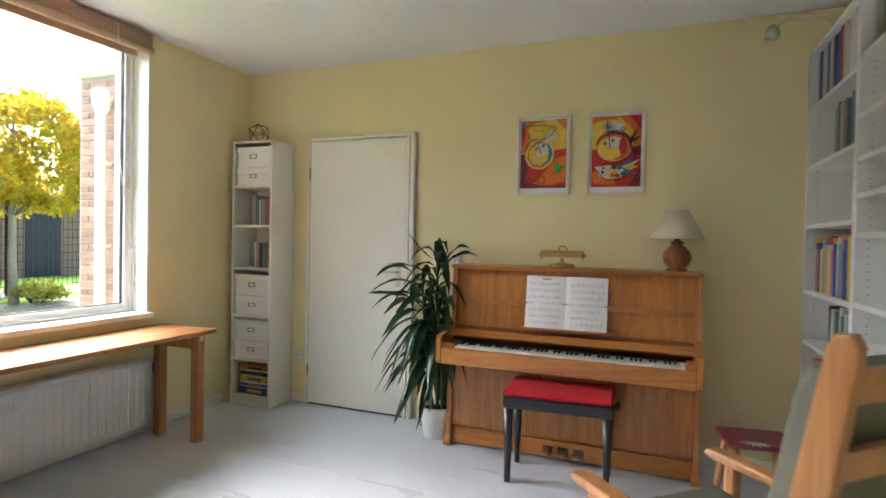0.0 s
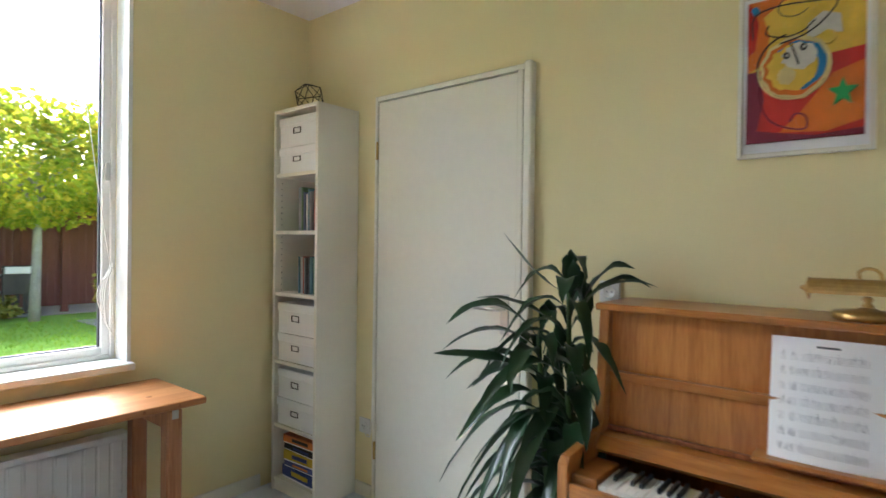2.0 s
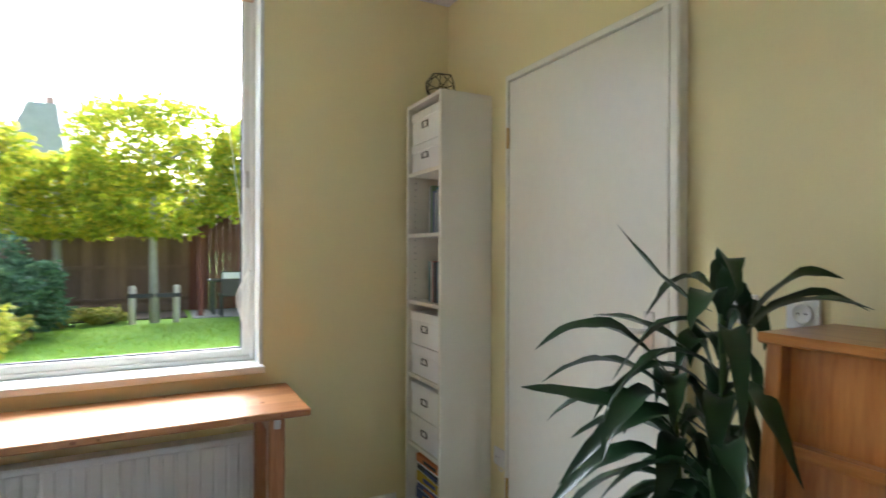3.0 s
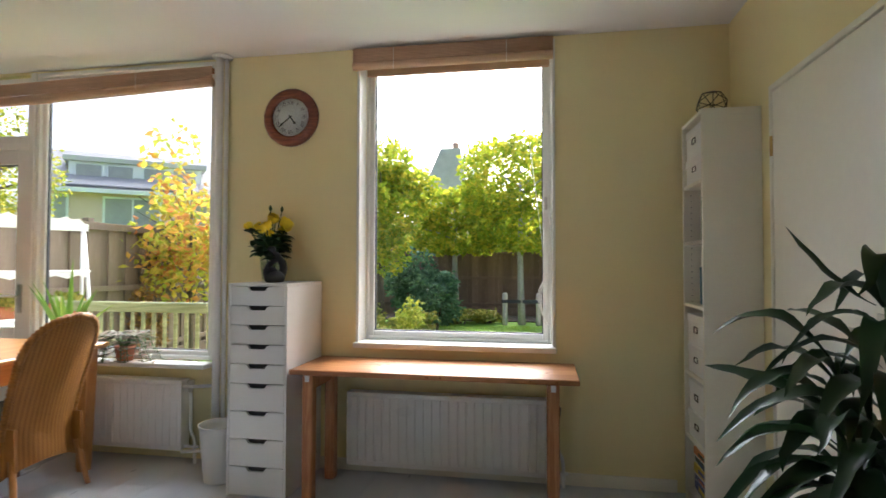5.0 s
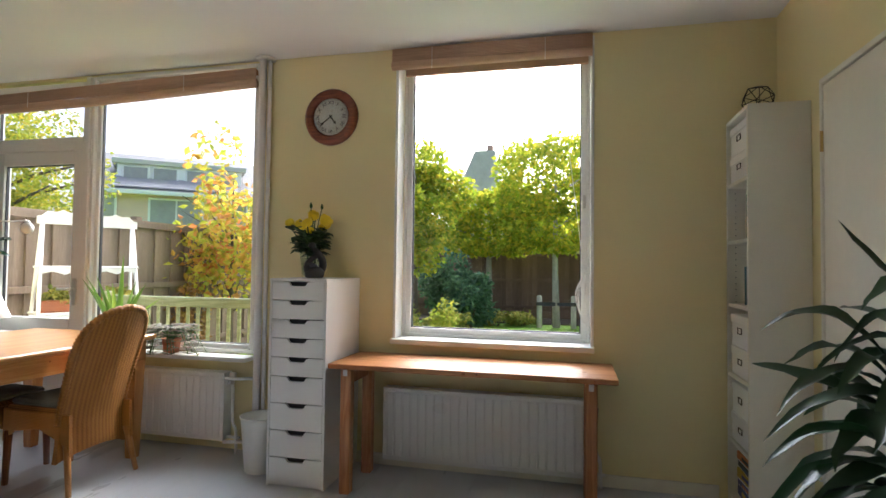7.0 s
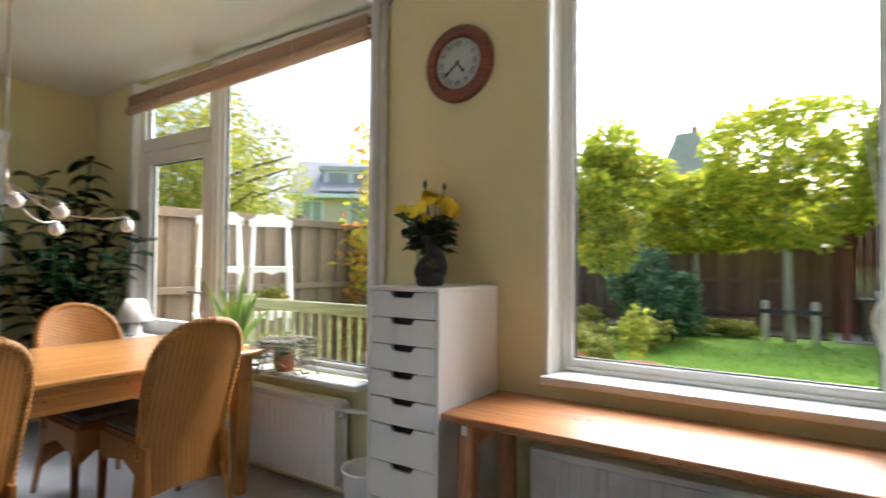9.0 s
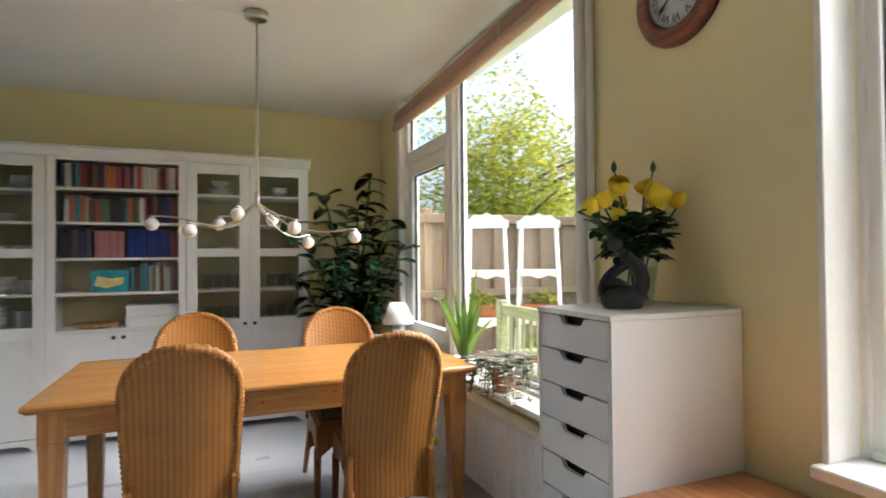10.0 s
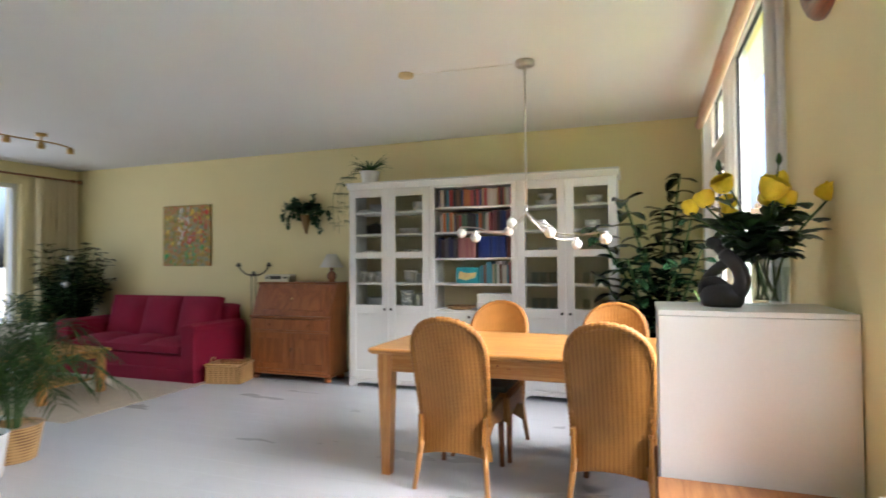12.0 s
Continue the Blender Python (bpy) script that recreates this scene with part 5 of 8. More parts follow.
part("ceiling_flange", lathe([(0.062, H - 0.018), (0.066, H - 0.006), (0.05, H - 0.001)], 24, at=(0.012, 0.008, 0)), M_PLASTIC, rp)
part("branch_pipe", tube(curve_pts([(-0.19, -0.055, 0.49), (-0.12, -0.055, 0.49), (0.0, 0.0, 0.49)], 8), 0.011, 8), M_RAD, rp)
part("branch_pipe", tube([(-0.2, -0.055, 0.078), (0.0, -0.0, 0.078)], 0.012, 8), M_RAD, rp)

# bucket
bk = thing("waste_bin", "white plastic waste bin beside the drawers", "waste bin", pose(0.855, 3.33, 0))
part("bin", lathe([(0.088, 0), (0.092, 0.004), (0.120, 0.315), (0.126, 0.32), (0.126, 0.328), (0.118, 0.328), (0.113, 0.30), (0.085, 0.012), (0.02, 0.01)], 28), M_PLASTIC, bk)


# bamboo roller blinds
def bamboo_blind(name, x0, x1, y, ztop, drop, label, sag=0.0, roll_r=0.035, m=None):
    b = thing(name, label, "blind", m)
    part("valance", boxes((x0, x1, y - 0.012, y - 0.004, ztop - drop, ztop), bevel=0.002), M_BAMBOO, b)
    part("headrail", boxes((x0 + 0.005, x1 - 0.005, y + 0.0, y + 0.03, ztop - 0.04, ztop - 0.005), bevel=0.002), M_PINE, b)
    n = int(drop / 0.009)
    for i in range(n):
        part("slat", tube([(x0, y - 0.0145, ztop - 0.006 - i * 0.009), (x1, y - 0.0145, ztop - 0.006 - i * 0.009)], 0.0038, 6), M_BAMBOO, b)
    low = ztop - drop - roll_r * (0.2 if m is None else 0.9)
    pts = [(x0, y - 0.008, low), ((x0 + x1) / 2, y - 0.008, low - sag * 0.45 - (0.0 if m is None else 0.012)), (x1, y - 0.008, low - sag)]
    part("rolled_slats", tube(curve_pts(pts, 8), roll_r, 12), M_BAMBOO, b)
    for fx in (0.22, 0.78):
        x = x0 + (x1 - x0) * fx
        part("cord", tube([(x, y - 0.05, ztop - 0.02), (x, y - 0.052, ztop - drop - 0.05 - sag * fx)], 0.0018, 5), M_PLASTIC, b)
    return b


bamboo_blind("roller_blind", 1.565, 2.79, 3.602, 2.612, 0.105, "rolled-up bamboo blind over the desk window", 0.0, 0.026)
bamboo_blind("roller_blind", -2.38, 0.0, 0.0, -0.055, 0.085, "rolled-up bamboo blind sagging over the garden window", -0.012, 0.033, pose(0.628, 3.545, 2.60, 0, -1.3, 0))
part("inner_blind", boxes((1.62, 2.77, 3.70, 3.72, 2.47, 2.54), bevel=0.006), M_BAMBOO, win1)
cd = thing("blind_cord", "white blind cord looped over a hook", "cord", pose(2.751, 3.70, 0))
part("cord", tube(curve_pts([(-0.10, 0.035, 2.0), (-0.05, 0.03, 1.6), (-0.005, 0.0, 1.22), (0.004, 0.0, 1.19)], 20), 0.0022, 6), M_PLASTIC, cd)
for i in range(5):
    o = 0.006 * i
    part("loop", tube(curve_pts([(0.0, -0.01 + o, 1.21), (-0.03 - o, -0.015 + o, 1.10 - o), (-0.02 + o, -0.015, 0.95 - o * 2), (0.012 - o * 0.4, -0.01, 1.05), (0.004, -0.01 + o, 1.21)], 24), 0.0022, 6), M_PLASTIC, cd)
part("hook", tube([(0.01, 0.0, 1.21), (0.0, -0.015, 1.21), (0.0, -0.02, 1.225)], 0.004, 6), M_PLASTIC, cd)

# black sculpture and roses on the drawers
sc = bmesh.new()
ball(0.064, (0.004, 0, 0.026), 20, sc, (1.02, 0.66, 0.72))
tube(curve_pts([(0.045, 0, 0.035), (0.063, 0, 0.075), (0.052, 0, 0.118), (0.022, 0, 0.150), (0.0, 0, 0.172), (-0.012, 0, 0.186)], 24), [0.024 - 0.0048 * (q / 26) - 0.006 * (q > 17) for q in range(32)], 14, sc)
tube(curve_pts([(0.028, 0.004, 0.138), (-0.006, 0.008, 0.118), (-0.036, 0.010, 0.090), (-0.050, 0.006, 0.062), (-0.050, 0, 0.036)], 20), 0.0165, 12, sc)
tube(curve_pts([(-0.048, 0, 0.070), (-0.015, 0, 0.074), (0.015, 0, 0.056)], 10), 0.018, 12, sc)
ball(0.0215, (-0.016, 0, 0.192), 16, sc, (1.15, 0.9, 0.95))
for v in sc.verts:
    v.co.z = max(v.co.z, 0.0)
sculpture = solid("abstract_sculpture", sc, M_BLACKSTONE, "black curved stone sculpture on the drawer unit", "sculpture", m=pose(1.19, 3.315, DH + 0.0005, 0, 0, 62))
vs = thing("glass_vase", "clear glass vase of yellow roses on the drawers", "vase", pose(1.10, 3.455, DH + 0.0005))
part("glass", lathe([(0.054, 0), (0.057, 0.003), (0.066, 0.1), (0.079, 0.213), (0.076, 0.213), (0.063, 0.1), (0.052, 0.014), (0.02, 0.012)], 32), M_CLEAR, vs, "clear tapered glass").visible_shadow = False
part("water", lathe([(0.0505, 0.0145), (0.061, 0.09), (0.0635, 0.118), (0.01, 0.1185)], 28), M_WATER, vs).visible_shadow = False
bq = thing("rose_bouquet", "bunch of yellow roses with dark green leaves", "flowers", pose(1.10, 3.455, DH + 0.0005))
rng = random.Random(23)
tips = [(0.05, -0.215, 0.305, 0.95), (0.06, -0.175, 0.330, 1.1), (0.07, -0.125, 0.372, 1.15), (0.04, -0.105, 0.285, 0.85), (0.09, 0.005, 0.352, 1.45), (0.0, 0.04, 0.385, 1.0), (0.05, 0.05, 0.320, 0.95), (0.02, 0.165, 0.345, 1.25), (-0.11, 0.03, 0.340, 1.0), (-0.10, -0.09, 0.33, 1.0)]
leaves = bmesh.new()
for i, (x, y, zz, s) in enumerate(tips):
    b0 = Vector((rng.uniform(-0.03, 0.03), rng.uniform(-0.03, 0.03), 0.015))
    mid = Vector((x * 0.35, y * 0.35, 0.18))
    pts = curve_pts([b0, mid, (x, y, zz - 0.02)], 10)
    part("stem", tube(pts, 0.0035, 6), M_STEM, bq)
    for k in range(10):
        q = pts[min(len(pts) - 2, 5 + k % 6)]
        a = rng.uniform(0, 6.28)
        base = Vector(q)
        dd = Vector((math.cos(a), math.sin(a), rng.uniform(-0.2, 1.0)))
        for off in (-0.6, 0, 0.6):
            d2 = Vector((math.cos(a + off), math.sin(a + off), dd.z))
            blade(leaves, base + dd * 0.02, d2, rng.uniform(0.05, 0.085), rng.uniform(0.036, 0.054), 0.8, rng.uniform(-0.5, 0.5), 5, 0.2, belly=0.8)
    rose = bmesh.new()
    r0 = 0.0265 * s
    for layer in range(6):
        n = 3 + (layer + 1) // 2
        rr, open_ = r0 * (0.30 + 0.14 * layer), 0.35 + 0.13 * layer
        for k in range(n):
            a = k * 6.283 / n + layer * 1.1 + rng.uniform(-0.15, 0.15)
            rows = []
            for iu in range(7):
                u = iu / 3 - 1
                col = []
                for iv in range(6):
                    v = iv / 5
                    phi = 2.75 - (2.75 - open_ - 0.30 * u * u) * v
                    curl = 1 + 0.16 * max(0, v - 0.7) / 0.3 * (layer / 5) + 0.05 * u * u * v
                    aa = a + u * 3.1416 / n * 1.35
                    col.append(rose.verts.new((math.cos(aa) * math.sin(phi) * rr * curl, math.sin(aa) * math.sin(phi) * rr * curl, math.cos(phi) * rr * 1.12 + 0.10 * r0)))
                rows.append(col)
            for p0, p1 in zip(rows, rows[1:]):
                for iv in range(5):
                    f = rose.faces.new((p0[iv], p1[iv], p1[iv + 1], p0[iv + 1]))
                    f.smooth = True
    part("rose", rose, M_ROSE, bq, "yellow rose head", m=pose(x, y, zz, rng.uniform(-30, 30), rng.uniform(12, 38) * (1 if x > -0.06 else -1), rng.uniform(0, 360)))
    bmz = bmesh.new()
    for k in range(5):
        blade(bmz, (0, 0, -0.016 * s), (math.cos(k * 1.257), math.sin(k * 1.257), 0.1), 0.026, 0.008, 0.9, 0, 3)
    part("sepals", bmz, M_ROSELEAF, bq, m=pose(x, y, zz - 0.004))
for x, y, zz in ((0.06, -0.135, 0.425), (0.05, 0.03, 0.435)):
    part("stem", tube(curve_pts([(0, 0, 0.1), (x * 0.4, y * 0.4, 0.26), (x, y, zz)], 8), 0.0025, 6), M_STEM, bq)
    part("bud", lathe([(0.003, 0), (0.009, 0.01), (0.008, 0.022), (0.002, 0.036)], 10), M_ROSELEAF, bq, m=pose(x, y, zz - 0.01))
part("leaves", leaves, M_ROSELEAF, bq)

# on the window board: trailing succulent, aloe, lamp
su = thing("trailing_plant", "trailing succulent in a terracotta pot on the window board", "potted plant", pose(0.035, 3.535, 0.6355))
part("pot", lathe(pot_profile(0.06, 0.095), 22), M_TERRA, su)
part("soil", lathe([(0.05, 0.08), (0.052, 0.084), (0.01, 0.09)], 14), M_SOIL, su)
bm, bl2 = bmesh.new(), bmesh.new()
rng = random.Random(8)
for i in range(34):
    a, L = rng.uniform(0, 6.28), rng.uniform(0.16, 0.38)
    tipz = rng.uniform(-0.12, 0.10) if math.sin(a) < 0.3 else rng.uniform(0.02, 0.1)
    pts = curve_pts([(0, 0, 0.085), (0.5 * L * math.cos(a), 0.4 * L * math.sin(a), 0.17), (L * math.cos(a), min(0.05, 0.6 * L * math.sin(a)), max(tipz, 0.01))], 9)
    tube(pts, 0.0025, 5, bm)
    for q in pts[3:]:
        for k in range(2):
            b = rng.uniform(0, 6.28)
            blade(bl2, q, (math.cos(b), math.sin(b), 0.3), 0.052, 0.020, 0.5, 0, 3, 0.3)
part("stem_bunch", bm, M_STEM, su)
part("leaves", bl2, leafy("succulent_leaf", (0.15, 0.16, 0.10), (0.24, 0.22, 0.14), (0.34, 0.22, 0.18), 0.5), su)
al = thing("aloe_plant", "green aloe with long pointed leaves in a pale pot", "potted plant", pose(-0.40, 3.525, 0.6355))
part("pot", lathe(pot_profile(0.07, 0.10), 22), M_POTW, al)
part("soil", lathe([(0.058, 0.085), (0.06, 0.09), (0.01, 0.094)], 14), M_SOIL, al)
bm = bmesh.new()
rng = random.Random(9)
for i in range(15):
    a = i * 2.4
    blade(bm, (0.012 * math.cos(a), 0.012 * math.sin(a), 0.09), (math.cos(a) * 0.7, math.sin(a) * 0.35 - 0.1, rng.uniform(0.6, 1.8)), rng.uniform(0.36, 0.62), 0.05, rng.uniform(0.1, 0.6), 0, 8, 0.6, belly=0.35)
part("leaves", bm, leafy("aloe_leaf", (0.12, 0.24, 0.04), (0.20, 0.34, 0.05), (0.28, 0.42, 0.07), 0.4, 0.1, 0.3), al)
st = thing("side_table", "small white side table in the window corner", "side table", pose(-1.44, 3.42, 0))
part("tabletop", boxes((-0.2, 0.2, -0.14, 0.14, 0.70, 0.725), bevel=0.005), M_WHITE, st)
for sx in (-1, 1):
    for sy in (-1, 1):
        part("leg", boxes((sx * 0.17 - 0.015, sx * 0.17 + 0.015, sy * 0.11 - 0.015, sy * 0.11 + 0.015, 0, 0.70), bevel=0.002), M_WHITE, st)
wl = thing("table_lamp", "small lamp with white cone shade by the window", "lamp", pose(-1.44, 3.45, 0.726))
part("base", lathe([(0.06, 0), (0.062, 0.01), (0.045, 0.03), (0.05, 0.06), (0.03, 0.09), (0.012, 0.10), (0.012, 0.13)], 24), M_POTW, wl)
lamp_shade(wl, 0.12, 0.06, 0.10, 0.255, M_SHADEW)


# ---- dining area ----
TX0, TX1, TY0, TY1, TZ = -0.945, 0.045, 1.51, 3.395, 0.778
tb = thing("dining_table", "long pine dining table with tapered legs", "table")
part("tabletop", boxes((TX0, TX1, TY0, TY1, TZ - 0.026, TZ), bevel=0.007), M_TABLE, tb)
part("edge_moulding", boxes((TX0 + 0.012, TX1 - 0.012, TY0 + 0.012, TY1 - 0.012, TZ - 0.036, TZ - 0.026), bevel=0.004), M_TABLE, tb)
for x0, x1, y0, y1 in ((TX0 + 0.06, TX0 + 0.082, TY0 + 0.13, TY1 - 0.13), (TX1 - 0.082, TX1 - 0.06, TY0 + 0.13, TY1 - 0.13), (TX0 + 0.13, TX1 - 0.13, TY0 + 0.06, TY0 + 0.082), (TX0 + 0.13, TX1 - 0.13, TY1 - 0.082, TY1 - 0.06)):
    part("apron", boxes((x0, x1, y0, y1, TZ - 0.145, TZ - 0.036), bevel=0.002), M_TABLE, tb)
for sx in (0, 1):
    for sy in (0, 1):
        x, y = (TX0 + 0.09, TX1 - 0.09)[sx], (TY0 + 0.09, TY1 - 0.09)[sy]
        bm = bmesh.new()
        box(bm, x - 0.045, x + 0.045, y - 0.045, y + 0.045, TZ - 0.16, TZ - 0.036, bevel=0.003)
        rows = []
        for w, zz in ((0.045, TZ - 0.16), (0.042, TZ - 0.19), (0.029, 0.03), (0.027, 0.0)):
            rows.append([bm.verts.new((x + a * w, y + b * w, zz)) for a, b in ((-1, -1), (1, -1), (1, 1), (-1, 1))])
        for a, b in zip(rows, rows[1:]):
            for k in range(4):
                bm.faces.new((a[k], b[k], b[(k + 1) % 4], a[(k + 1) % 4]))
        bm.faces.new(rows[-1])
        bmesh.ops.recalc_face_normals(bm, faces=bm.faces)
        part("leg", bm, M_TABLEZ, tb)
rng = random.Random(31)
for i in range(10):
    part("knot", lathe([(rng.uniform(0.006, 0.012), 0.0), (0.004, 0.0007)], 10), M_ANTIQUE, tb, m=pose(TX1 - 0.0605, rng.uniform(TY0 + 0.2, TY1 - 0.2), TZ - rng.uniform(0.06, 0.13), 0, 90, 0))


def half_width(z):
    """Half the width of the woven back at a height: skirt, waist, then a round arch."""
    top, arch = 0.985, 0.24
    w = 0.198 + 0.012 * ((z - 0.42) / 0.32) if 0.42 <= z < 0.74 else (0.198 + 0.022 * ((0.42 - z) / 0.25) ** 1.5 if z < 0.42 else 0.21)
    if z > top - arch:
        k = min(1.0, (z - (top - arch)) / arch)
        w *= max(0.0, 1 - k ** 2.6) ** (1 / 2.2)
    return w


def back_point(u, z, off=0.0):
    """A point of the woven back: raked, hollowed towards the sitter; u from -1 to 1."""
    rake = 0.03 * (1 - min(1, z / 0.42)) + 0.20 * max(0.0, (z - 0.35) / 0.635) ** 1.25
    uu = half_width(z) * u / 0.24
    return Vector((rake - 0.07 * uu * uu * (1 - 0.3 * max(0, z - 0.6)) + off, half_width(z) * u, z))


def loom_chair(m, group="woven chairs round the dining table"):
    c = thing("loom_chair", "honey-brown woven loom dining chair with arched back", "chair", m, group)
    nu = 12
    zs = [0.16 + (0.9845 - 0.16) * (1 - (1 - i / 30) ** 1.25) for i in range(31)]
    bm = bmesh.new()
    sides = []
    for off in (0.0, -0.028):
        grid = []
        for z in zs:
            row = []
            for k in range(nu + 1):
                u = k / nu * 2 - 1
                p = back_point(u, z, off)
                lowest = 0.16 + 0.055 * (1 - u * u) ** 0.8
                if p.z < lowest:
                    p = back_point(u, lowest, off)
                row.append(bm.verts.new(p))
            grid.append(row)
        for a, b in zip(grid, grid[1:]):
            for k in range(nu):
                f = bm.faces.new((a[k], a[k + 1], b[k + 1], b[k]))
                f.smooth = True
        sides.append(grid)
    g0, g1 = sides
    for k in range(nu):
        bm.faces.new((g0[0][k], g0[0][k + 1], g1[0][k + 1], g1[0][k]))
        bm.faces.new((g0[-1][k], g0[-1][k + 1], g1[-1][k + 1], g1[-1][k]))
    for a, b, a1, b1 in zip(g0, g0[1:], g1, g1[1:]):
        for k in (0, nu):
            bm.faces.new((a[k], b[k], b1[k], a1[k]))
    bmesh.ops.remove_doubles(bm, verts=bm.verts, dist=0.0004)
    bmesh.ops.recalc_face_normals(bm, faces=bm.faces)
    part("backrest", bm, M_LOOM, c)
    edge = [back_point(-1, z, -0.012) for z in zs[6:]] + [back_point(u, 0.9845, -0.012) for u in (0,)] + [back_point(1, z, -0.012) for z in reversed(zs[6:])]
    clean = [edge[0]]
    for p in edge[1:]:
        if (p - clean[-1]).length > 0.012:
            clean.append(p)
    rim = bmesh.new()
    n, nseg = 10, len(clean) * 5
    fine = []
    for a, b in zip(clean, clean[1:]):
        for q in range(4):
            fine.append(a.lerp(b, q / 4))
    fine.append(clean[-1])
    tube(fine, [0.020 + 0.004 * math.sin(i * 2.1) for i in range(len(fine))], n, rim)
    part("rolled_edge", rim, M_LOOM, c, "thick braided edge")
    part("seat_base", boxes((-0.46, -0.025, -0.198, 0.198, 0.37, 0.44), bevel=0.02), M_LOOM, c)
    for s in (-1, 1):
        part("side_skirt", prism([(-0.46, 0.42), (0.02, 0.42), (0.03, 0.20), (-0.04, 0.27), (-0.2, 0.33), (-0.38, 0.30), (-0.46, 0.24)], s * 0.192 - 0.01, s * 0.192 + 0.01, 1, bevel=0.004), M_LOOM, c)
    part("front_skirt", prism([(-0.192, 0.42), (0.192, 0.42), (0.192, 0.25), (0.12, 0.31), (-0.12, 0.31), (-0.192, 0.25)], -0.47, -0.452, 0), M_LOOM, c)
    part("cushion", boxes((-0.44, -0.05, -0.18, 0.18, 0.441, 0.475), bevel=0.014), M_CUSH, c, "thin olive seat cushion")
    for s in (-1, 1):
        part("back_leg", tube([(-0.005, s * 0.188, 0.26), (0.05, s * 0.215, 0.0)], [0.019, 0.014], 10), M_TABLEZ, c)
        part("front_leg", tube([(-0.43, s * 0.19, 0.30), (-0.44, s * 0.195, 0.0)], [0.021, 0.016], 10), M_TURNED, c)
    return c


chair = loom_chair(pose(0.058, 2.06, 0, 0, 0, 2))
copy_thing(chair, pose(0.075, 2.93, 0, 0, 0, -3))
copy_thing(chair, pose(-0.905, 2.075, 0, 0, 0, 180))
copy_thing(chair, pose(-0.90, 2.90, 0, 0, 0, 177))

# chandelier
ch = thing("chandelier", "nickel pendant lamp with curved arms and opal globes", "pendant lamp", pose(-0.51, 2.385, 0))
part("canopy", lathe([(0.062, H - 0.001), (0.062, H - 0.03), (0.05, H - 0.04), (0.012, H - 0.042)], 28), M_STEEL, ch)
part("stem", tube([(0, 0, H - 0.04), (0, 0, 1.66)], 0.0055, 10), M_STEEL, ch)
part("sleeve", lathe([(0.011, 1.59), (0.011, 1.67)], 14), M_STEEL, ch)
globes = [(-0.69, 1.90, 1.506), (-0.41, 2.09, 1.461), (-0.777, 2.226, 1.515), (-0.496, 2.313, 1.553), (-0.643, 2.498, 1.537), (-0.377, 2.583, 1.479), (-0.727, 2.706, 1.413), (-0.427, 2.91, 1.435)]
G = [Vector((x + 0.50, y - 2.41, z)) for x, y, z in globes]
hub = Vector((0, 0, 1.62))
for idx in ((0, 2), (1, 3), (4, 6), (5, 7)):
    far, near = G[idx[0] if abs(G[idx[0]].y) > abs(G[idx[1]].y) else idx[1]], G[idx[1] if abs(G[idx[0]].y) > abs(G[idx[1]].y) else idx[0]]
    low = Vector((far.x * 0.35, far.y * 0.35, 1.49))
    part("arm", tube(curve_pts([hub, low, Vector((far.x * 0.75, far.y * 0.72, far.z + 0.03)), far + Vector((0, 0, 0.045))], 22), 0.0045, 8), M_STEEL, ch)
    part("arm", tube(curve_pts([hub, Vector((near.x * 0.4, near.y * 0.4, 1.56)), near + Vector((0, 0, 0.045))], 14), 0.004, 8), M_STEEL, ch)
for g in G:
    part("globe", ball(0.035, g, 20), M_OPAL, ch, "white opal glass globe")
    part("cap", lathe([(0.016, 0.030), (0.014, 0.042), (0.006, 0.046)], 12, at=g), M_STEEL, ch)
cr = thing("ceiling_rose", "brass-yellow ceiling hook plate with cord to the lamp", "ceiling hook", pose(-0.458, 1.553, 0))
part("plate", lathe([(0.055, H - 0.001), (0.055, H - 0.02), (0.035, H - 0.028), (0.005, H - 0.03)], 26), surface("cream_plastic", (0.62, 0.48, 0.24), 0.4), cr)
part("cord", tube(curve_pts([(0, 0.04, H - 0.012), (-0.01, 0.4, H - 0.018), (-0.03, 0.77, H - 0.02)], 10), 0.003, 6), M_PLASTIC, cr)

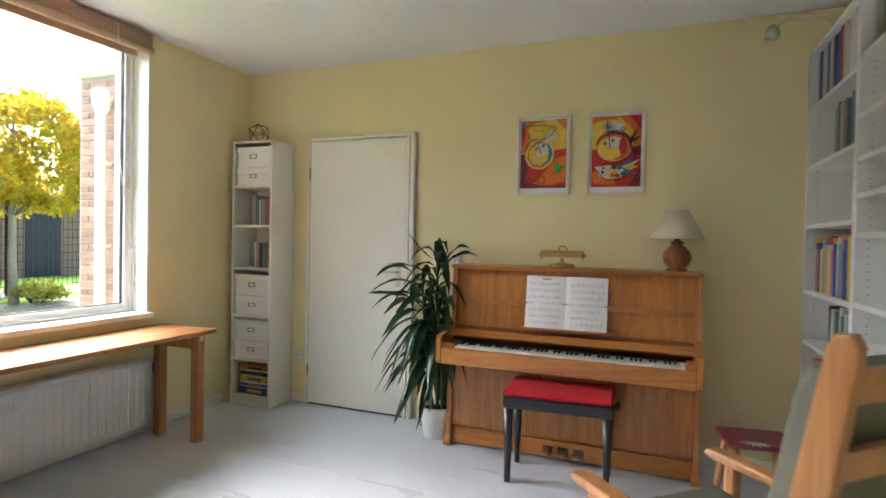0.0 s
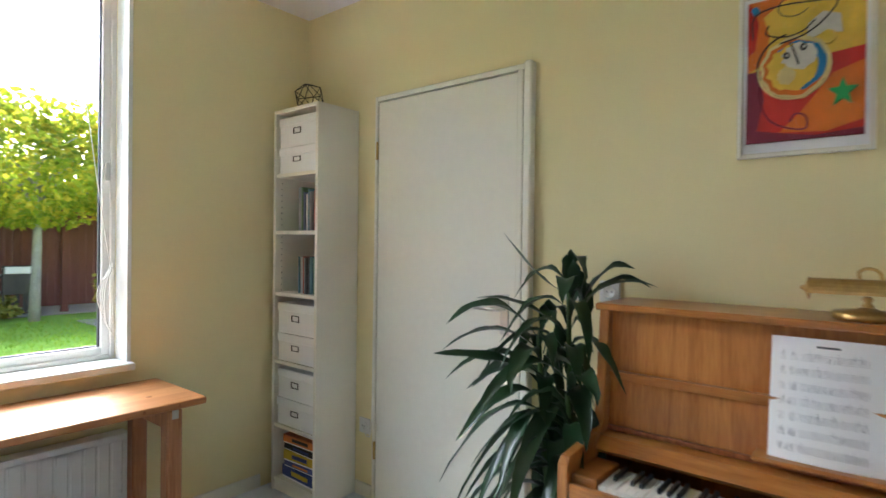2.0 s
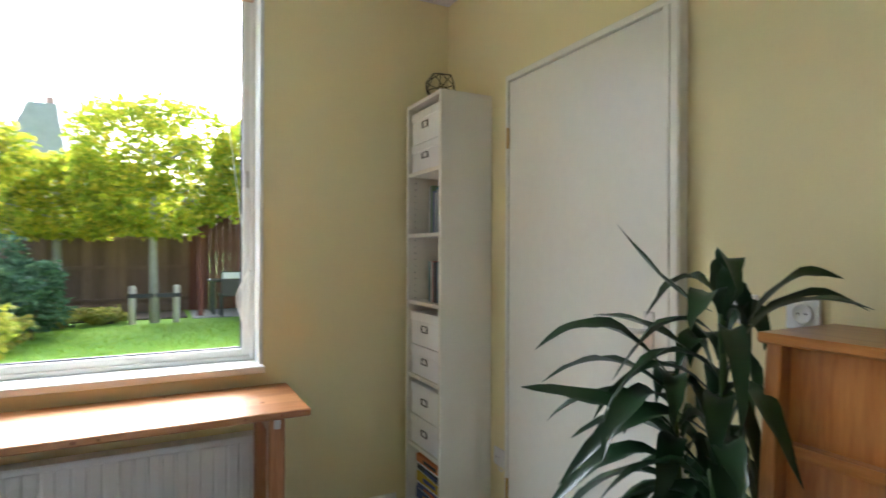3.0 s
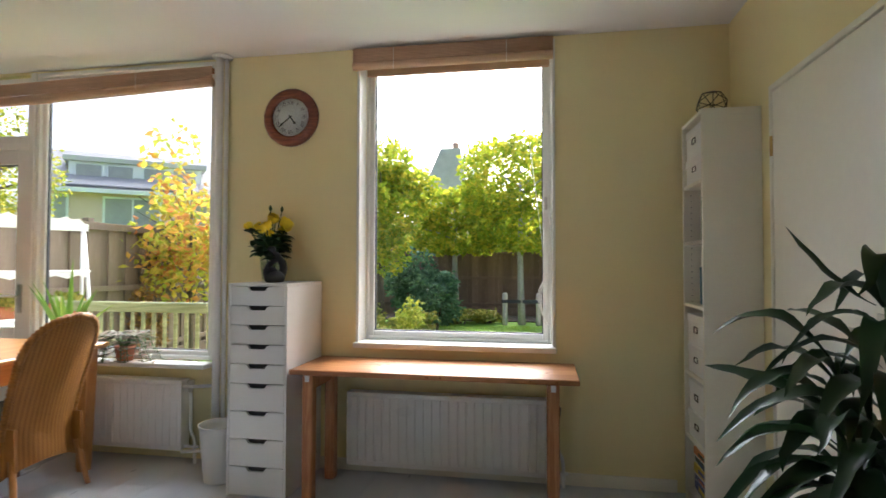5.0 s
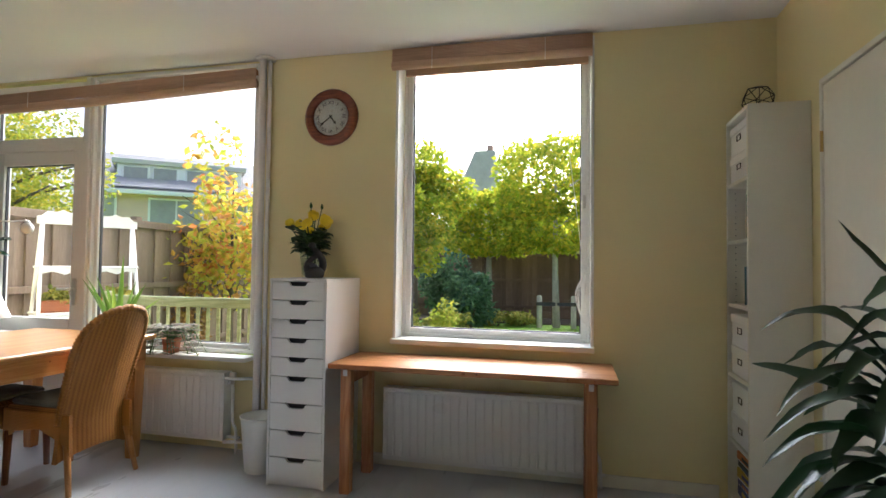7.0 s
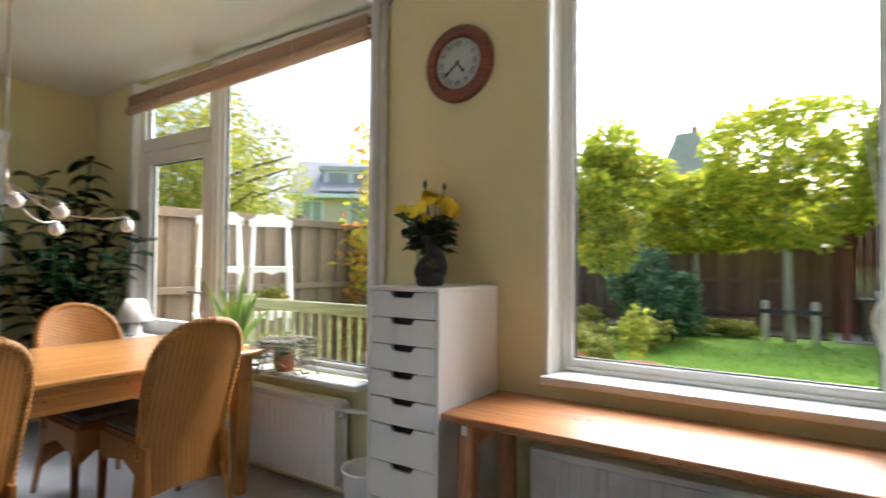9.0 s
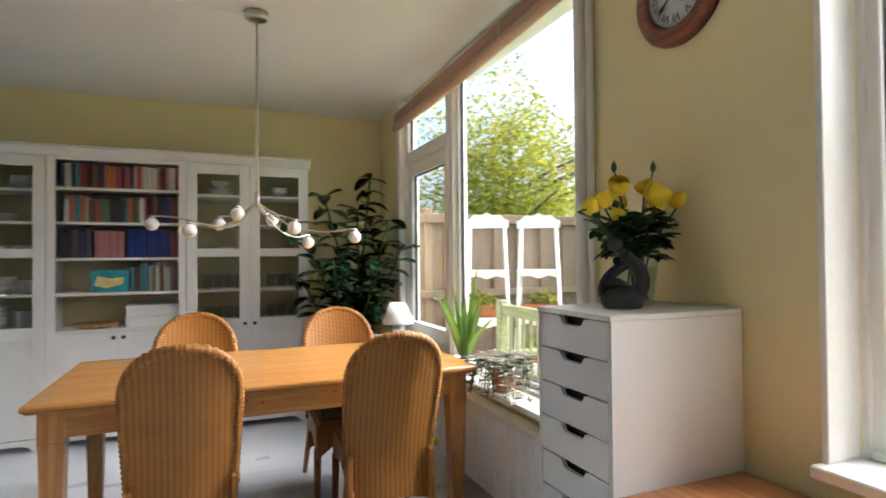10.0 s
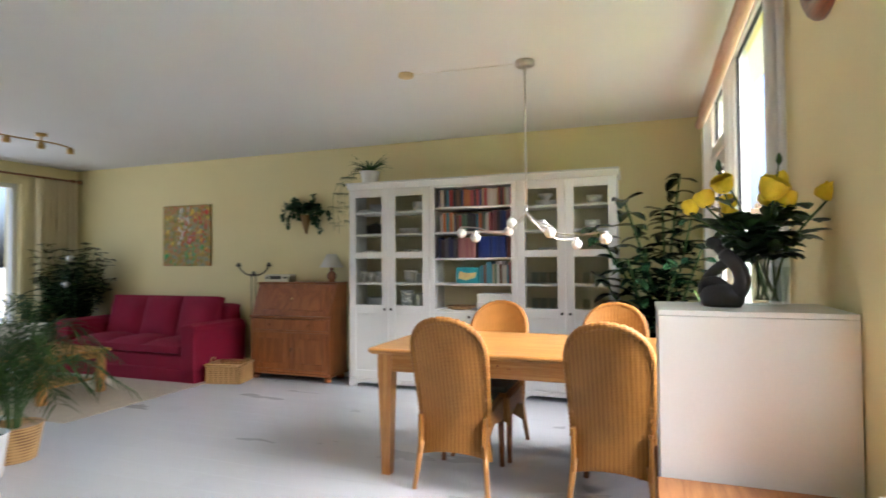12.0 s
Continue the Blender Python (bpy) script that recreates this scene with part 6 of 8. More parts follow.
# ---- wall cabinet in three units ----
CX0, CX1 = XW + 0.018, -2.085
UY = (0.162, 1.084, 1.972, 2.890)
SHELVES = (1.085, 1.34, 1.60, 1.85)
for u in range(3):
    y0, y1 = UY[u] + 0.001, UY[u + 1] - 0.001
    glazed = u != 1
    cb_ = thing("display_cabinet", "white painted cabinet with glazed doors full of crockery" if glazed else "white painted open bookcase unit with books", "cabinet", group="white wall cabinet")
    part("side_panel", boxes((CX0, CX1 - 0.02, y0, y0 + 0.022, 0.06, 2.07), bevel=0.001), M_WHITE, cb_)
    part("side_panel", boxes((CX0, CX1 - 0.02, y1 - 0.022, y1, 0.06, 2.07), bevel=0.001), M_WHITE, cb_)
    part("back_panel", boxes((CX0, CX0 + 0.006, y0 + 0.022, y1 - 0.022, 0.08, 2.05)), M_CABBACK, cb_)
    part("top", boxes((CX0, CX1 - 0.02, y0 + 0.022, y1 - 0.022, 2.045, 2.07)), M_WHITE, cb_)
    part("cornice", prism([(CX0, 2.07), (CX1 - 0.012, 2.07), (CX1 - 0.004, 2.085), (CX1 + 0.012, 2.115), (CX1 + 0.022, 2.122), (CX1 + 0.022, 2.142), (CX0, 2.142)], y0 - (0.02 if u == 0 else 0), y1 + (0.02 if u == 2 else 0), 1), M_WHITE, cb_)
    part("plinth", prism([(y0, 0.0), (y0 + 0.07, 0.0), (y0 + 0.09, 0.03), (y0 + 0.14, 0.045), (y1 - 0.14, 0.045), (y1 - 0.09, 0.03), (y1 - 0.07, 0.0), (y1, 0.0), (y1, 0.085), (y0, 0.085)], CX1 - 0.02, CX1 + 0.004, 0, bevel=0.003), M_WHITE, cb_)
    part("floor_panel", boxes((CX0, CX1 - 0.02, y0 + 0.022, y1 - 0.022, 0.06, 0.085)), M_WHITE, cb_)
    for z in ((0.82,) + SHELVES if not glazed else (0.835, 1.085, 1.36, 1.60, 1.83)):
        part("shelf", boxes((CX0 + 0.006, CX1 - 0.03, y0 + 0.022, y1 - 0.022, z - 0.02, z), bevel=0.001), M_WHITE, cb_)
    ym = (y0 + y1) / 2
    if glazed:
        for s, (a, b) in ((1, (y0 + 0.003, ym - 0.0015)), (-1, (ym + 0.0015, y1 - 0.003))):
            d = part("door", boxes((CX1 - 0.014, CX1 - 0.008, a + 0.07, b - 0.07, 0.17, 0.77)), M_WHITE, cb_, "white door with two glass panes")
            for y_ in (a, b - 0.075):
                part("stile", boxes((CX1 - 0.02, CX1, y_, y_ + 0.075, 0.09, 2.06), bevel=0.002), M_WHITE, d)
            for z_, z__ in ((0.09, 0.175), (0.765, 0.855), (1.345, 1.405), (1.985, 2.06)):
                part("rail", boxes((CX1 - 0.02, CX1 - 0.0005, a + 0.075, b - 0.075, z_, z__), bevel=0.002), M_WHITE, d)
            for z0, z1 in ((0.855, 1.345), (1.405, 1.985)):
                pg = part("glass_pane", boxes((CX1 - 0.012, CX1 - 0.009, a + 0.075, b - 0.075, z0, z1)), M_CABGLASS, d)
                pg.visible_shadow = False
            ky = b - 0.035 if s == 1 else a + 0.035
            part("knob", lathe([(0.006, 0), (0.006, 0.012), (0.014, 0.018), (0.013, 0.026), (0.004, 0.03)], 14), M_IRON, d, "dark round knob", m=pose(CX1, ky, 0.815, 0, 90, 0))
    else:
        part("face_stile", boxes((CX1 - 0.02, CX1, y0, y0 + 0.05, 0.09, 2.07), bevel=0.002), M_WHITE, cb_)
        part("face_stile", boxes((CX1 - 0.02, CX1, y1 - 0.05, y1, 0.09, 2.07), bevel=0.002), M_WHITE, cb_)
        for a, b in ((y0 + 0.052, ym - 0.0015), (ym + 0.0015, y1 - 0.052)):
            d = part("door", boxes((CX1 - 0.014, CX1 - 0.008, a + 0.065, b - 0.065, 0.165, 0.725)), M_WHITE, cb_)
            for y_ in (a, b - 0.07):
                part("stile", boxes((CX1 - 0.02, CX1, y_, y_ + 0.07, 0.09, 0.80), bevel=0.002), M_WHITE, d)
            for z_, z__ in ((0.09, 0.17), (0.72, 0.80)):
                part("rail", boxes((CX1 - 0.02, CX1 - 0.0005, a + 0.07, b - 0.07, z_, z__), bevel=0.002), M_WHITE, d)
            part("knob", lathe([(0.006, 0), (0.006, 0.012), (0.014, 0.018), (0.013, 0.026), (0.004, 0.03)], 14), M_IRON, d, "dark round knob", m=pose(CX1, (b - 0.03) if a < ym - 0.1 else a + 0.03, 0.76, 0, 90, 0))
# books: spines face +x, rows run towards -y from the start
XB, GB = CX1 - 0.06, "books in the open cabinet"
book_row((XB, 1.95), -90, 0.80, 1.85, 0.155, 0.185, 0.14, M_BOOKS, "upright hardback book on a white shelf", 41, 0.016, 0.038, GB)
book_row((XB, 1.95), -90, 0.24, 1.60, 0.19, 0.21, 0.16, M_DARKBOOKS, "dark hardback book on a white shelf", 42, 0.02, 0.04, GB)
book_row((XB, 1.70), -90, 0.53, 1.60, 0.16, 0.20, 0.15, M_BOOKS, "upright hardback book on a white shelf", 43, 0.016, 0.036, GB)
book_row((XB, 1.95), -90, 0.09, 1.34, 0.19, 0.20, 0.16, M_DARKBOOKS, "dark hardback book on a white shelf", 44, 0.02, 0.04, GB)
book_row((XB, 1.855), -90, 0.30, 1.34, 0.205, 0.21, 0.16, M_BLUEBOOKS, "blue cloth-bound volume of a series", 45, 0.026, 0.03, GB, False)
book_row((XB, 1.55), -90, 0.20, 1.34, 0.19, 0.20, 0.16, M_ROSEBOOKS, "dusty rose hardback volume of a series", 46, 0.022, 0.03, GB, False)
book_row((XB, 1.345), -90, 0.20, 1.34, 0.18, 0.21, 0.16, M_DARKBOOKS, "dark hardback book on a white shelf", 47, 0.022, 0.04, GB)
book_row((XB, 1.95), -90, 0.36, 1.085, 0.17, 0.23, 0.16, M_BOOKS, "upright hardback book on a white shelf", 48, 0.018, 0.036, GB)
bx = thing("picture_box", "small turquoise box with painted ship panel", "box", pose(CX1 - 0.09, 1.46, 1.0855, 0, 0, 3))
part("box", boxes((-0.1, 0.02, -0.12, 0.12, 0.0, 0.16), bevel=0.004), surface("turquoise_print", (0.04, 0.36, 0.44), 0.4, fine=30, coarse=14, vary=0.4), bx)
part("print", prism([(-0.10, 0.05), (-0.02, 0.03), (0.08, 0.06), (0.09, 0.11), (0.0, 0.10), (-0.08, 0.12)], 0.0205, 0.0215, 0), M_POSTER["cream"], bx)
wb = thing("woven_tray", "round wooden tray bowl on the cabinet shelf", "tray", pose(CX1 - 0.16, 1.36, 0.8205))
part("tray", lathe([(0.10, 0), (0.13, 0.012), (0.155, 0.035), (0.150, 0.036), (0.125, 0.018), (0.02, 0.012)], 32), M_WICKER, wb)
for k in range(2):
    pbx = thing("paper_box", "flat white storage box on the cabinet shelf", "storage box", pose(CX1 - 0.17, 1.74, 0.8205 + 0.082 * k, 0, 0, 1.5 * k), "white boxes in the cabinet")
    part("box", boxes((-0.12, 0.12, -0.175, 0.175, 0, 0.075), bevel=0.002), M_WHITE, pbx)
    part("lid", boxes((-0.124, 0.124, -0.179, 0.179, 0.055, 0.081), bevel=0.002), M_WHITE, pbx)

# crockery behind the glass
M_CHINA = surface("white_china", (0.72, 0.72, 0.70), 0.2, vary=0.03, bump=0)
M_DARKPOT = surface("black_enamel", (0.02, 0.02, 0.022), 0.25, vary=0.1)
plate = mesh_of("plate", lathe([(0.05, 0), (0.06, 0.004), (0.105, 0.014), (0.104, 0.017), (0.06, 0.008), (0.01, 0.006)], 22), M_CHINA)
bowl = mesh_of("bowl", lathe([(0.03, 0), (0.032, 0.005), (0.06, 0.03), (0.075, 0.06), (0.072, 0.06), (0.055, 0.03), (0.01, 0.01)], 20), M_CHINA)
cup_b = lathe([(0.024, 0), (0.028, 0.003), (0.038, 0.05), (0.041, 0.072), (0.038, 0.072), (0.034, 0.05), (0.008, 0.008)], 18)
tube(curve_pts([(0.037, 0, 0.06), (0.065, 0, 0.055), (0.06, 0, 0.025), (0.032, 0, 0.02)], 10), 0.004, 6, cup_b)
cup = mesh_of("cup", cup_b, M_CHINA)
tumbler = mesh_of("drinking_glass", lathe([(0.028, 0), (0.03, 0.004), (0.036, 0.11), (0.034, 0.11), (0.028, 0.012), (0.01, 0.010)], 16), M_CLEAR)
pot = mesh_of("cooking_pot", lathe([(0.095, 0), (0.10, 0.006), (0.105, 0.085), (0.11, 0.088), (0.105, 0.098), (0.05, 0.115), (0.015, 0.12), (0.015, 0.135), (0.005, 0.138)], 24), M_DARKPOT)


def stack(y, z, me, n, step, name, label, cat, x=-2.27, tip=0.0):
    for k in range(n):
        o = new(name, me)
        o.matrix_basis = pose(x + 0.003 * (k % 2), y, z + 0.0006 + k * step, 0, tip, 37 * k)
        tagged(o, label, cat, "crockery in the cabinet")


SZ = (0.835, 1.085, 1.36, 1.60, 1.83)
stack(0.39, SZ[4], bowl, 2, 0.03, "bowl", "white china bowl in the cabinet", "bowl")
stack(0.30, SZ[4], plate, 3, 0.008, "plate", "white china plate stacked in the cabinet", "plate")
stack(0.39, SZ[3], pot, 1, 0, "cooking_pot", "black lidded pot in the cabinet", "pot")
stack(0.33, SZ[2], bowl, 1, 0.03, "bowl", "white china bowl in the cabinet", "bowl")
for y in (0.78, 0.86, 0.94, 0.34):
    stack(y, SZ[2], cup, 1, 0, "cup", "white cup in the cabinet", "cup", -2.24)
stack(0.90, SZ[4], bowl, 3, 0.02, "bowl", "white china bowl in the cabinet", "bowl")
stack(0.78, SZ[3], plate, 6, 0.008, "plate", "white china plate stacked in the cabinet", "plate")
for y in (0.28, 0.36, 0.45):
    stack(y, SZ[1], cup, 2, 0.045, "cup", "white cup in the cabinet", "cup", -2.22)
stack(0.80, SZ[1], bowl, 4, 0.022, "bowl", "white china bowl in the cabinet", "bowl")
stack(0.95, SZ[1], plate, 10, 0.009, "plate", "white china plate stacked in the cabinet", "plate")
stack(0.38, SZ[0], plate, 9, 0.009, "plate", "white china plate stacked in the cabinet", "plate")
stack(0.76, SZ[0], bowl, 4, 0.035, "bowl", "white china bowl in the cabinet", "bowl")
stack(0.93, SZ[0], plate, 14, 0.009, "plate", "white china plate stacked in the cabinet", "plate")
stack(2.22, SZ[4], plate, 5, 0.009, "plate", "white china plate stacked in the cabinet", "plate")
stack(2.22, SZ[4] + 0.06, bowl, 1, 0, "bowl", "white china bowl in the cabinet", "bowl")
stack(2.68, SZ[4], bowl, 2, 0.025, "bowl", "white china bowl in the cabinet", "bowl")
stack(2.25, SZ[2], plate, 7, 0.009, "plate", "white china plate stacked in the cabinet", "plate")
stack(2.66, SZ[3], bowl, 2, 0.025, "bowl", "white china bowl in the cabinet", "bowl")
for z in (SZ[0], SZ[1]):
    for y in (2.12, 2.20, 2.28, 2.36, 2.60, 2.69, 2.78):
        stack(y, z, tumbler, 1, 0, "drinking_glass", "clear drinking glass in the cabinet", "glass", -2.22 - 0.05 * (int(y * 100) % 2))


# plants on and beside the cabinet
sp_ = thing("spider_plant", "spider plant with trailing shoots on the cabinet", "potted plant", pose(-2.19, 0.36, 2.1425))
part("pot", lathe(pot_profile(0.105, 0.13), 26), M_POTW, sp_, "white glazed pot")
part("soil", lathe([(0.085, 0.11), (0.09, 0.115), (0.02, 0.12)], 16), M_SOIL, sp_)
bm = bmesh.new()
rng = random.Random(51)
for i in range(60):
    a = rng.uniform(0, 6.28)
    d = (math.cos(a) * (0.35 if math.cos(a) < 0 else 0.8), math.sin(a), rng.uniform(0.5, 1.5))
    blade(bm, (0.02 * math.cos(a), 0.02 * math.sin(a), 0.115), d, rng.uniform(0.18, 0.30), 0.014, rng.uniform(1.0, 2.4), rng.uniform(-1, 1), 6, 0.3, belly=0.4)
part("leaves", bm, M_PALM, sp_)
bm, bs = bmesh.new(), bmesh.new()
for i in range(5):
    y = -0.235 - 0.03 * i + rng.uniform(-0.01, 0.01)
    endz = -rng.uniform(0.25, 0.55)
    pts = curve_pts([(0, -0.05, 0.12), (0.03, y * 0.7, 0.10), (0.02 + 0.03 * i, y, -0.1), (0.02 + 0.03 * i, y, endz)], 12)
    tube(pts, 0.0018, 5, bs)
    for q in pts[6::2]:
        for k in range(7):
            a = rng.uniform(0, 6.28)
            blade(bm, q, (math.cos(a), math.sin(a), 0.2), 0.075, 0.009, 1.4, 0, 4, 0.3, belly=0.4)
part("runner_bunch", bs, M_STEM, sp_)
part("shoots", bm, M_PALM, sp_)

rb = thing("rubber_plant", "tall rubber plant with dark glossy leaves", "potted plant", pose(-1.98, 3.24, 0))
part("pot", lathe(pot_profile(0.16, 0.26), 28), M_POTW, rb)
part("soil", lathe([(0.13, 0.22), (0.14, 0.23), (0.02, 0.24)], 18), M_SOIL, rb)
rng = random.Random(61)
lv = bmesh.new()
tops = [(-0.05, 0.16, 2.0), (0.05, 0.02, 1.72), (0.22, -0.28, 1.80), (0.30, -0.52, 1.58), (0.30, 0.22, 1.62), (0.15, -0.12, 1.40), (0.42, -0.25, 1.30), (0.45, 0.10, 1.25), (0.25, -0.45, 1.15), (0.40, 0.28, 1.38)]
for i, tp in enumerate(tops):
    a = i * 0.7
    pts = curve_pts([(0.04 * math.cos(a), 0.04 * math.sin(a), 0.2), (0.05 * math.cos(a) + tp[0] * 0.25, 0.05 * math.sin(a) + tp[1] * 0.25, tp[2] * 0.5), tp], 16)
    part("stem", tube(pts, 0.009, 6), M_STEM, rb)
    for k, q in enumerate(pts[6:]):
        for r in range(3):
            b = k * 2.4 + r * 2.1 + rng.uniform(-0.4, 0.4)
            d = Vector((math.cos(b) * 0.9 + 0.1, math.sin(b) * 0.9, rng.uniform(-0.2, 0.6)))
            blade(lv, q, d, rng.uniform(0.15, 0.21), rng.uniform(0.085, 0.11), rng.uniform(0.4, 1.3), rng.uniform(-0.6, 0.6), 5, 0.18, belly=0.75)
part("leaves", lv, M_RUBBER, rb)


# ---- living area ----
# bureau
bu = thing("pine_bureau", "antique pine writing bureau with sloping front", "bureau")
BX, BX1, BY0, BY1 = XW + 0.018, -2.085, -1.115, -0.075
body = [(BX, 0.085), (BX1, 0.085), (BX1, 0.70), (BX1 - 0.02, 0.715), (BX1 - 0.15, 1.06), (BX, 1.06)]
for y0, y1 in ((BY0, BY0 + 0.025), (BY1 - 0.025, BY1)):
    part("side_panel", prism(body, y0, y1, 1, bevel=0.003), M_ANTIQUE, bu)
part("top", boxes((BX, BX1 - 0.135, BY0 - 0.012, BY1 + 0.012, 1.06, 1.082), bevel=0.005), M_ANTIQUE, bu)
fall = part("fall_front", prism([(BX1 - 0.012, 0.715), (BX1 - 0.142, 1.058), (BX1 - 0.16, 1.052), (BX1 - 0.03, 0.71)], BY0 + 0.027, BY1 - 0.027, 1), M_ANTIQUE, bu)
part("raised_panel", prism([(BX1 - 0.025, 0.775), (BX1 - 0.115, 1.012), (BX1 - 0.125, 1.008), (BX1 - 0.035, 0.77)], BY0 + 0.12, BY1 - 0.12, 1, bevel=0.004), M_ANTIQUE, fall)
part("keyhole", lathe([(0.012, 0), (0.012, 0.004)], 12), M_BRASS, fall, m=pose(BX1 - 0.065, -0.6, 0.90, 0, 69, 0))
part("lip_moulding", boxes((BX1 - 0.02, BX1 + 0.016, BY0 - 0.01, BY1 + 0.01, 0.685, 0.712), bevel=0.005), M_ANTIQUE, bu)
drw = part("drawer", boxes((BX1 - 0.02, BX1 + 0.004, BY0 + 0.03, BY1 - 0.03, 0.555, 0.678), bevel=0.003), M_ANTIQUE, bu)
for y in (-0.85, -0.34):
    part("knob", lathe([(0.008, 0), (0.009, 0.012), (0.018, 0.02), (0.015, 0.03), (0.004, 0.033)], 14), M_ANTIQUE, drw, m=pose(BX1 + 0.004, y, 0.617, 0, 90, 0))
part("frame_rail", boxes((BX1 - 0.02, BX1, BY0 + 0.025, BY1 - 0.025, 0.53, 0.552), (BX1 - 0.02, BX1, BY0 + 0.025, BY1 - 0.025, 0.085, 0.12), bevel=0.002), M_ANTIQUE, bu)
for a, b in ((BY0 + 0.03, -0.597), (-0.593, BY1 - 0.03)):
    d = part("door", boxes((BX1 - 0.018, BX1 + 0.002, a, a + 0.07, 0.122, 0.528), (BX1 - 0.018, BX1 + 0.002, b - 0.07, b, 0.122, 0.528), (BX1 - 0.018, BX1 + 0.002, a + 0.07, b - 0.07, 0.122, 0.19), (BX1 - 0.018, BX1 + 0.002, a + 0.07, b - 0.07, 0.46, 0.528), bevel=0.003), M_ANTIQUE, bu)
    part("panel", boxes((BX1 - 0.014, BX1 - 0.006, a + 0.065, b - 0.065, 0.185, 0.465), bevel=0.003), M_ANTIQUE, d)
part("keyplate", boxes((BX1 + 0.002, BX1 + 0.005, -0.58, -0.565, 0.32, 0.36)), M_IRON, bu)
part("carcass", boxes((BX, BX1 - 0.18, BY0 + 0.025, BY1 - 0.025, 0.085, 1.055)), M_ANTIQUE, bu)
part("base_moulding", boxes((BX, BX1 + 0.014, BY0 - 0.012, BY1 + 0.012, 0.06, 0.09), bevel=0.006), M_ANTIQUE, bu)
for x in (BX + 0.06, BX1 - 0.04):
    for y in (BY0 + 0.05, BY1 - 0.05):
        part("bun_foot", lathe([(0.03, 0), (0.045, 0.015), (0.045, 0.035), (0.03, 0.06)], 18, at=(x, y, 0)), M_ANTIQUE, bu)

rd = thing("radio", "small silver and black radio on the bureau", "radio", pose(-2.30, -0.87, 1.0825, 0, 0, 4))
part("case", boxes((-0.08, 0.08, -0.16, 0.16, 0.0, 0.085), bevel=0.006), M_STEEL, rd)
part("display", boxes((0.0805, 0.082, -0.09, 0.06, 0.03, 0.07)), M_BLACK, rd)
for y in (-0.125, 0.1, 0.13):
    part("dial", lathe([(0.013, 0), (0.011, 0.012)], 14), M_BLACK, rd, m=pose(0.08, y, 0.05, 0, 90, 0))
part("feet", boxes((-0.06, -0.04, -0.13, 0.13, -0.0, 0.002)), M_BLACK, rd)
tl2 = thing("table_lamp", "small turned wooden lamp with cream shade on the bureau", "lamp", pose(-2.33, -0.20, 1.0825))
part("base", lathe([(0.042, 0), (0.045, 0.008), (0.03, 0.018), (0.048, 0.04), (0.055, 0.07), (0.045, 0.10), (0.022, 0.12), (0.018, 0.13), (0.024, 0.14), (0.012, 0.165)], 24), M_TURNED, tl2)
lamp_shade(tl2, 0.13, 0.055, 0.165, 0.315, M_SHADEW)

cs = thing("candle_stand", "tall dark iron candle stand with three cups", "candle holder", pose(-2.30, -1.25, 0))
part("base", lathe([(0.11, 0), (0.11, 0.01), (0.02, 0.02)], 24), M_IRON, cs)
for s in (-0.03, 0.03):
    part("rod", tube([(0, s, 0.01), (0, s, 1.16)], 0.006, 8), M_IRON, cs)
part("arm", tube(curve_pts([(0, -0.22, 1.26), (0, -0.13, 1.18), (0, 0, 1.155), (0, 0.13, 1.18), (0, 0.22, 1.26)], 18), 0.007, 8), M_IRON, cs)
for y, z in ((-0.22, 1.26), (0, 1.155), (0.22, 1.26)):
    part("cup", lathe([(0.008, 0), (0.03, 0.006), (0.035, 0.02), (0.03, 0.02), (0.02, 0.012)], 16, at=(0, y, z)), M_IRON, cs)
    part("candle", lathe([(0.016, 0.012), (0.016, 0.045), (0.004, 0.048)], 12, at=(0, y, z)), M_BLACK, cs, "short dark candle stub")

# wall planter with ivy
ip = thing("wall_planter", "wicker wall cone with trailing ivy", "wall planter", pose(XW + 0.002, -0.63, 1.66))
bm = lathe([(0.008, -0.02), (0.035, 0.06), (0.065, 0.17), (0.07, 0.20), (0.062, 0.20), (0.03, 0.07)], 20)
for v in bm.verts:
    v.co.x = abs(v.co.x) if v.co.x < 0 else v.co.x
    v.co.x += 0.002
part("cone", bm, M_WICKER, ip)
bm, bs = bmesh.new(), bmesh.new()
rng = random.Random(71)
for i in range(20):
    a = rng.uniform(0, 6.28)
    L = rng.uniform(0.12, 0.36)
    ty = math.cos(a) * L
    tz = 0.25 + math.sin(a) * L * (0.55 if math.sin(a) > 0 else 0.9)
    pts = curve_pts([(0.03, 0, 0.19), (0.10, ty * 0.4, 0.30), (0.05, ty * 0.9, (tz + 0.28) / 2), (0.03, ty, tz)], 10)
    tube(pts, 0.0025, 5, bs)
    for q in pts[2:]:
        for k in range(3):
            b = rng.uniform(0, 6.28)
            blade(bm, q, (0.5, math.cos(b), math.sin(b)), rng.uniform(0.04, 0.065), rng.uniform(0.03, 0.05), 0.4, rng.uniform(-0.6, 0.6), 3, 0.15, belly=0.8)
part("vine_bunch", bs, M_STEM, ip)
part("leaves", bm, M_ROSELEAF, ip)

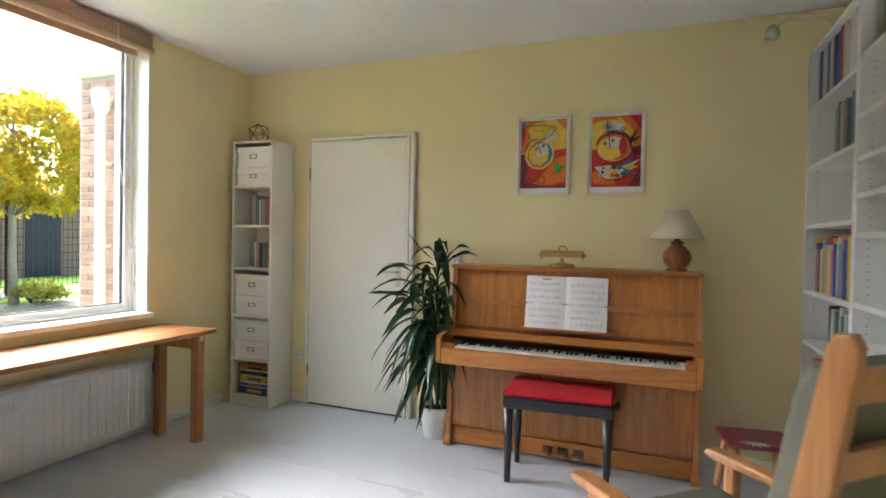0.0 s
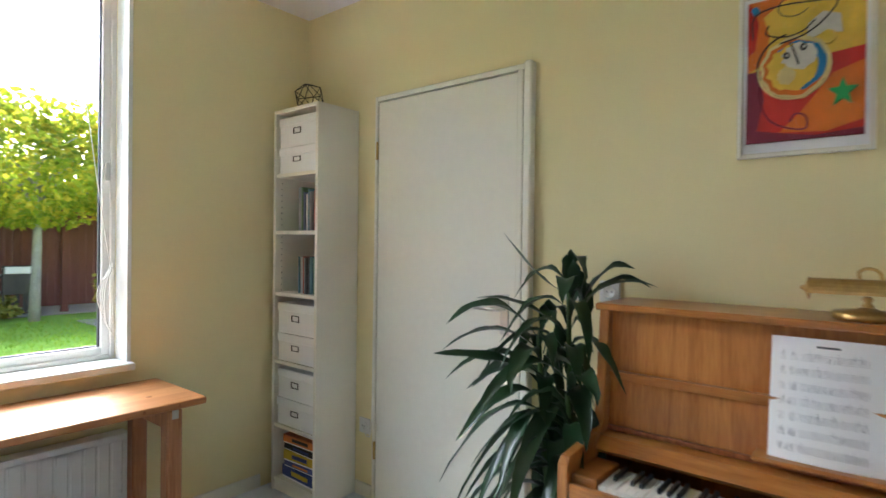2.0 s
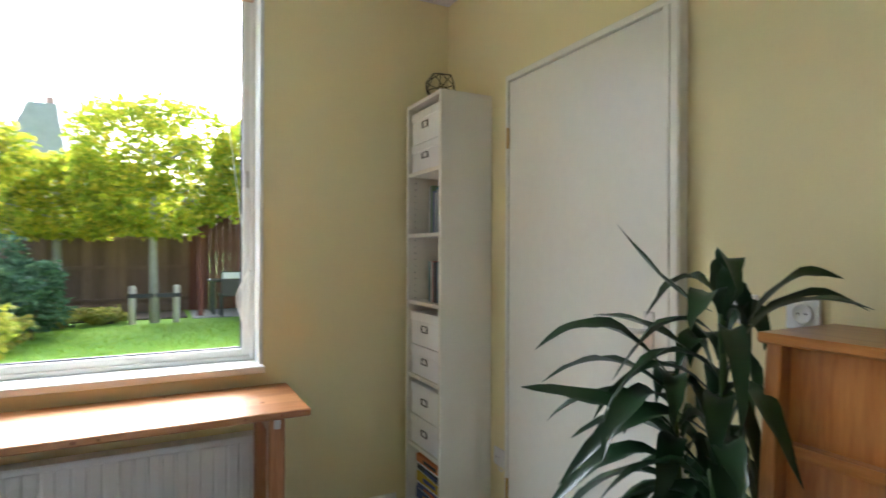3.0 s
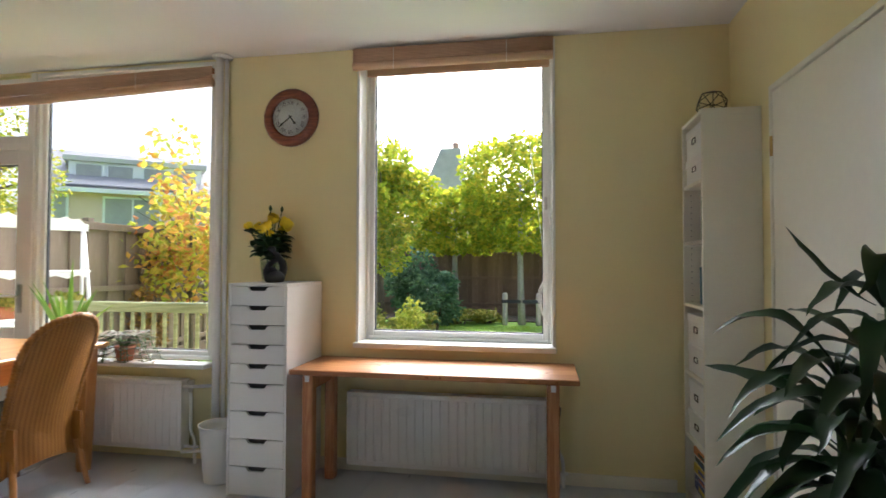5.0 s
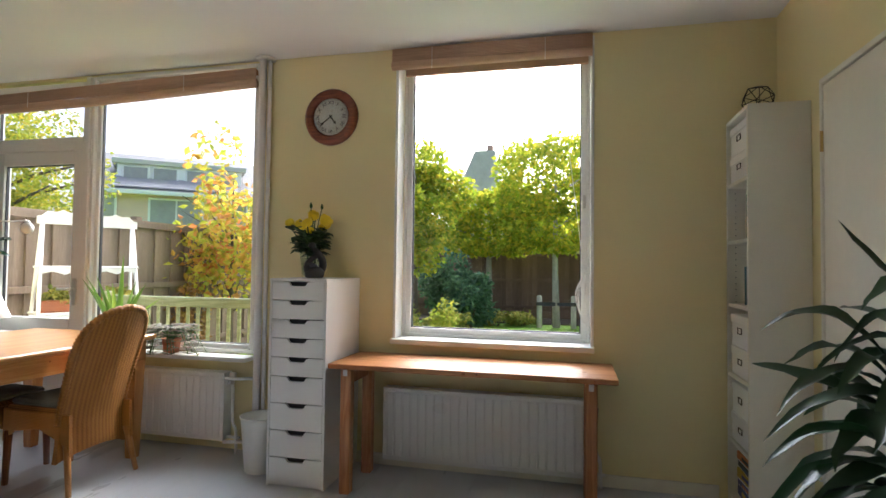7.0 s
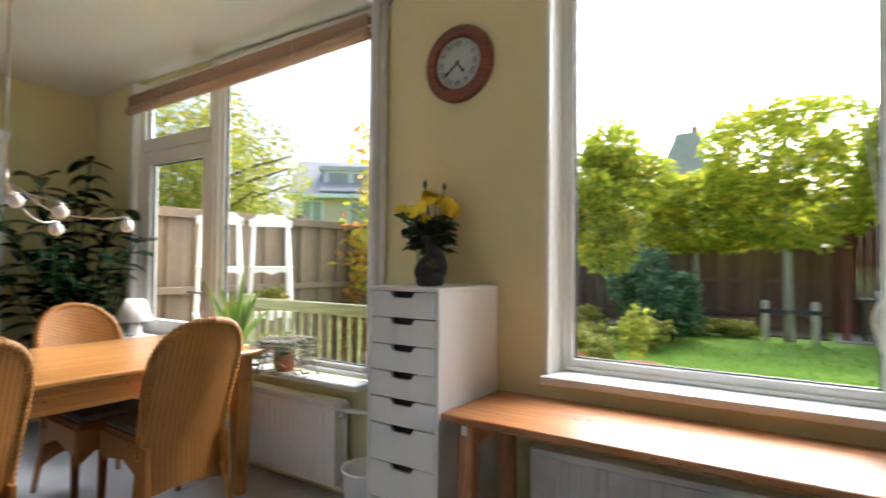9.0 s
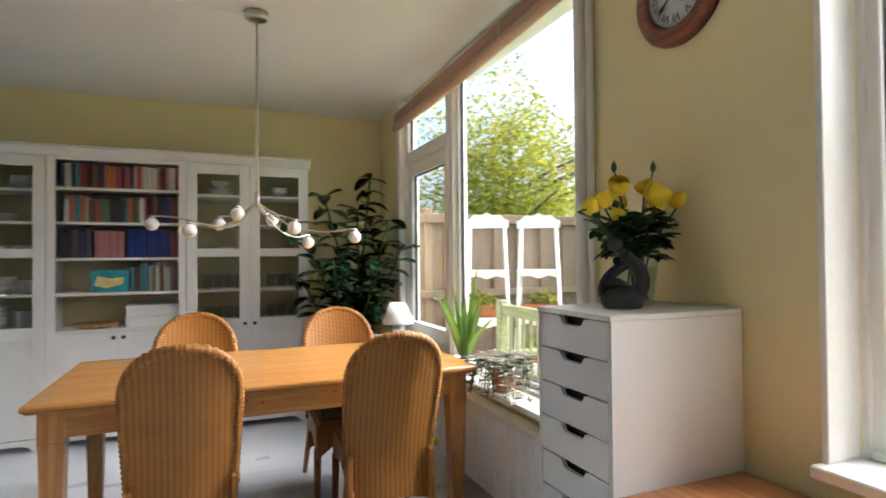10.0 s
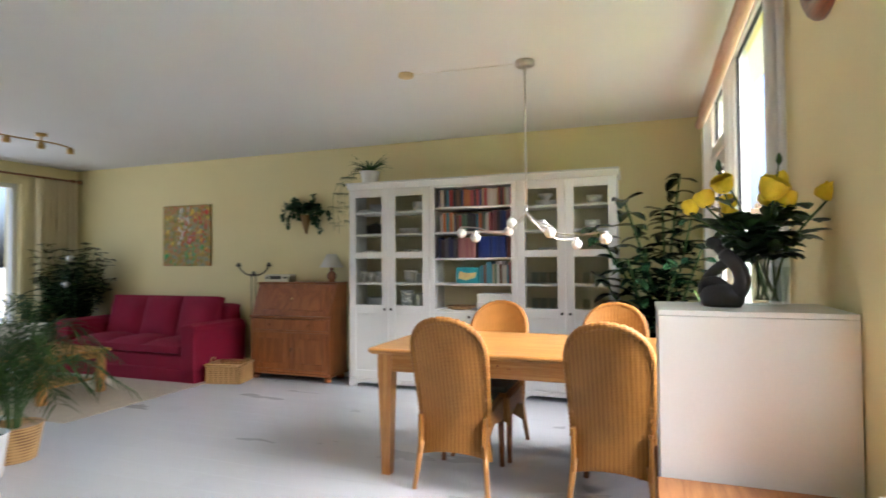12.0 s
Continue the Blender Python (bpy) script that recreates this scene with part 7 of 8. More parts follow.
# painting
pa = thing("abstract_painting", "unframed abstract canvas in warm speckled colours", "painting", pose(XW + 0.002, -2.43, 1.662))
M_CANVAS, cnt, clk, cb0 = nodes_of("dabbed_canvas")
vv = coords(cnt, clk, (1, 1, 1))
vor = cnt.new("ShaderNodeTexVoronoi")
vor.inputs["Scale"].default_value = 26
clk.new(vv, vor.inputs["Vector"])
sep = cnt.new("ShaderNodeSeparateColor")
clk.new(vor.outputs["Color"], sep.inputs["Color"])
clk.new(ramp(cnt, clk, sep.outputs["Red"], [(0.0, (0.20, 0.22, 0.05)), (0.25, (0.42, 0.30, 0.05)), (0.5, (0.45, 0.17, 0.06)), (0.75, (0.40, 0.34, 0.14)), (1.0, (0.22, 0.28, 0.20))]), cb0.inputs["Base Color"])
cb0.inputs["Roughness"].default_value = 0.7
part("canvas", boxes((0, 0.022, -0.39, 0.39, -0.39, 0.39), bevel=0.003), M_CANVAS, pa)
rng = random.Random(81)
for mt, n, area in ((M_POSTER["red"], 26, (-0.1, 0.34, -0.2, 0.3)), (M_POSTER["white"], 22, (-0.12, 0.06, -0.1, 0.34)), (M_POSTER["green"], 20, (-0.36, 0.3, -0.37, -0.1)), (M_POSTER["yellow"], 24, (-0.36, 0.36, -0.3, 0.36))):
    bm = bmesh.new()
    for i in range(n):
        y, z = rng.uniform(area[0], area[1]), rng.uniform(area[2], area[3])
        w, h = rng.uniform(0.008, 0.022), rng.uniform(0.015, 0.05)
        prism([(y - w, z - h * 0.6), (y + w * 0.4, z - h), (y + w, z + h * 0.5), (y - w * 0.3, z + h)], 0.021, 0.0235 + rng.uniform(0, 0.002), 0, bm)
    part("paint_dabs", bm, mt, pa)

# sofa
so = thing("red_sofa", "crimson three-seat sofa with loose fabric cover", "sofa")
SX, SF, S0, S1 = XW + 0.04, -1.60, -3.58, -1.42
part("base", boxes((SX + 0.02, SF + 0.01, S0 + 0.04, S1 - 0.04, 0.03, 0.30), bevel=0.02), M_SOFA, so)
part("skirt", boxes((SX, SF + 0.03, S0 + 0.005, S1 - 0.005, 0.004, 0.16), bevel=0.012), M_SOFA, so, "loose pleated skirt")
part("back", prism([(SX, 0.2), (SX + 0.24, 0.2), (SX + 0.20, 0.79), (SX + 0.12, 0.82), (SX + 0.02, 0.80)], S0 + 0.1, S1 - 0.1, 1, bevel=0.03), M_SOFA, so)
for y0, y1 in ((S0, S0 + 0.22), (S1 - 0.22, S1)):
    ym = (y0 + y1) / 2
    out = [(y0 + 0.02, 0.02), (y1 - 0.02, 0.02), (y1 - 0.01, 0.5), (y1, 0.56), (y1 - 0.03, 0.62), (ym, 0.645), (y0 + 0.03, 0.62), (y0, 0.56), (y0 + 0.01, 0.5)]
    part("arm", prism(out, SX + 0.04, SF + 0.03, 0, bevel=0.02), M_SOFA, so)
w3 = (S1 - S0 - 0.44) / 3


def cushion(x0, x1, y0, y1, z0, z1, puff, tilt=0.0):
    bm = bmesh.new()
    n = 8
    for top in (1, -1):
        g = []
        for i in range(n + 1):
            for_ = []
            for j in range(n + 1):
                u, v = i / n * 2 - 1, j / n * 2 - 1
                k = (1 - abs(u) ** 4) * (1 - abs(v) ** 4)
                zc = (z0 + z1) / 2 + top * ((z1 - z0) / 2 * (0.55 + 0.45 * k) + puff * k * (1 if top > 0 else 0.3))
                for_.append(bm.verts.new(((x0 + x1) / 2 + u * (x1 - x0) / 2, (y0 + y1) / 2 + v * (y1 - y0) / 2, zc)))
            g.append(for_)
        for i in range(n):
            for j in range(n):
                f = bm.faces.new((g[i][j], g[i + 1][j], g[i + 1][j + 1], g[i][j + 1]))
                f.smooth = True
        if top == 1:
            keep = g
    ring = lambda g: [g[i][0] for i in range(n)] + [g[n][j] for j in range(n)] + [g[i][n] for i in range(n, 0, -1)] + [g[0][j] for j in range(n, 0, -1)]
    a, b = ring(keep), ring(g)
    for i in range(len(a)):
        f = bm.faces.new((a[i], a[(i + 1) % len(a)], b[(i + 1) % len(a)], b[i]))
        f.smooth = True
    bmesh.ops.recalc_face_normals(bm, faces=bm.faces)
    return bm


for i in range(3):
    y0 = S0 + 0.22 + i * w3
    part("seat_cushion", cushion(SX + 0.22, SF + 0.03, y0 + 0.004, y0 + w3 - 0.004, 0.29, 0.43, 0.03), M_SOFA, so)
    part("back_cushion", cushion(-0.26, 0.26, -w3 / 2 + 0.004, w3 / 2 - 0.004, -0.085, 0.075, 0.045), M_SOFA, so, m=pose(SX + 0.27, y0 + w3 / 2, 0.645, 0, 75, 0))

# basket beside the bureau
wk = thing("wicker_basket", "low square wicker basket on the floor", "basket", pose(-1.86, -1.21, 0, 0, 0, 14))
for x0, x1, y0, y1 in ((-0.16, 0.16, -0.20, -0.18), (-0.16, 0.16, 0.18, 0.20), (-0.16, -0.14, -0.18, 0.18), (0.14, 0.16, -0.18, 0.18)):
    part("side", boxes((x0, x1, y0, y1, 0, 0.20), bevel=0.006), M_WICKER, wk)
part("bottom", boxes((-0.14, 0.14, -0.18, 0.18, 0.004, 0.02)), M_WICKER, wk)
part("rim", tube([(-0.16, -0.2, 0.2), (0.16, -0.2, 0.2), (0.16, 0.2, 0.2), (-0.16, 0.2, 0.2), (-0.16, -0.2, 0.2)], 0.014, 8), M_WICKER, wk)
for s in (-1, 1):
    part("handle", tube(curve_pts([(-0.06, s * 0.195, 0.2), (-0.03, s * 0.195, 0.25), (0.03, s * 0.195, 0.25), (0.06, s * 0.195, 0.2)], 10), 0.009, 8), M_WICKER, wk)

rg = solid("wool_rug", boxes((-1.70, -0.12, -3.9, -1.36, 0.0005, 0.014), bevel=0.005), M_RUG, "cream wool rug with bound edge", "rug")
ct = thing("coffee_table", "low pine coffee table on the rug", "coffee table")
part("tabletop", boxes((-1.06, -0.36, -3.25, -2.0, 0.425, 0.455), bevel=0.008), M_TABLE, ct)
for x in (-1.0, -0.42):
    for y in (-3.18, -2.08):
        part("leg", boxes((x - 0.035, x + 0.035, y - 0.035, y + 0.035, 0.0145, 0.425), bevel=0.005), M_TABLEZ, ct)
part("apron", boxes((-0.97, -0.45, -2.10, -2.075, 0.36, 0.425), (-0.97, -0.45, -3.185, -3.16, 0.36, 0.425), (-1.01, -0.99, -3.15, -2.11, 0.36, 0.425), (-0.43, -0.41, -3.15, -2.11, 0.36, 0.425)), M_TABLE, ct)
part("lower_shelf", boxes((-0.96, -0.46, -3.14, -2.12, 0.14, 0.158), bevel=0.003), M_TABLE, ct)

# pale armchair by the street window
pc = thing("pale_armchair", "small pale upholstered armchair by the window", "armchair", pose(-1.25, -3.95, 0, 0, 0, 30))
M_PALE = surface("pale_linen", (0.62, 0.58, 0.52), 0.9, fine=260, coarse=8, vary=0.08, bump=0.25)
part("seat", boxes((-0.3, 0.3, -0.28, 0.3, 0.18, 0.42), bevel=0.04), M_PALE, pc)
part("back", boxes((-0.3, 0.3, -0.36, -0.22, 0.2, 0.78), bevel=0.05), M_PALE, pc)
for s in (-1, 1):
    part("arm", boxes((s * 0.33 - 0.06, s * 0.33 + 0.06, -0.3, 0.3, 0.18, 0.58), bevel=0.04), M_PALE, pc)
    for y in (-0.28, 0.25):
        part("leg", lathe([(0.015, 0), (0.022, 0.19)], 10, at=(s * 0.28, y, 0)), M_TURNED, pc)

# curtain and rod at the street window
cu_ = thing("curtain", "cream curtain gathered beside the street window", "curtain")
bm = bmesh.new()
g0, g1 = [], []
for i in range(61):
    t = i / 60
    x, y = -2.38 + 0.52 * t, YS + 0.10 + 0.035 * math.sin(t * 42) + 0.012 * math.sin(t * 17)
    g0.append([bm.verts.new((x, y, z)) for z in (0.03, 0.8, 1.6, 2.44)])
    g1.append([bm.verts.new((x, y - 0.004, z)) for z in (0.03, 0.8, 1.6, 2.44)])
for g in (g0, g1):
    for a, b in zip(g, g[1:]):
        for k in range(3):
            f = bm.faces.new((a[k], b[k], b[k + 1], a[k + 1]))
            f.smooth = True
part("fabric", bm, M_CURTAIN, cu_)
for i in range(8):
    part("ring", lathe([(0.017, -0.004), (0.021, 0), (0.017, 0.004), (0.0165, 0.0)], 14), M_TURNED, cu_, m=pose(-2.36 + i * 0.07, YS + 0.10, 2.455, 0, 90, 0))
cr_ = thing("curtain_rod", "dark wooden curtain rod with turned finial", "curtain rod")
part("rod", tube([(-2.40, YS + 0.10, 2.455), (1.0, YS + 0.10, 2.455)], 0.014, 12), M_TURNED, cr_)
part("finial", lathe([(0.014, 0), (0.03, 0.01), (0.034, 0.03), (0.024, 0.05), (0.01, 0.055)], 18), M_TURNED, cr_, m=pose(-2.40, YS + 0.10, 2.455, 0, -90, 0))
for x in (-2.33, 0.9):
    part("bracket", boxes((x - 0.02, x + 0.02, YS, YS + 0.12, 2.43, 2.48), bevel=0.006), M_TURNED, cr_)

# ceiling spot rail
sr = thing("spotlight_rail", "bent nickel ceiling rail with small spotlights", "ceiling light", pose(-0.72, -2.57, 0))
part("rail", tube(curve_pts([(-0.32, -0.02, H - 0.085), (-0.1, 0.03, H - 0.08), (0.2, -0.03, H - 0.08), (0.6, 0.0, H - 0.085)], 16), 0.008, 8), M_BRASS, sr)
part("canopy", lathe([(0.05, H - 0.001), (0.05, H - 0.025), (0.012, H - 0.03), (0.01, H - 0.08)], 20), M_BRASS, sr)
for x in (-0.30, 0.0, 0.32):
    part("spot", lathe([(0.012, -0.085), (0.03, -0.10), (0.034, -0.15), (0.026, -0.15), (0.018, -0.12)], 16, at=(x, 0, H)), M_BRASS, sr)


def indoor_bush(x, y, r, h, n, seed, label, mat, pot_mat, pot_r=0.14, pot_h=0.22):
    p = thing("indoor_plant", label, "potted plant", pose(x, y, 0))
    part("pot", lathe(pot_profile(pot_r, pot_h), 24), pot_mat, p)
    part("soil", lathe([(pot_r * 0.85, pot_h - 0.03), (pot_r * 0.88, pot_h - 0.02), (0.02, pot_h - 0.015)], 16), M_SOIL, p)
    rng = random.Random(seed)
    bl_ = bmesh.new()
    for i in range(n):
        a = rng.uniform(0, 6.28)
        rr = r * rng.random() ** 0.5
        top = (rr * math.cos(a), rr * math.sin(a), h * rng.uniform(0.55, 1.0))
        pts = curve_pts([(0.03 * math.cos(a), 0.03 * math.sin(a), pot_h - 0.03), (rr * 0.4 * math.cos(a), rr * 0.4 * math.sin(a), top[2] * 0.6), top], 12)
        part("stem", tube(pts, 0.005, 5), M_STEM, p)
        for q in pts[3:]:
            for k in range(4):
                b = rng.uniform(0, 6.28)
                blade(bl_, q, (math.cos(b), math.sin(b), rng.uniform(-0.2, 0.5)), rng.uniform(0.07, 0.12), rng.uniform(0.035, 0.05), rng.uniform(0.3, 1.2), rng.uniform(-0.5, 0.5), 4, 0.2, belly=0.75)
    part("leaves", bl_, mat, p)
    return p


indoor_bush(-2.04, -3.92, 0.44, 1.60, 64, 91, "dense dark leafy plant in the room corner", M_RUBBER, M_TERRA)
indoor_bush(-1.70, -4.12, 0.25, 1.05, 14, 92, "leafy green plant before the curtain", M_PALM, M_POTW)
for i, (x, y, z) in enumerate(((-1.85, -3.72, 1.38), (-1.80, -3.72, 1.05))):
    ow = thing("paper_lantern_ball", "small pale ball ornament among the leaves", "ornament", pose(x, y, z), "pale balls in the plant")
    part("ball", ball(0.045, (0, 0, 0), 16), M_OPAL, ow)
    part("string", tube([(0, 0, 0.04), (-0.02, -0.03, 0.12)], 0.0015, 5), M_PLASTIC, ow)


def palm(x, y, pot_fn, seed, h, label, fronds=16, reach=0.75):
    p = thing("palm_plant", label, "potted plant", pose(x, y, 0), "palms by the inner corner")
    pot_fn(p)
    rng = random.Random(seed)
    bl_ = bmesh.new()
    for i in range(fronds):
        a = i * 2.4 + rng.uniform(-0.3, 0.3)
        L = reach * rng.uniform(0.6, 1.05)
        top = h * rng.uniform(0.55, 1.0)
        ax, ay = math.cos(a), math.sin(a)
        pts = curve_pts([(0.03 * ax, 0.03 * ay, 0.2), (0.12 * L * ax, 0.12 * L * ay, top * 0.6), (0.5 * L * ax, 0.5 * L * ay, top), (L * ax, L * ay, top * rng.uniform(0.55, 0.8))], 22)
        pts = [Vector((min(q.x, XI - 0.06 - x) if y < YI else q.x, q.y, max(q.z, 0.05))) for q in pts]
        part("stalk", tube(pts, [0.006 - 0.0002 * k for k in range(len(pts))], 5), M_STEM, p)
        for k in range(8, len(pts)):
            d = (pts[k] - pts[k - 1])
            if d.length < 1e-5:
                continue
            d.normalize()
            sd = d.cross(Vector((0, 0, 1))).normalized()
            for s in (-1, 1):
                blade(bl_, pts[k], sd * s + d * 0.9 + Vector((0, 0, 0.15)), rng.uniform(0.14, 0.22), 0.013, rng.uniform(0.5, 1.3), 0.3 * s, 4, 0.3, belly=0.5)
    part("fronds", bl_, M_PALM, p)
    return p


def white_pot(p):
    part("pot", lathe(pot_profile(0.15, 0.27), 28), M_POTW, p)
    part("soil", lathe([(0.12, 0.23), (0.13, 0.24), (0.02, 0.245)], 16), M_SOIL, p)


def basket_pot(p):
    part("basket", lathe([(0.13, 0), (0.135, 0.005), (0.17, 0.22), (0.176, 0.23), (0.165, 0.235), (0.15, 0.21)], 26), M_WICKER, p)
    part("soil", lathe([(0.13, 0.18), (0.14, 0.19), (0.02, 0.195)], 16), M_SOIL, p)


palm(0.87, -0.70, white_pot, 95, 1.15, "feathery palm in a white pot", 20, 0.6)
palm(0.56, -0.88, basket_pot, 96, 1.05, "feathery palm in a wicker basket", 24, 0.66)


# ---- floor planks, laid along the room ----
PW, PL = 0.2, 1.32
plank = {}
n_col = int((XE - XW) / PW) + 1
for i in range(n_col):
    x0 = XW + 0.003 + i * PW
    x1 = min(x0 + PW, XE - 0.003)
    ylo = YI + 0.003 if x0 >= XI - 0.02 else YS + 0.003
    y = 1.862 - (2.72 - x0) / PW * -0.22
    y = y - math.floor((y - ylo) / PL) * PL - PL
    while y < YN - 0.003:
        a, b = max(y, ylo), min(y + PL, YN - 0.003)
        if b - a > 0.02:
            key = (round(b - a, 3), round(x1 - x0, 3))
            if key not in plank:
                plank[key] = mesh_of("plank", boxes((0.0005, x1 - x0 - 0.0005, 0.0002, b - a - 0.0002, -0.0015, 0.0)), M_FLOOR)
            part("plank", plank[key], M_FLOOR, floor, m=pose(x0, a, 0))
        y += PL

# ---- garden ----
M_GRASS = surface("lawn_ground", (0.19, 0.35, 0.025), 0.9, fine=14, coarse=0.5, vary=0.3, bump=0.6, tint=(0.27, 0.39, 0.035))
M_PAVE = surface("concrete_paving", (0.30, 0.29, 0.27), 0.85, fine=60, coarse=3, vary=0.15, bump=0.3, each=0.08)
M_BED = surface("planting_bed_soil", (0.05, 0.035, 0.022), 0.95, fine=30, coarse=4, vary=0.4, bump=0.9)
M_FENCE = surface("weathered_fence_board", (0.22, 0.165, 0.12), 0.85, fine=60, coarse=6, vary=0.3, bump=0.4, stretch=(1, 1, 0.15), each=0.16)
M_DARKFENCE = surface("dark_fence_board", (0.19, 0.125, 0.095), 0.85, fine=60, coarse=6, vary=0.3, bump=0.4, stretch=(1, 1, 0.15), each=0.2)
M_SHED = surface("red_brown_shed_board", (0.15, 0.05, 0.035), 0.7, fine=60, coarse=6, vary=0.25, bump=0.3, stretch=(1, 1, 0.15), each=0.15)
M_BRICK = surface("pale_red_brick", (0.36, 0.24, 0.19), 0.9, fine=70, coarse=12, vary=0.2, bump=0.5, each=0.22)
M_MORTAR = surface("grey_mortar", (0.40, 0.38, 0.35), 0.95, fine=90, vary=0.12, bump=0.4)
M_ZINC = surface("grey_downpipe", (0.68, 0.69, 0.69), 0.45, vary=0.08, bump=0.05)
M_TILE = surface("dark_roof_tile", (0.21, 0.195, 0.185), 0.6, fine=40, coarse=2, vary=0.25, bump=0.4)
M_SLATE = surface("pale_slate_tile", (0.40, 0.40, 0.42), 0.5, fine=40, coarse=2, vary=0.2, bump=0.4)
M_RENDER = surface("pink_beige_facade", (0.70, 0.52, 0.42), 0.9, fine=60, coarse=2, vary=0.08, bump=0.3)
M_DORMER = surface("grey_dormer", (0.50, 0.49, 0.47), 0.6, vary=0.08)
M_HOUSEGLASS = surface("house_window", (0.36, 0.35, 0.34), 0.5, vary=0.2, bump=0)
M_PALESTAKE = timber("pale_stake_timber", (0.62, 0.58, 0.52), (0.45, 0.41, 0.36), 2, 0.7, 6, 0.0)
M_BENCH = timber("green_grey_bench", (0.34, 0.36, 0.20), (0.22, 0.24, 0.12), 0, 0.7, 6, 0.0)
M_LADDER = surface("white_garden_paint", (0.80, 0.80, 0.80), 0.45, vary=0.04, bump=0.05)
M_HORN = leafy("hornbeam_leaf", (0.24, 0.33, 0.02), (0.44, 0.52, 0.035), (0.70, 0.58, 0.04), 0.6, 0, 0.6)
M_GOLD = leafy("golden_leaf", (0.36, 0.40, 0.025), (0.62, 0.52, 0.025), (0.62, 0.36, 0.035), 0.6, 0, 0.55)
M_MAPLE = leafy("yellowing_maple_leaf", (0.20, 0.25, 0.03), (0.34, 0.36, 0.04), (0.56, 0.44, 0.04), 0.6, 0, 0.5)
M_ORANGE = leafy("autumn_cherry_leaf", (0.38, 0.46, 0.05), (0.62, 0.50, 0.06), (0.64, 0.24, 0.08), 0.6, 0, 0.6)
M_BROWNLEAF = leafy("browning_leaf", (0.22, 0.13, 0.05), (0.32, 0.17, 0.05), (0.38, 0.26, 0.05), 0.7, 0, 0.3)
M_DARKBUSH = leafy("evergreen_bush_leaf", (0.05, 0.11, 0.05), (0.10, 0.21, 0.10), (0.18, 0.31, 0.15), 0.55, 0, 0.3)
M_OLIVE = leafy("mixed_border_leaf", (0.17, 0.22, 0.04), (0.32, 0.34, 0.055), (0.46, 0.38, 0.08), 0.6, 0, 0.45)
M_LIME = leafy("lime_shrub_leaf", (0.24, 0.30, 0.03), (0.38, 0.40, 0.05), (0.46, 0.42, 0.07), 0.6, 0, 0.5)
M_BLADE = leafy("grass_blade", (0.19, 0.36, 0.02), (0.29, 0.48, 0.03), (0.40, 0.50, 0.05), 0.6, 0, 0.5)


def leaf_cloud(count, place, size, rng, bm=None, flat=0.0):
    """Many small folded leaves at places given by a function of the random source."""
    verts, faces = [], []
    for _ in range(count):
        p, n = place(rng)
        d = Vector((rng.gauss(0, 1), rng.gauss(0, 1), rng.gauss(0, 0.6) - 0.5)).normalized()
        u = d.cross(Vector((rng.gauss(0, 1), rng.gauss(0, 1), rng.gauss(0, 1)))).normalized()
        s = size * rng.uniform(0.6, 1.35)
        base = len(verts)
        fold = u.cross(d) * s * 0.12
        verts += [p, p + d * s * 0.5 + u * s * 0.3 + fold, p + d * s, p + d * s * 0.5 - u * s * 0.3 + fold]
        faces += [(base, base + 1, base + 2), (base, base + 2, base + 3)]
    me = bpy.data.meshes.new("leaves")
    me.from_pydata(verts, [], faces)
    return me


def lumpy(rng, cx, cy, cz, rx, ry, rz, lumps, hollow=0.45):
    """A crown of several overlapping lumps with gaps: gives a place function."""
    ls = []
    for _ in range(lumps):
        a, e = rng.uniform(0, 2 * math.pi), rng.uniform(-1, 1)
        k = rng.uniform(0.35, 0.8)
        h = math.sqrt(1 - e * e)
        ls.append((Vector((cx + rx * k * h * math.cos(a), cy + ry * k * h * math.sin(a), cz + rz * k * e)), rng.uniform(0.25, 0.48)))

    def place(r):
        c, s = ls[r.randrange(len(ls))]
        d = Vector((r.gauss(0, 1), r.gauss(0, 1), r.gauss(0, 1))).normalized()
        k = hollow + (1 - hollow) * r.random() ** 0.6
        return c + Vector((d.x * rx * s * k, d.y * ry * s * k, d.z * rz * s * k)), d
    return place


def tree(name, label, x, y, trunk_h, trunk_r, crown, count, leaf, mat, seed, bark=None, category="tree", boxy=None):
    """Tapered trunk with limbs and a crown of many leaves. crown: centre height, rx, ry, rz, lumps."""
    rng = random.Random(seed)
    cz, rx, ry, rz, lumps = crown
    t = thing(name, label, category, pose(x, y, GZ))
    lean = rng.uniform(-0.05, 0.05)
    bm = tube([(0, 0, -0.05), (lean, 0.02, trunk_h * 0.5), (lean * 1.5, 0, trunk_h), (lean, 0, cz + rz * 0.5)], [trunk_r * 1.25, trunk_r, trunk_r * 0.85, trunk_r * 0.3], 10)
    for i in range(8):
        a, z = rng.uniform(0, 6.28), rng.uniform(trunk_h * 0.9, cz + rz * 0.3)
        tube([(lean, 0, z), (lean + rx * 0.4 * math.cos(a), ry * 0.4 * math.sin(a), z + rz * 0.25), (lean + rx * 0.8 * math.cos(a), ry * 0.8 * math.sin(a), z + rz * 0.4)],
             [trunk_r * 0.4, trunk_r * 0.25, trunk_r * 0.1], 6, bm)
    part("trunk", bm, bark or M_BARK, t)
    if boxy:
        place = boxy_place(rng, cz, rx, ry, rz)
    else:
        place = lumpy(rng, 0, 0, cz, rx, ry, rz, lumps)
    me = leaf_cloud(count, place, leaf, rng)
    me.materials.append(mat)
    part("crown", me, mat, t)
    return t


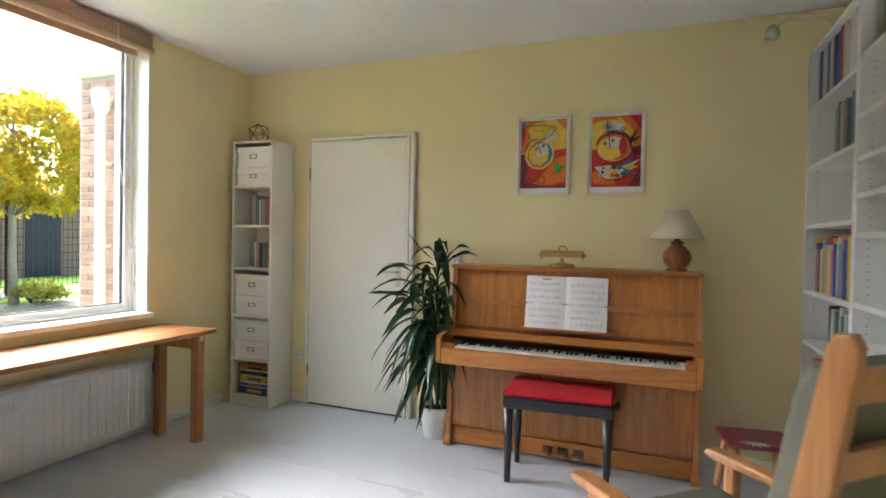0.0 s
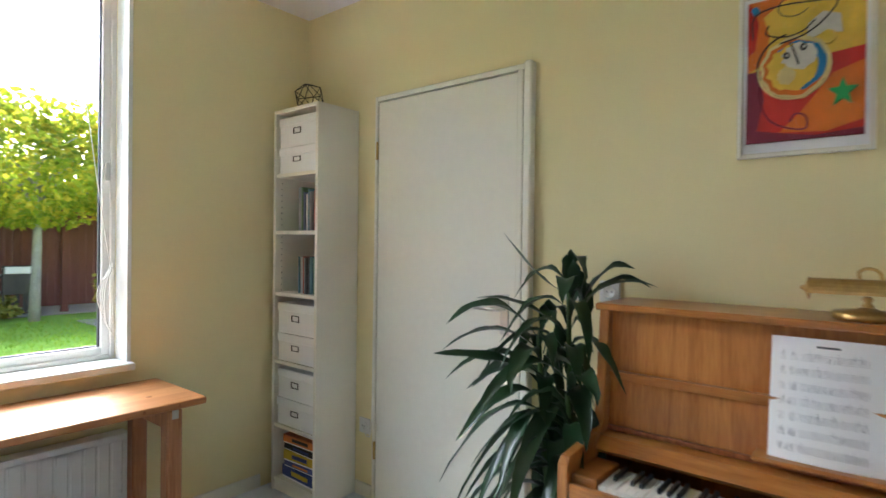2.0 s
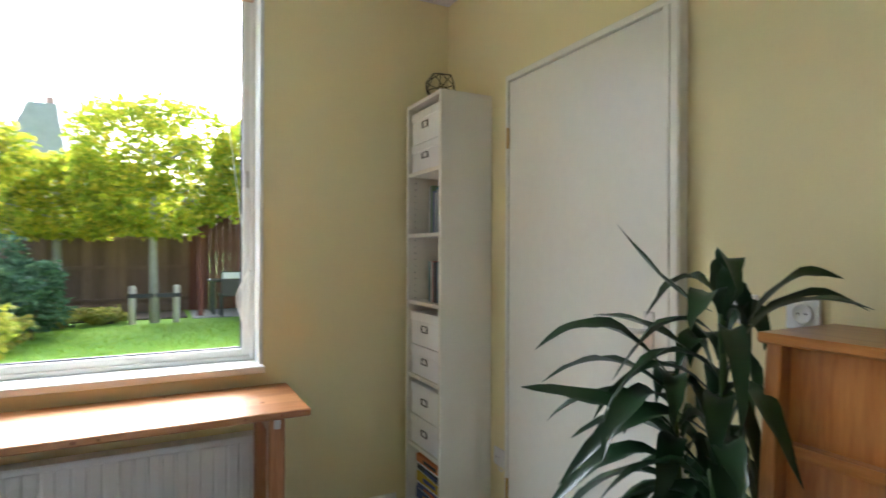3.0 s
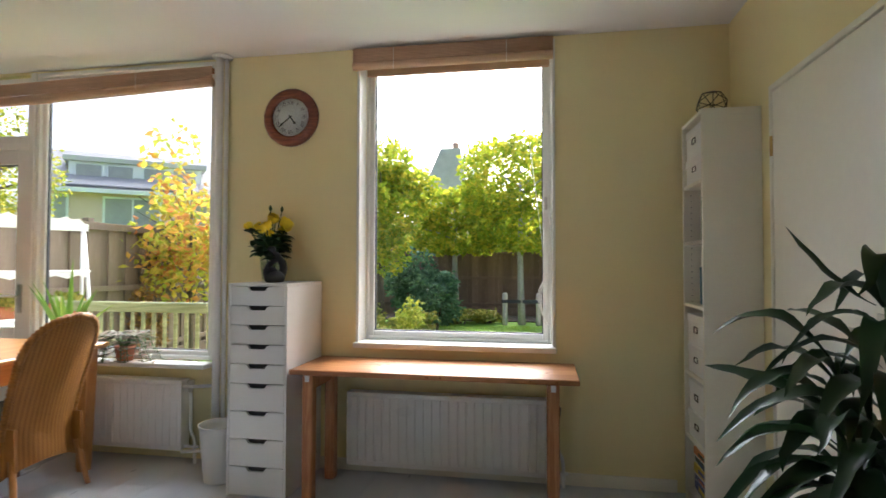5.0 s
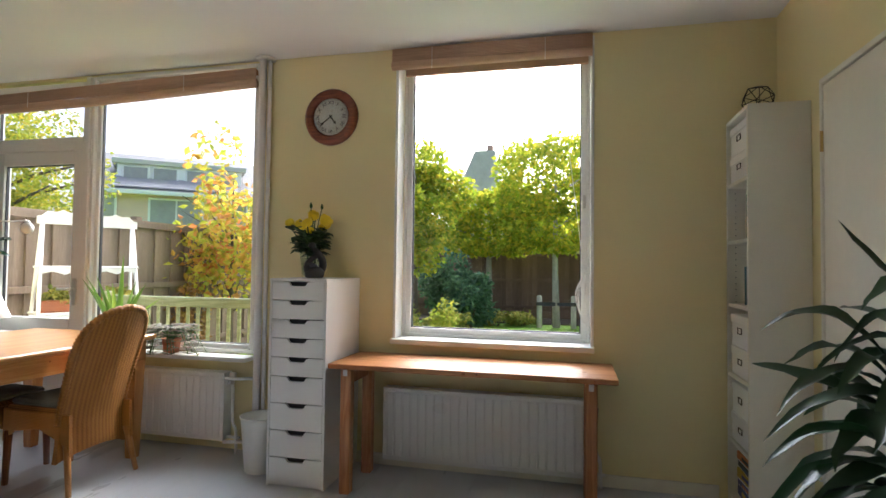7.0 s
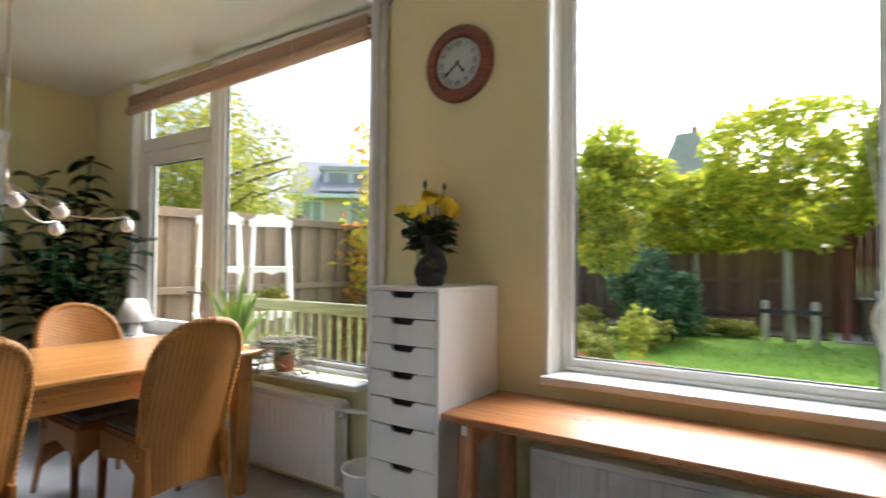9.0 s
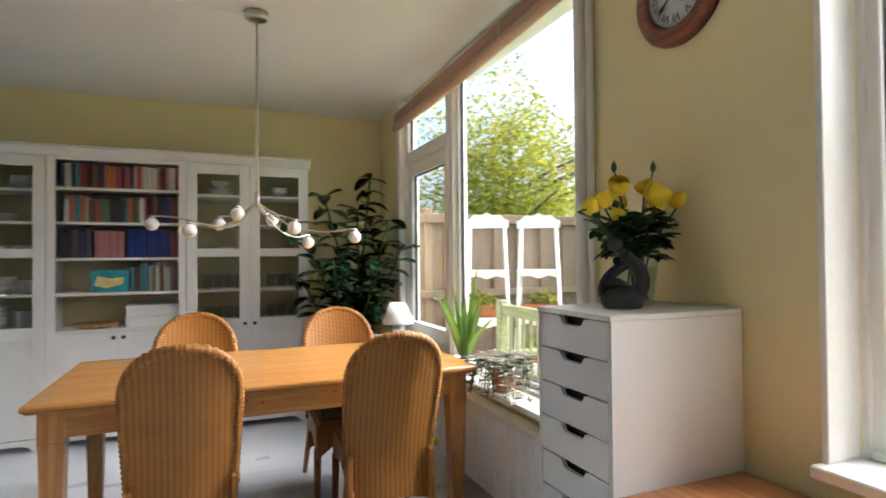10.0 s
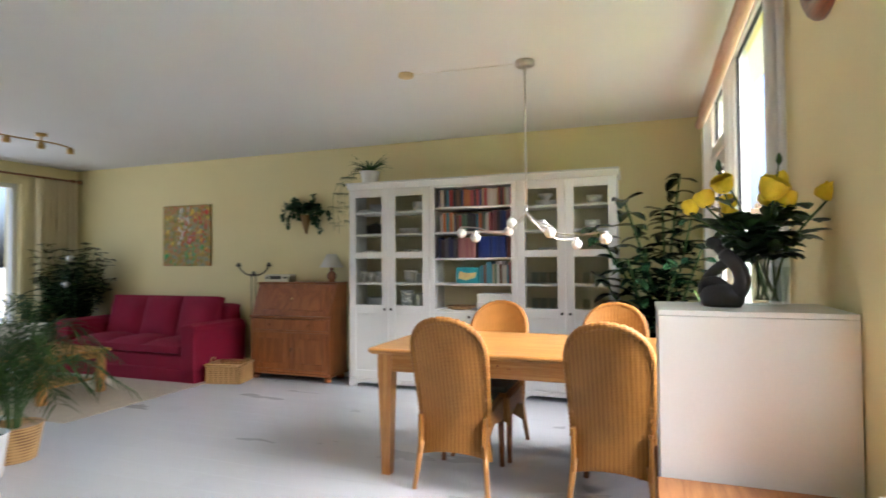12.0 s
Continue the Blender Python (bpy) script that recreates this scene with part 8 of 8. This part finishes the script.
def boxy_place(rng, cz, rx, ry, rz):
    """A clipped, rounded-box crown with uneven skin."""
    bumps = [(Vector((rng.uniform(-1, 1), rng.uniform(-1, 1), rng.uniform(-1, 1))), rng.uniform(-0.22, 0.12)) for _ in range(40)]

    def place(r):
        d = Vector((r.gauss(0, 1), r.gauss(0, 1), r.gauss(0, 1))).normalized()
        m = (abs(d.x) ** 3.2 + abs(d.y) ** 3.2 + abs(d.z) ** 3.2) ** (1 / 3.2)
        d = d / m
        k = 1.0 + sum(w for q, w in bumps if (q - d).length < 0.55)
        k *= 0.62 + 0.38 * r.random() ** 0.35
        return Vector((d.x * rx * k, d.y * ry * k, cz + d.z * rz * k)), d
    return place


def bush(name, label, x, y, r, h, count, leaf, mat, seed):
    rng = random.Random(seed)
    t = thing(name, label, "bush", pose(x, y, GZ))
    bm = bmesh.new()
    for i in range(6):
        a = rng.uniform(0, 6.28)
        tube([(0.05 * math.cos(a), 0.05 * math.sin(a), -0.05), (r * 0.3 * math.cos(a), r * 0.3 * math.sin(a), h * 0.5), (r * 0.5 * math.cos(a), r * 0.5 * math.sin(a), h * 0.8)], [0.02, 0.014, 0.006], 5, bm)
    part("stem_bunch", bm, M_BARK, t)
    me = leaf_cloud(count, lumpy(rng, 0, 0, h * 0.52, r, r, h * 0.55, 14, 0.3), leaf, rng)
    me.materials.append(mat)
    part("foliage", me, mat, t)
    return t


setting("ground", boxes((-300, 300, YN + T, 500, GZ - 0.3, GZ)), M_GRASS, "mown autumn lawn reaching the horizon", "ground")
setting("ground_street", boxes((-300, 300, -300, YS - T, GZ - 0.3, GZ)), M_PAVE, "paved street side ground", "ground")
terr = setting("pavement_terrace", boxes((-3.1, 3.3, YN + T, 5.35, GZ, GZ + 0.015)), M_MORTAR, "grey concrete slab terrace", "pavement")
slab = mesh_of("slab", boxes((0, 0.49, 0, 0.49, 0, 0.012), bevel=0.004), M_PAVE)
for i in range(12):
    for j in range(2):
        part("slab", slab, M_PAVE, terr, m=pose(-3.0 + i * 0.5, 4.2 + j * 0.5, GZ + 0.015))
setting("pavement_path", boxes((5.2, 16, 10.9, 12.2, GZ, GZ + 0.02), (3.0, 16, 13.4, 15.0, GZ, GZ + 0.02), bevel=0.005), M_PAVE, "grey garden path and seating area", "pavement")
setting("ground_border", boxes((-3.1, 2.9, 13.6, 15.0, GZ, GZ + 0.03), (-3.1, -2.2, 5.4, 13.6, GZ, GZ + 0.03), bevel=0.01), M_BED, "dark soil planting border", "ground")

# grass blades over the part of the lawn that is seen
rng = random.Random(5)
gv, gf = [], []
for _ in range(26000):
    x, y = rng.uniform(-2.2, 7.5), 5.4 + 7.2 * rng.random() ** 1.3
    a, h, w = rng.uniform(0, 6.28), rng.uniform(0.03, 0.075), rng.uniform(0.004, 0.008)
    b0, tip = len(gv), Vector((rng.gauss(0, 0.025), rng.gauss(0, 0.025), h))
    gv += [(x - w * math.cos(a), y - w * math.sin(a), GZ), (x + w * math.cos(a), y + w * math.sin(a), GZ), (x + tip.x, y + tip.y, GZ + tip.z)]
    gf.append((b0, b0 + 1, b0 + 2))
gm = bpy.data.meshes.new("grass")
gm.from_pydata(gv, [], gf)
gm.materials.append(M_BLADE)
tagged(new("grass", gm), "short green lawn grass with fallen leaves", "grass", kind="stuff")


def board_fence(name, label, x0, y0, x1, y1, top, mat, board=0.14, post_every=1.85):
    """Upright boards with gaps over rails, square posts with caps, all in the ground."""
    L = math.hypot(x1 - x0, y1 - y0)
    ang = math.degrees(math.atan2(y1 - y0, x1 - x0))
    f = thing(name, label, "fence", pose(x0, y0, GZ, 0, 0, ang), kind="")
    hgt = top - GZ
    bmesh_board = mesh_of("board", boxes((-0.012, board + 0.012, -0.012, 0.012, 0.03, hgt - 0.06), bevel=0.003), mat)
    wide = mesh_of("board", boxes((0.002, board - 0.002, -0.034, -0.014, 0.03, hgt - 0.06), bevel=0.003), mat)
    n = int(L / board)
    for i in range(n):
        part("board", bmesh_board if i % 2 else wide, mat, f, m=pose(i * board, 0, 0))
    post = mesh_of("post", boxes((-0.045, 0.045, -0.075, 0.02, -0.3, hgt + 0.02), bevel=0.006), mat)
    for i in range(int(L / post_every) + 1):
        part("post", post, mat, f, m=pose(i * post_every, 0, 0))
    for z in (0.25, hgt * 0.55, hgt - 0.12):
        part("rail", boxes((0, L, 0.014, 0.05, z, z + 0.07), bevel=0.004), mat, f)
    part("gravel_board", boxes((0, L, 0.016, 0.045, -0.12, 0.19), bevel=0.004), mat, f)
    part("capping", boxes((0, L, -0.05, 0.05, hgt - 0.06, hgt - 0.03), bevel=0.004), mat, f)
    return f


board_fence("side_fence", "weathered grey-brown board fence along the garden", -2.5, 15.2, -2.5, 3.95, 1.785, M_FENCE)
board_fence("back_fence", "dark brown board fence behind the garden trees", 3.4, 15.35, -3.15, 15.35, 1.66, M_DARKFENCE)

# pleached hornbeams in a row, tied to stakes
for i, (tx, ty, m_, s) in enumerate([(0.6, 14.2, M_HORN, 3), (2.3, 13.1, M_HORN, 4), (4.7, 12.7, M_HORN, 6), (6.9, 12.1, M_GOLD, 8), (9.2, 11.8, M_BROWNLEAF, 9)]):
    tree("hornbeam_tree", "clipped hornbeam turning yellow, tied to low stakes", tx, ty, 1.75, 0.075, (2.45, 1.2, 1.0, 0.85, 10) if i == 0 else (2.85 + 0.1 * (i % 2), 1.4, 1.1, 1.15 + 0.1 * (i % 2), 10), 9000, 0.13, m_, s, M_BIRCH, boxy=True)
    for sx in (-1, 1) if i == 1 else ():
        st = thing("tree_stake", "pale timber tree stake with dark strap", "stake", pose(tx + sx * 0.38, ty - 0.12, GZ), "stakes by the hornbeams")
        part("stake", lathe([(0.06, -0.1), (0.06, 0.70), (0.042, 0.73)], 10), M_PALESTAKE, st)
        part("strap", boxes((-0.07 if sx < 0 else -0.36, 0.36 if sx < 0 else 0.07, -0.072, -0.064, 0.50, 0.58)), M_SEAL, st)
tree("birch_tree", "tall yellow-green tree behind the border", -0.6, 11.6, 1.4, 0.07, (2.5, 1.25, 1.2, 1.45, 14), 9000, 0.12, M_HORN, 21)
tree("cherry_tree", "young autumn tree with orange and yellow leaves", -2.05, 7.2, 0.7, 0.035, (1.9, 0.75, 0.95, 1.3, 30), 1900, 0.12, M_ORANGE, 12)
tree("maple_tree", "large yellowing tree beyond the side fence", -9.4, 9.0, 1.8, 0.16, (3.4, 2.6, 2.7, 2.5, 34), 15000, 0.12, M_MAPLE, 31)
bush("evergreen_bush", "dark evergreen bush in the border", 0.55, 11.6, 0.6, 1.2, 3500, 0.11, M_DARKBUSH, 41)
bush("evergreen_bush", "dark evergreen bush in the border", -0.1, 12.6, 1.0, 1.9, 4500, 0.12, M_DARKBUSH, 42)
for i, (bx, by, r, h) in enumerate([(-0.3, 9.4, 0.5, 0.5), (-1.0, 8.9, 0.5, 0.6), (-1.6, 8.4, 0.45, 0.6), (-0.6, 10.6, 0.6, 0.65), (0.35, 10.4, 0.5, 0.5), (1.5, 13.3, 0.5, 0.35), (-1.8, 10.0, 0.6, 0.8), (0.9, 13.0, 0.5, 0.4), (4.4, 13.4, 0.4, 0.4)]):
    bush("border_shrub", "low olive-green border shrub", bx, by, r, h, 1500, 0.09, M_OLIVE, 50 + i)
bush("reddish_shrub", "dark reddish shrub by the fence", -2.2, 6.6, 0.3, 1.2, 900, 0.07, M_BROWNLEAF, 62)
for i, (bx, by, r, h) in enumerate([(7.2, 11.9, 0.7, 0.45), (8.6, 11.3, 0.6, 0.4), (9.8, 11.3, 0.6, 0.45), (5.9, 12.5, 0.3, 0.9)]):
    bush("lime_shrub", "low lime-green ground cover by the path", bx, by, r, h, 1300, 0.08, M_LIME, 70 + i)

# brick wing with downpipe beside the right window
wing = setting("wall_wing", boxes((3.36, 9.0, YN + T, 5.1, GZ, 2.62)), M_MORTAR, "pale brick wing of the house", "wall")
part("roof_edge", boxes((3.30, 9.0, YN + T, 5.16, 2.62, 2.72), bevel=0.01), M_FRAME, wing)
dp = thing("downpipe", "grey drainpipe with hopper on the brick wing", "drainpipe", pose(3.27, 4.72, GZ))
part("pipe", tube([(0, 0, 0), (0, 0, 2.45)], 0.042, 12), M_ZINC, dp)
part("hopper", lathe([(0.045, 2.40), (0.07, 2.48), (0.07, 2.58), (0.045, 2.60)], 14), M_ZINC, dp)
part("spout", tube([(0.0, 0, 2.55), (0.1, 0.0, 2.55)], 0.04, 10), M_ZINC, dp)
for z in (0.55, 1.32, 2.0):
    part("collar", lathe([(0.046, z - 0.015), (0.05, z), (0.046, z + 0.015)], 14), M_ZINC, dp)
    part("bracket", boxes((0.03, 0.1, -0.012, 0.012, z - 0.012, z + 0.012)), M_ZINC, dp)
brick = mesh_of("brick", boxes((-0.008, 0.02, 0.005, 0.205, 0.0, 0.05), bevel=0.003), M_BRICK)
half_brick = mesh_of("brick", boxes((-0.008, 0.02, 0.005, 0.095, 0.0, 0.05), bevel=0.003), M_BRICK)
for r in range(43):
    z, y = GZ + 0.02 + r * 0.0625, 3.93
    if r % 2:
        part("brick", half_brick, M_BRICK, wing, m=pose(3.36, y, z))
        y += 0.105
    while y < 4.9:
        part("brick", brick, M_BRICK, wing, m=pose(3.36, y, z))
        y += 0.21
    if y < 5.0:
        part("brick", half_brick, M_BRICK, wing, m=pose(3.36, y, z))

# shed with covered seat, and mesh fence with gate
shed = thing("garden_shed", "dark red-brown timber shed with open canopy", "shed", pose(3.0, 15.2, GZ))
for i in range(33):
    part("board", mesh_of("board", boxes((i * 0.15, i * 0.15 + 0.145, 0, 0.03, 0, 2.35), bevel=0.004), M_SHED), M_SHED, shed)
part("roof", boxes((-0.2, 5.1, -1.6, 1.5, 2.35, 2.5), bevel=0.02), M_TILE, shed)
for i in range(3):
    part("post", boxes((0.1 + i * 2.3, 0.22 + i * 2.3, -1.5, -1.38, 0, 2.35), bevel=0.008), M_SHED, shed)
part("door", boxes((3.6, 4.45, -0.04, -0.01, 0.05, 2.05), bevel=0.006), M_DARKFENCE, shed)
gt = thing("garden_table", "dark outdoor table under the shed canopy", "table", pose(4.15, 14.2, GZ + 0.02))
part("tabletop", boxes((-0.8, 0.8, -0.4, 0.4, 0.70, 0.74), bevel=0.01), M_BLACK, gt)
for sx in (-0.72, 0.72):
    for sy in (-0.33, 0.33):
        part("leg", boxes((sx - 0.03, sx + 0.03, sy - 0.03, sy + 0.03, 0, 0.70)), M_BLACK, gt)
for i, cx in enumerate((3.75, 4.6)):
    gc = thing("garden_chair", "dark outdoor chair with a pale back cushion", "chair", pose(cx, 13.55, GZ + 0.02), "chairs under the canopy")
    part("seat", boxes((-0.23, 0.23, -0.22, 0.22, 0.42, 0.46), bevel=0.01), M_BLACK, gc)
    part("backrest", boxes((-0.23, 0.23, -0.25, -0.21, 0.42, 0.95), bevel=0.01), M_BLACK, gc)
    part("cushion", boxes((-0.2, 0.2, -0.28, -0.25, 0.80, 0.93), bevel=0.012), M_LADDER, gc, "pale head cushion")
    for sx in (-0.2, 0.2):
        for sy in (-0.2, 0.2):
            part("leg", boxes((sx - 0.02, sx + 0.02, sy - 0.02, sy + 0.02, 0, 0.42)), M_BLACK, gc)

mf = thing("mesh_fence", "dark wire mesh fence behind the trees", "fence", pose(8.0, 14.9, GZ))
M_WIRE = surface("dark_wire", (0.05, 0.06, 0.07), 0.5, 0.5)
wire_v = mesh_of("wire", boxes((-0.006, 0.006, -0.006, 0.006, 0, 1.9)), M_WIRE)
for i in range(70):
    part("wire", wire_v, M_WIRE, mf, m=pose(i * 0.12, 0, 0))
for j in range(9):
    part("rail", boxes((0, 8.4, -0.012, 0.0, 0.1 + j * 0.2, 0.115 + j * 0.2)), M_WIRE, mf)
nb = thing("brick_garage", "pale brick garage with dark door beyond the fence", "garage", pose(7.0, 19.0, GZ))
part("wall", boxes((-1, 14, 0, 5, 0, 2.3)), M_BRICK, nb)
part("roof", boxes((-1.1, 14.1, -0.1, 5, 2.3, 2.45), bevel=0.02), M_TILE, nb)
M_GDOOR = surface("dark_blue_garage_door", (0.02, 0.025, 0.05), 0.4, vary=0.1, stretch=(1, 1, 0.2))
for gx in (4.2, 6.8):
    part("door", boxes((gx, gx + 1.1, -0.03, 0.0, 0.0, 2.05), bevel=0.01), M_GDOOR, nb)

# ladder plant stands, bench, pots
def ladder_stand(x, y, rz):
    t = thing("ladder_shelf", "white painted folding plant stand with scrolled top", "plant stand", pose(x, y, GZ + 0.02, 0, 0, rz), "white stands on the terrace")
    hh, w = 1.72, 0.185
    for s in (-1, 1):
        part("front_leg", tube([(s * w * 1.25, -0.30, 0.03), (s * w * 0.85, 0.0, hh)], 0.019, 6), M_LADDER, t)
        part("back_leg", tube([(s * w * 1.2, 0.32, 0.03), (s * w * 0.85, 0.02, hh)], 0.017, 6), M_LADDER, t)
    out = [(-0.20, hh - 0.03), (0.20, hh - 0.03), (0.20, hh + 0.04), (0.17, hh + 0.045), (0.12, hh + 0.09), (0.05, hh + 0.085), (0, hh + 0.11), (-0.05, hh + 0.085), (-0.12, hh + 0.09), (-0.17, hh + 0.045), (-0.20, hh + 0.04)]
    part("crest", prism(out, -0.015, 0.015, 1), M_LADDER, t)
    for i, z in enumerate((0.42, 0.85, 1.28)):
        k = 0.30 * (1 - z / hh)
        ww = w * (1.25 - 0.4 * z / hh)
        part("shelf", boxes((-ww - 0.02, ww + 0.02, -k - 0.06, k + 0.06, z, z + 0.02), bevel=0.004), M_LADDER, t)
        part("apron", prism([(-ww, z - 0.05), (-ww * 0.5, z - 0.03), (0, z - 0.06), (ww * 0.5, z - 0.03), (ww, z - 0.05), (ww, z), (-ww, z)], -k - 0.06, -k - 0.045, 1), M_LADDER, t)
    return t


ladder_stand(-2.0, 4.5, 60)
ladder_stand(-1.88, 4.98, 56)
for px, py, pz, s in ((-2.0, 4.5, 0.89, 81), (-1.88, 4.98, 0.89, 82), (-1.88, 4.98, 0.46, 83)):
    pl = thing("potted_plant", "small green plant in a terracotta trough", "potted plant", pose(px, py, GZ + pz, 0, 0, 60))
    part("pot", boxes((-0.17, 0.17, -0.07, 0.07, 0, 0.11), bevel=0.012), M_TERRA, pl)
    me = leaf_cloud(160, lumpy(random.Random(s), 0, 0, 0.16, 0.2, 0.1, 0.09, 6), 0.06, random.Random(s))
    me.materials.append(M_OLIVE)
    part("foliage", me, M_OLIVE, pl)

bench = thing("garden_bench", "greenish weathered wooden garden bench", "bench", pose(-0.35, 4.35, GZ + 0.027))
for i in range(15):
    x = -0.66 + i * 0.094
    part("slat", boxes((x - 0.016, x + 0.016, -0.18, -0.165, 0.50, 0.98), bevel=0.004), M_BENCH, bench)
part("top_rail", boxes((-0.75, 0.75, -0.20, -0.15, 0.98, 1.06), bevel=0.008), M_BENCH, bench)
part("low_rail", boxes((-0.75, 0.75, -0.195, -0.155, 0.44, 0.50), bevel=0.006), M_BENCH, bench)
for s in (-1, 1):
    part("back_post", boxes((s * 0.78 - 0.035, s * 0.78 + 0.035, -0.21, -0.14, 0, 1.09), bevel=0.008), M_BENCH, bench)
    part("front_post", boxes((s * 0.78 - 0.035, s * 0.78 + 0.035, 0.30, 0.37, 0, 0.66), bevel=0.008), M_BENCH, bench)
    part("armrest", boxes((s * 0.78 - 0.045, s * 0.78 + 0.045, -0.14, 0.40, 0.66, 0.70), bevel=0.008), M_BENCH, bench)
for i in range(5):
    part("seat_slat", boxes((-0.75, 0.75, -0.12 + i * 0.095, -0.04 + i * 0.095, 0.42, 0.445), bevel=0.004), M_BENCH, bench)

for i, (px, py, r, h, m_, s, up) in enumerate([(0.95, 7.9, 0.2, 0.24, M_LIME, 92, 0.36), (0.5, 7.85, 0.17, 0.22, M_OLIVE, 91, 0.16), (0.1, 8.3, 0.15, 0.22, M_OLIVE, 93, 0.2)]):
    pl = thing("terracotta_planter", "terracotta pot with autumn plants on the lawn edge", "plant pot", pose(px, py, GZ))
    part("pot", lathe([(r * 0.7, 0), (r * 0.95, h * 0.8), (r * 1.05, h * 0.8), (r * 1.05, h), (r * 0.9, h), (r * 0.85, h * 0.9)], 20), M_TERRA, pl)
    me = leaf_cloud(420, lumpy(random.Random(s), 0, 0, h + up, r * 1.3, r * 1.3, up, 9), 0.07, random.Random(s))
    me.materials.append(m_)
    part("foliage", me, m_, pl)


# terraced houses beyond the side fence
def far_house(x, y, rz, w, label):
    h = thing("terraced_house", label, "house", pose(x, y, GZ, 0, 0, rz))
    part("wall", boxes((0, w, 0, 7, 0, 4.6)), M_RENDER, h)
    part("roof", prism([(-0.45, 4.5), (3.4, 6.75), (7.4, 4.5)], -0.3, w + 0.3, 0), M_TILE, h)
    part("fascia", boxes((-0.35, w + 0.35, -0.55, -0.44, 4.38, 4.56)), M_LADDER, h)
    for wx, ww in ((0.3, 1.1), (2.6, 2.3), (6.0, 1.6), (8.6, 2.0)):
        wf = part("window", boxes((wx, wx + ww, -0.06, 0.02, 2.9, 4.3), bevel=0.02), M_LADDER, h)
        part("pane", boxes((wx + 0.1, wx + ww / 2 - 0.04, -0.075, -0.062, 3.0, 4.2)), M_HOUSEGLASS, wf)
        part("pane", boxes((wx + ww / 2 + 0.04, wx + ww - 0.1, -0.075, -0.062, 3.0, 4.2)), M_HOUSEGLASS, wf)
    dm = part("dormer", boxes((1.3, 6.6, 0.7, 3.6, 4.95, 5.85), bevel=0.02), M_LADDER, h)
    part("dormer_roof", boxes((1.1, 6.8, 0.5, 3.7, 5.85, 6.08), bevel=0.02), M_DORMER, dm)
    for wx in (1.5, 2.7, 4.1, 5.3):
        part("window_frame", boxes((wx, wx + 1.1, 0.64, 0.70, 5.15, 5.78), bevel=0.015), M_LADDER, dm)
        part("pane", boxes((wx + 0.08, wx + 1.02, 0.62, 0.638, 5.21, 5.72)), M_HOUSEGLASS, dm)
    sl = 2.25 / 3.85
    part("solar_panel", prism([(0.0 - 0.2, 4.5 + 0.25 * sl + 0.05), (0.75, 4.5 + 1.2 * sl + 0.05), (0.75, 4.5 + 1.2 * sl + 0.1), (-0.2, 4.5 + 0.25 * sl + 0.1)], 1.2, 6.4, 0), M_HOUSEGLASS, h)
    part("skylight", prism([(1.2, 4.5 + 1.65 * sl + 0.02), (2.1, 4.5 + 2.55 * sl + 0.02), (2.1, 4.5 + 2.55 * sl + 0.1), (1.2, 4.5 + 1.65 * sl + 0.1)], 8.2, 9.3, 0), M_LADDER, h)
    return h


far_house(-17.9, 19.3, 40, 13.0, "pink-beige terraced house with grey-blue dormer")
gb = thing("gabled_house", "distant house with steep grey tiled gable", "house", pose(-5.0, 36.0, GZ))
part("wall", boxes((-0.4, 3.0, 0, 8, 0, 5.0)), M_RENDER, gb)
part("roof", prism([(-0.6, 4.8), (1.3, 9.0), (2.6, 9.0), (3.2, 4.8)], -0.4, 8.4, 1), M_SLATE, gb)
part("chimney", boxes((1.7, 2.1, 2, 2.6, 8.7, 9.9), bevel=0.02), M_BRICK, gb)
part("antenna", tube([(0.9, 1.0, 8.5), (0.9, 1.0, 9.4), (0.2, 1.0, 9.6)], 0.03, 6), M_IRON, gb)
# far belt of trees
rng = random.Random(77)
for i in range(9):
    tx = -14 + i * 5.2
    tree("distant_tree", "distant green and yellow garden tree", tx, 21 + rng.uniform(-1, 3), 1.5, 0.15, (2.3 + rng.uniform(-0.3, 0.4), 2.0, 1.8, 1.5, 12), 2600, 0.26, (M_HORN, M_OLIVE, M_GOLD)[i % 3], 100 + i)
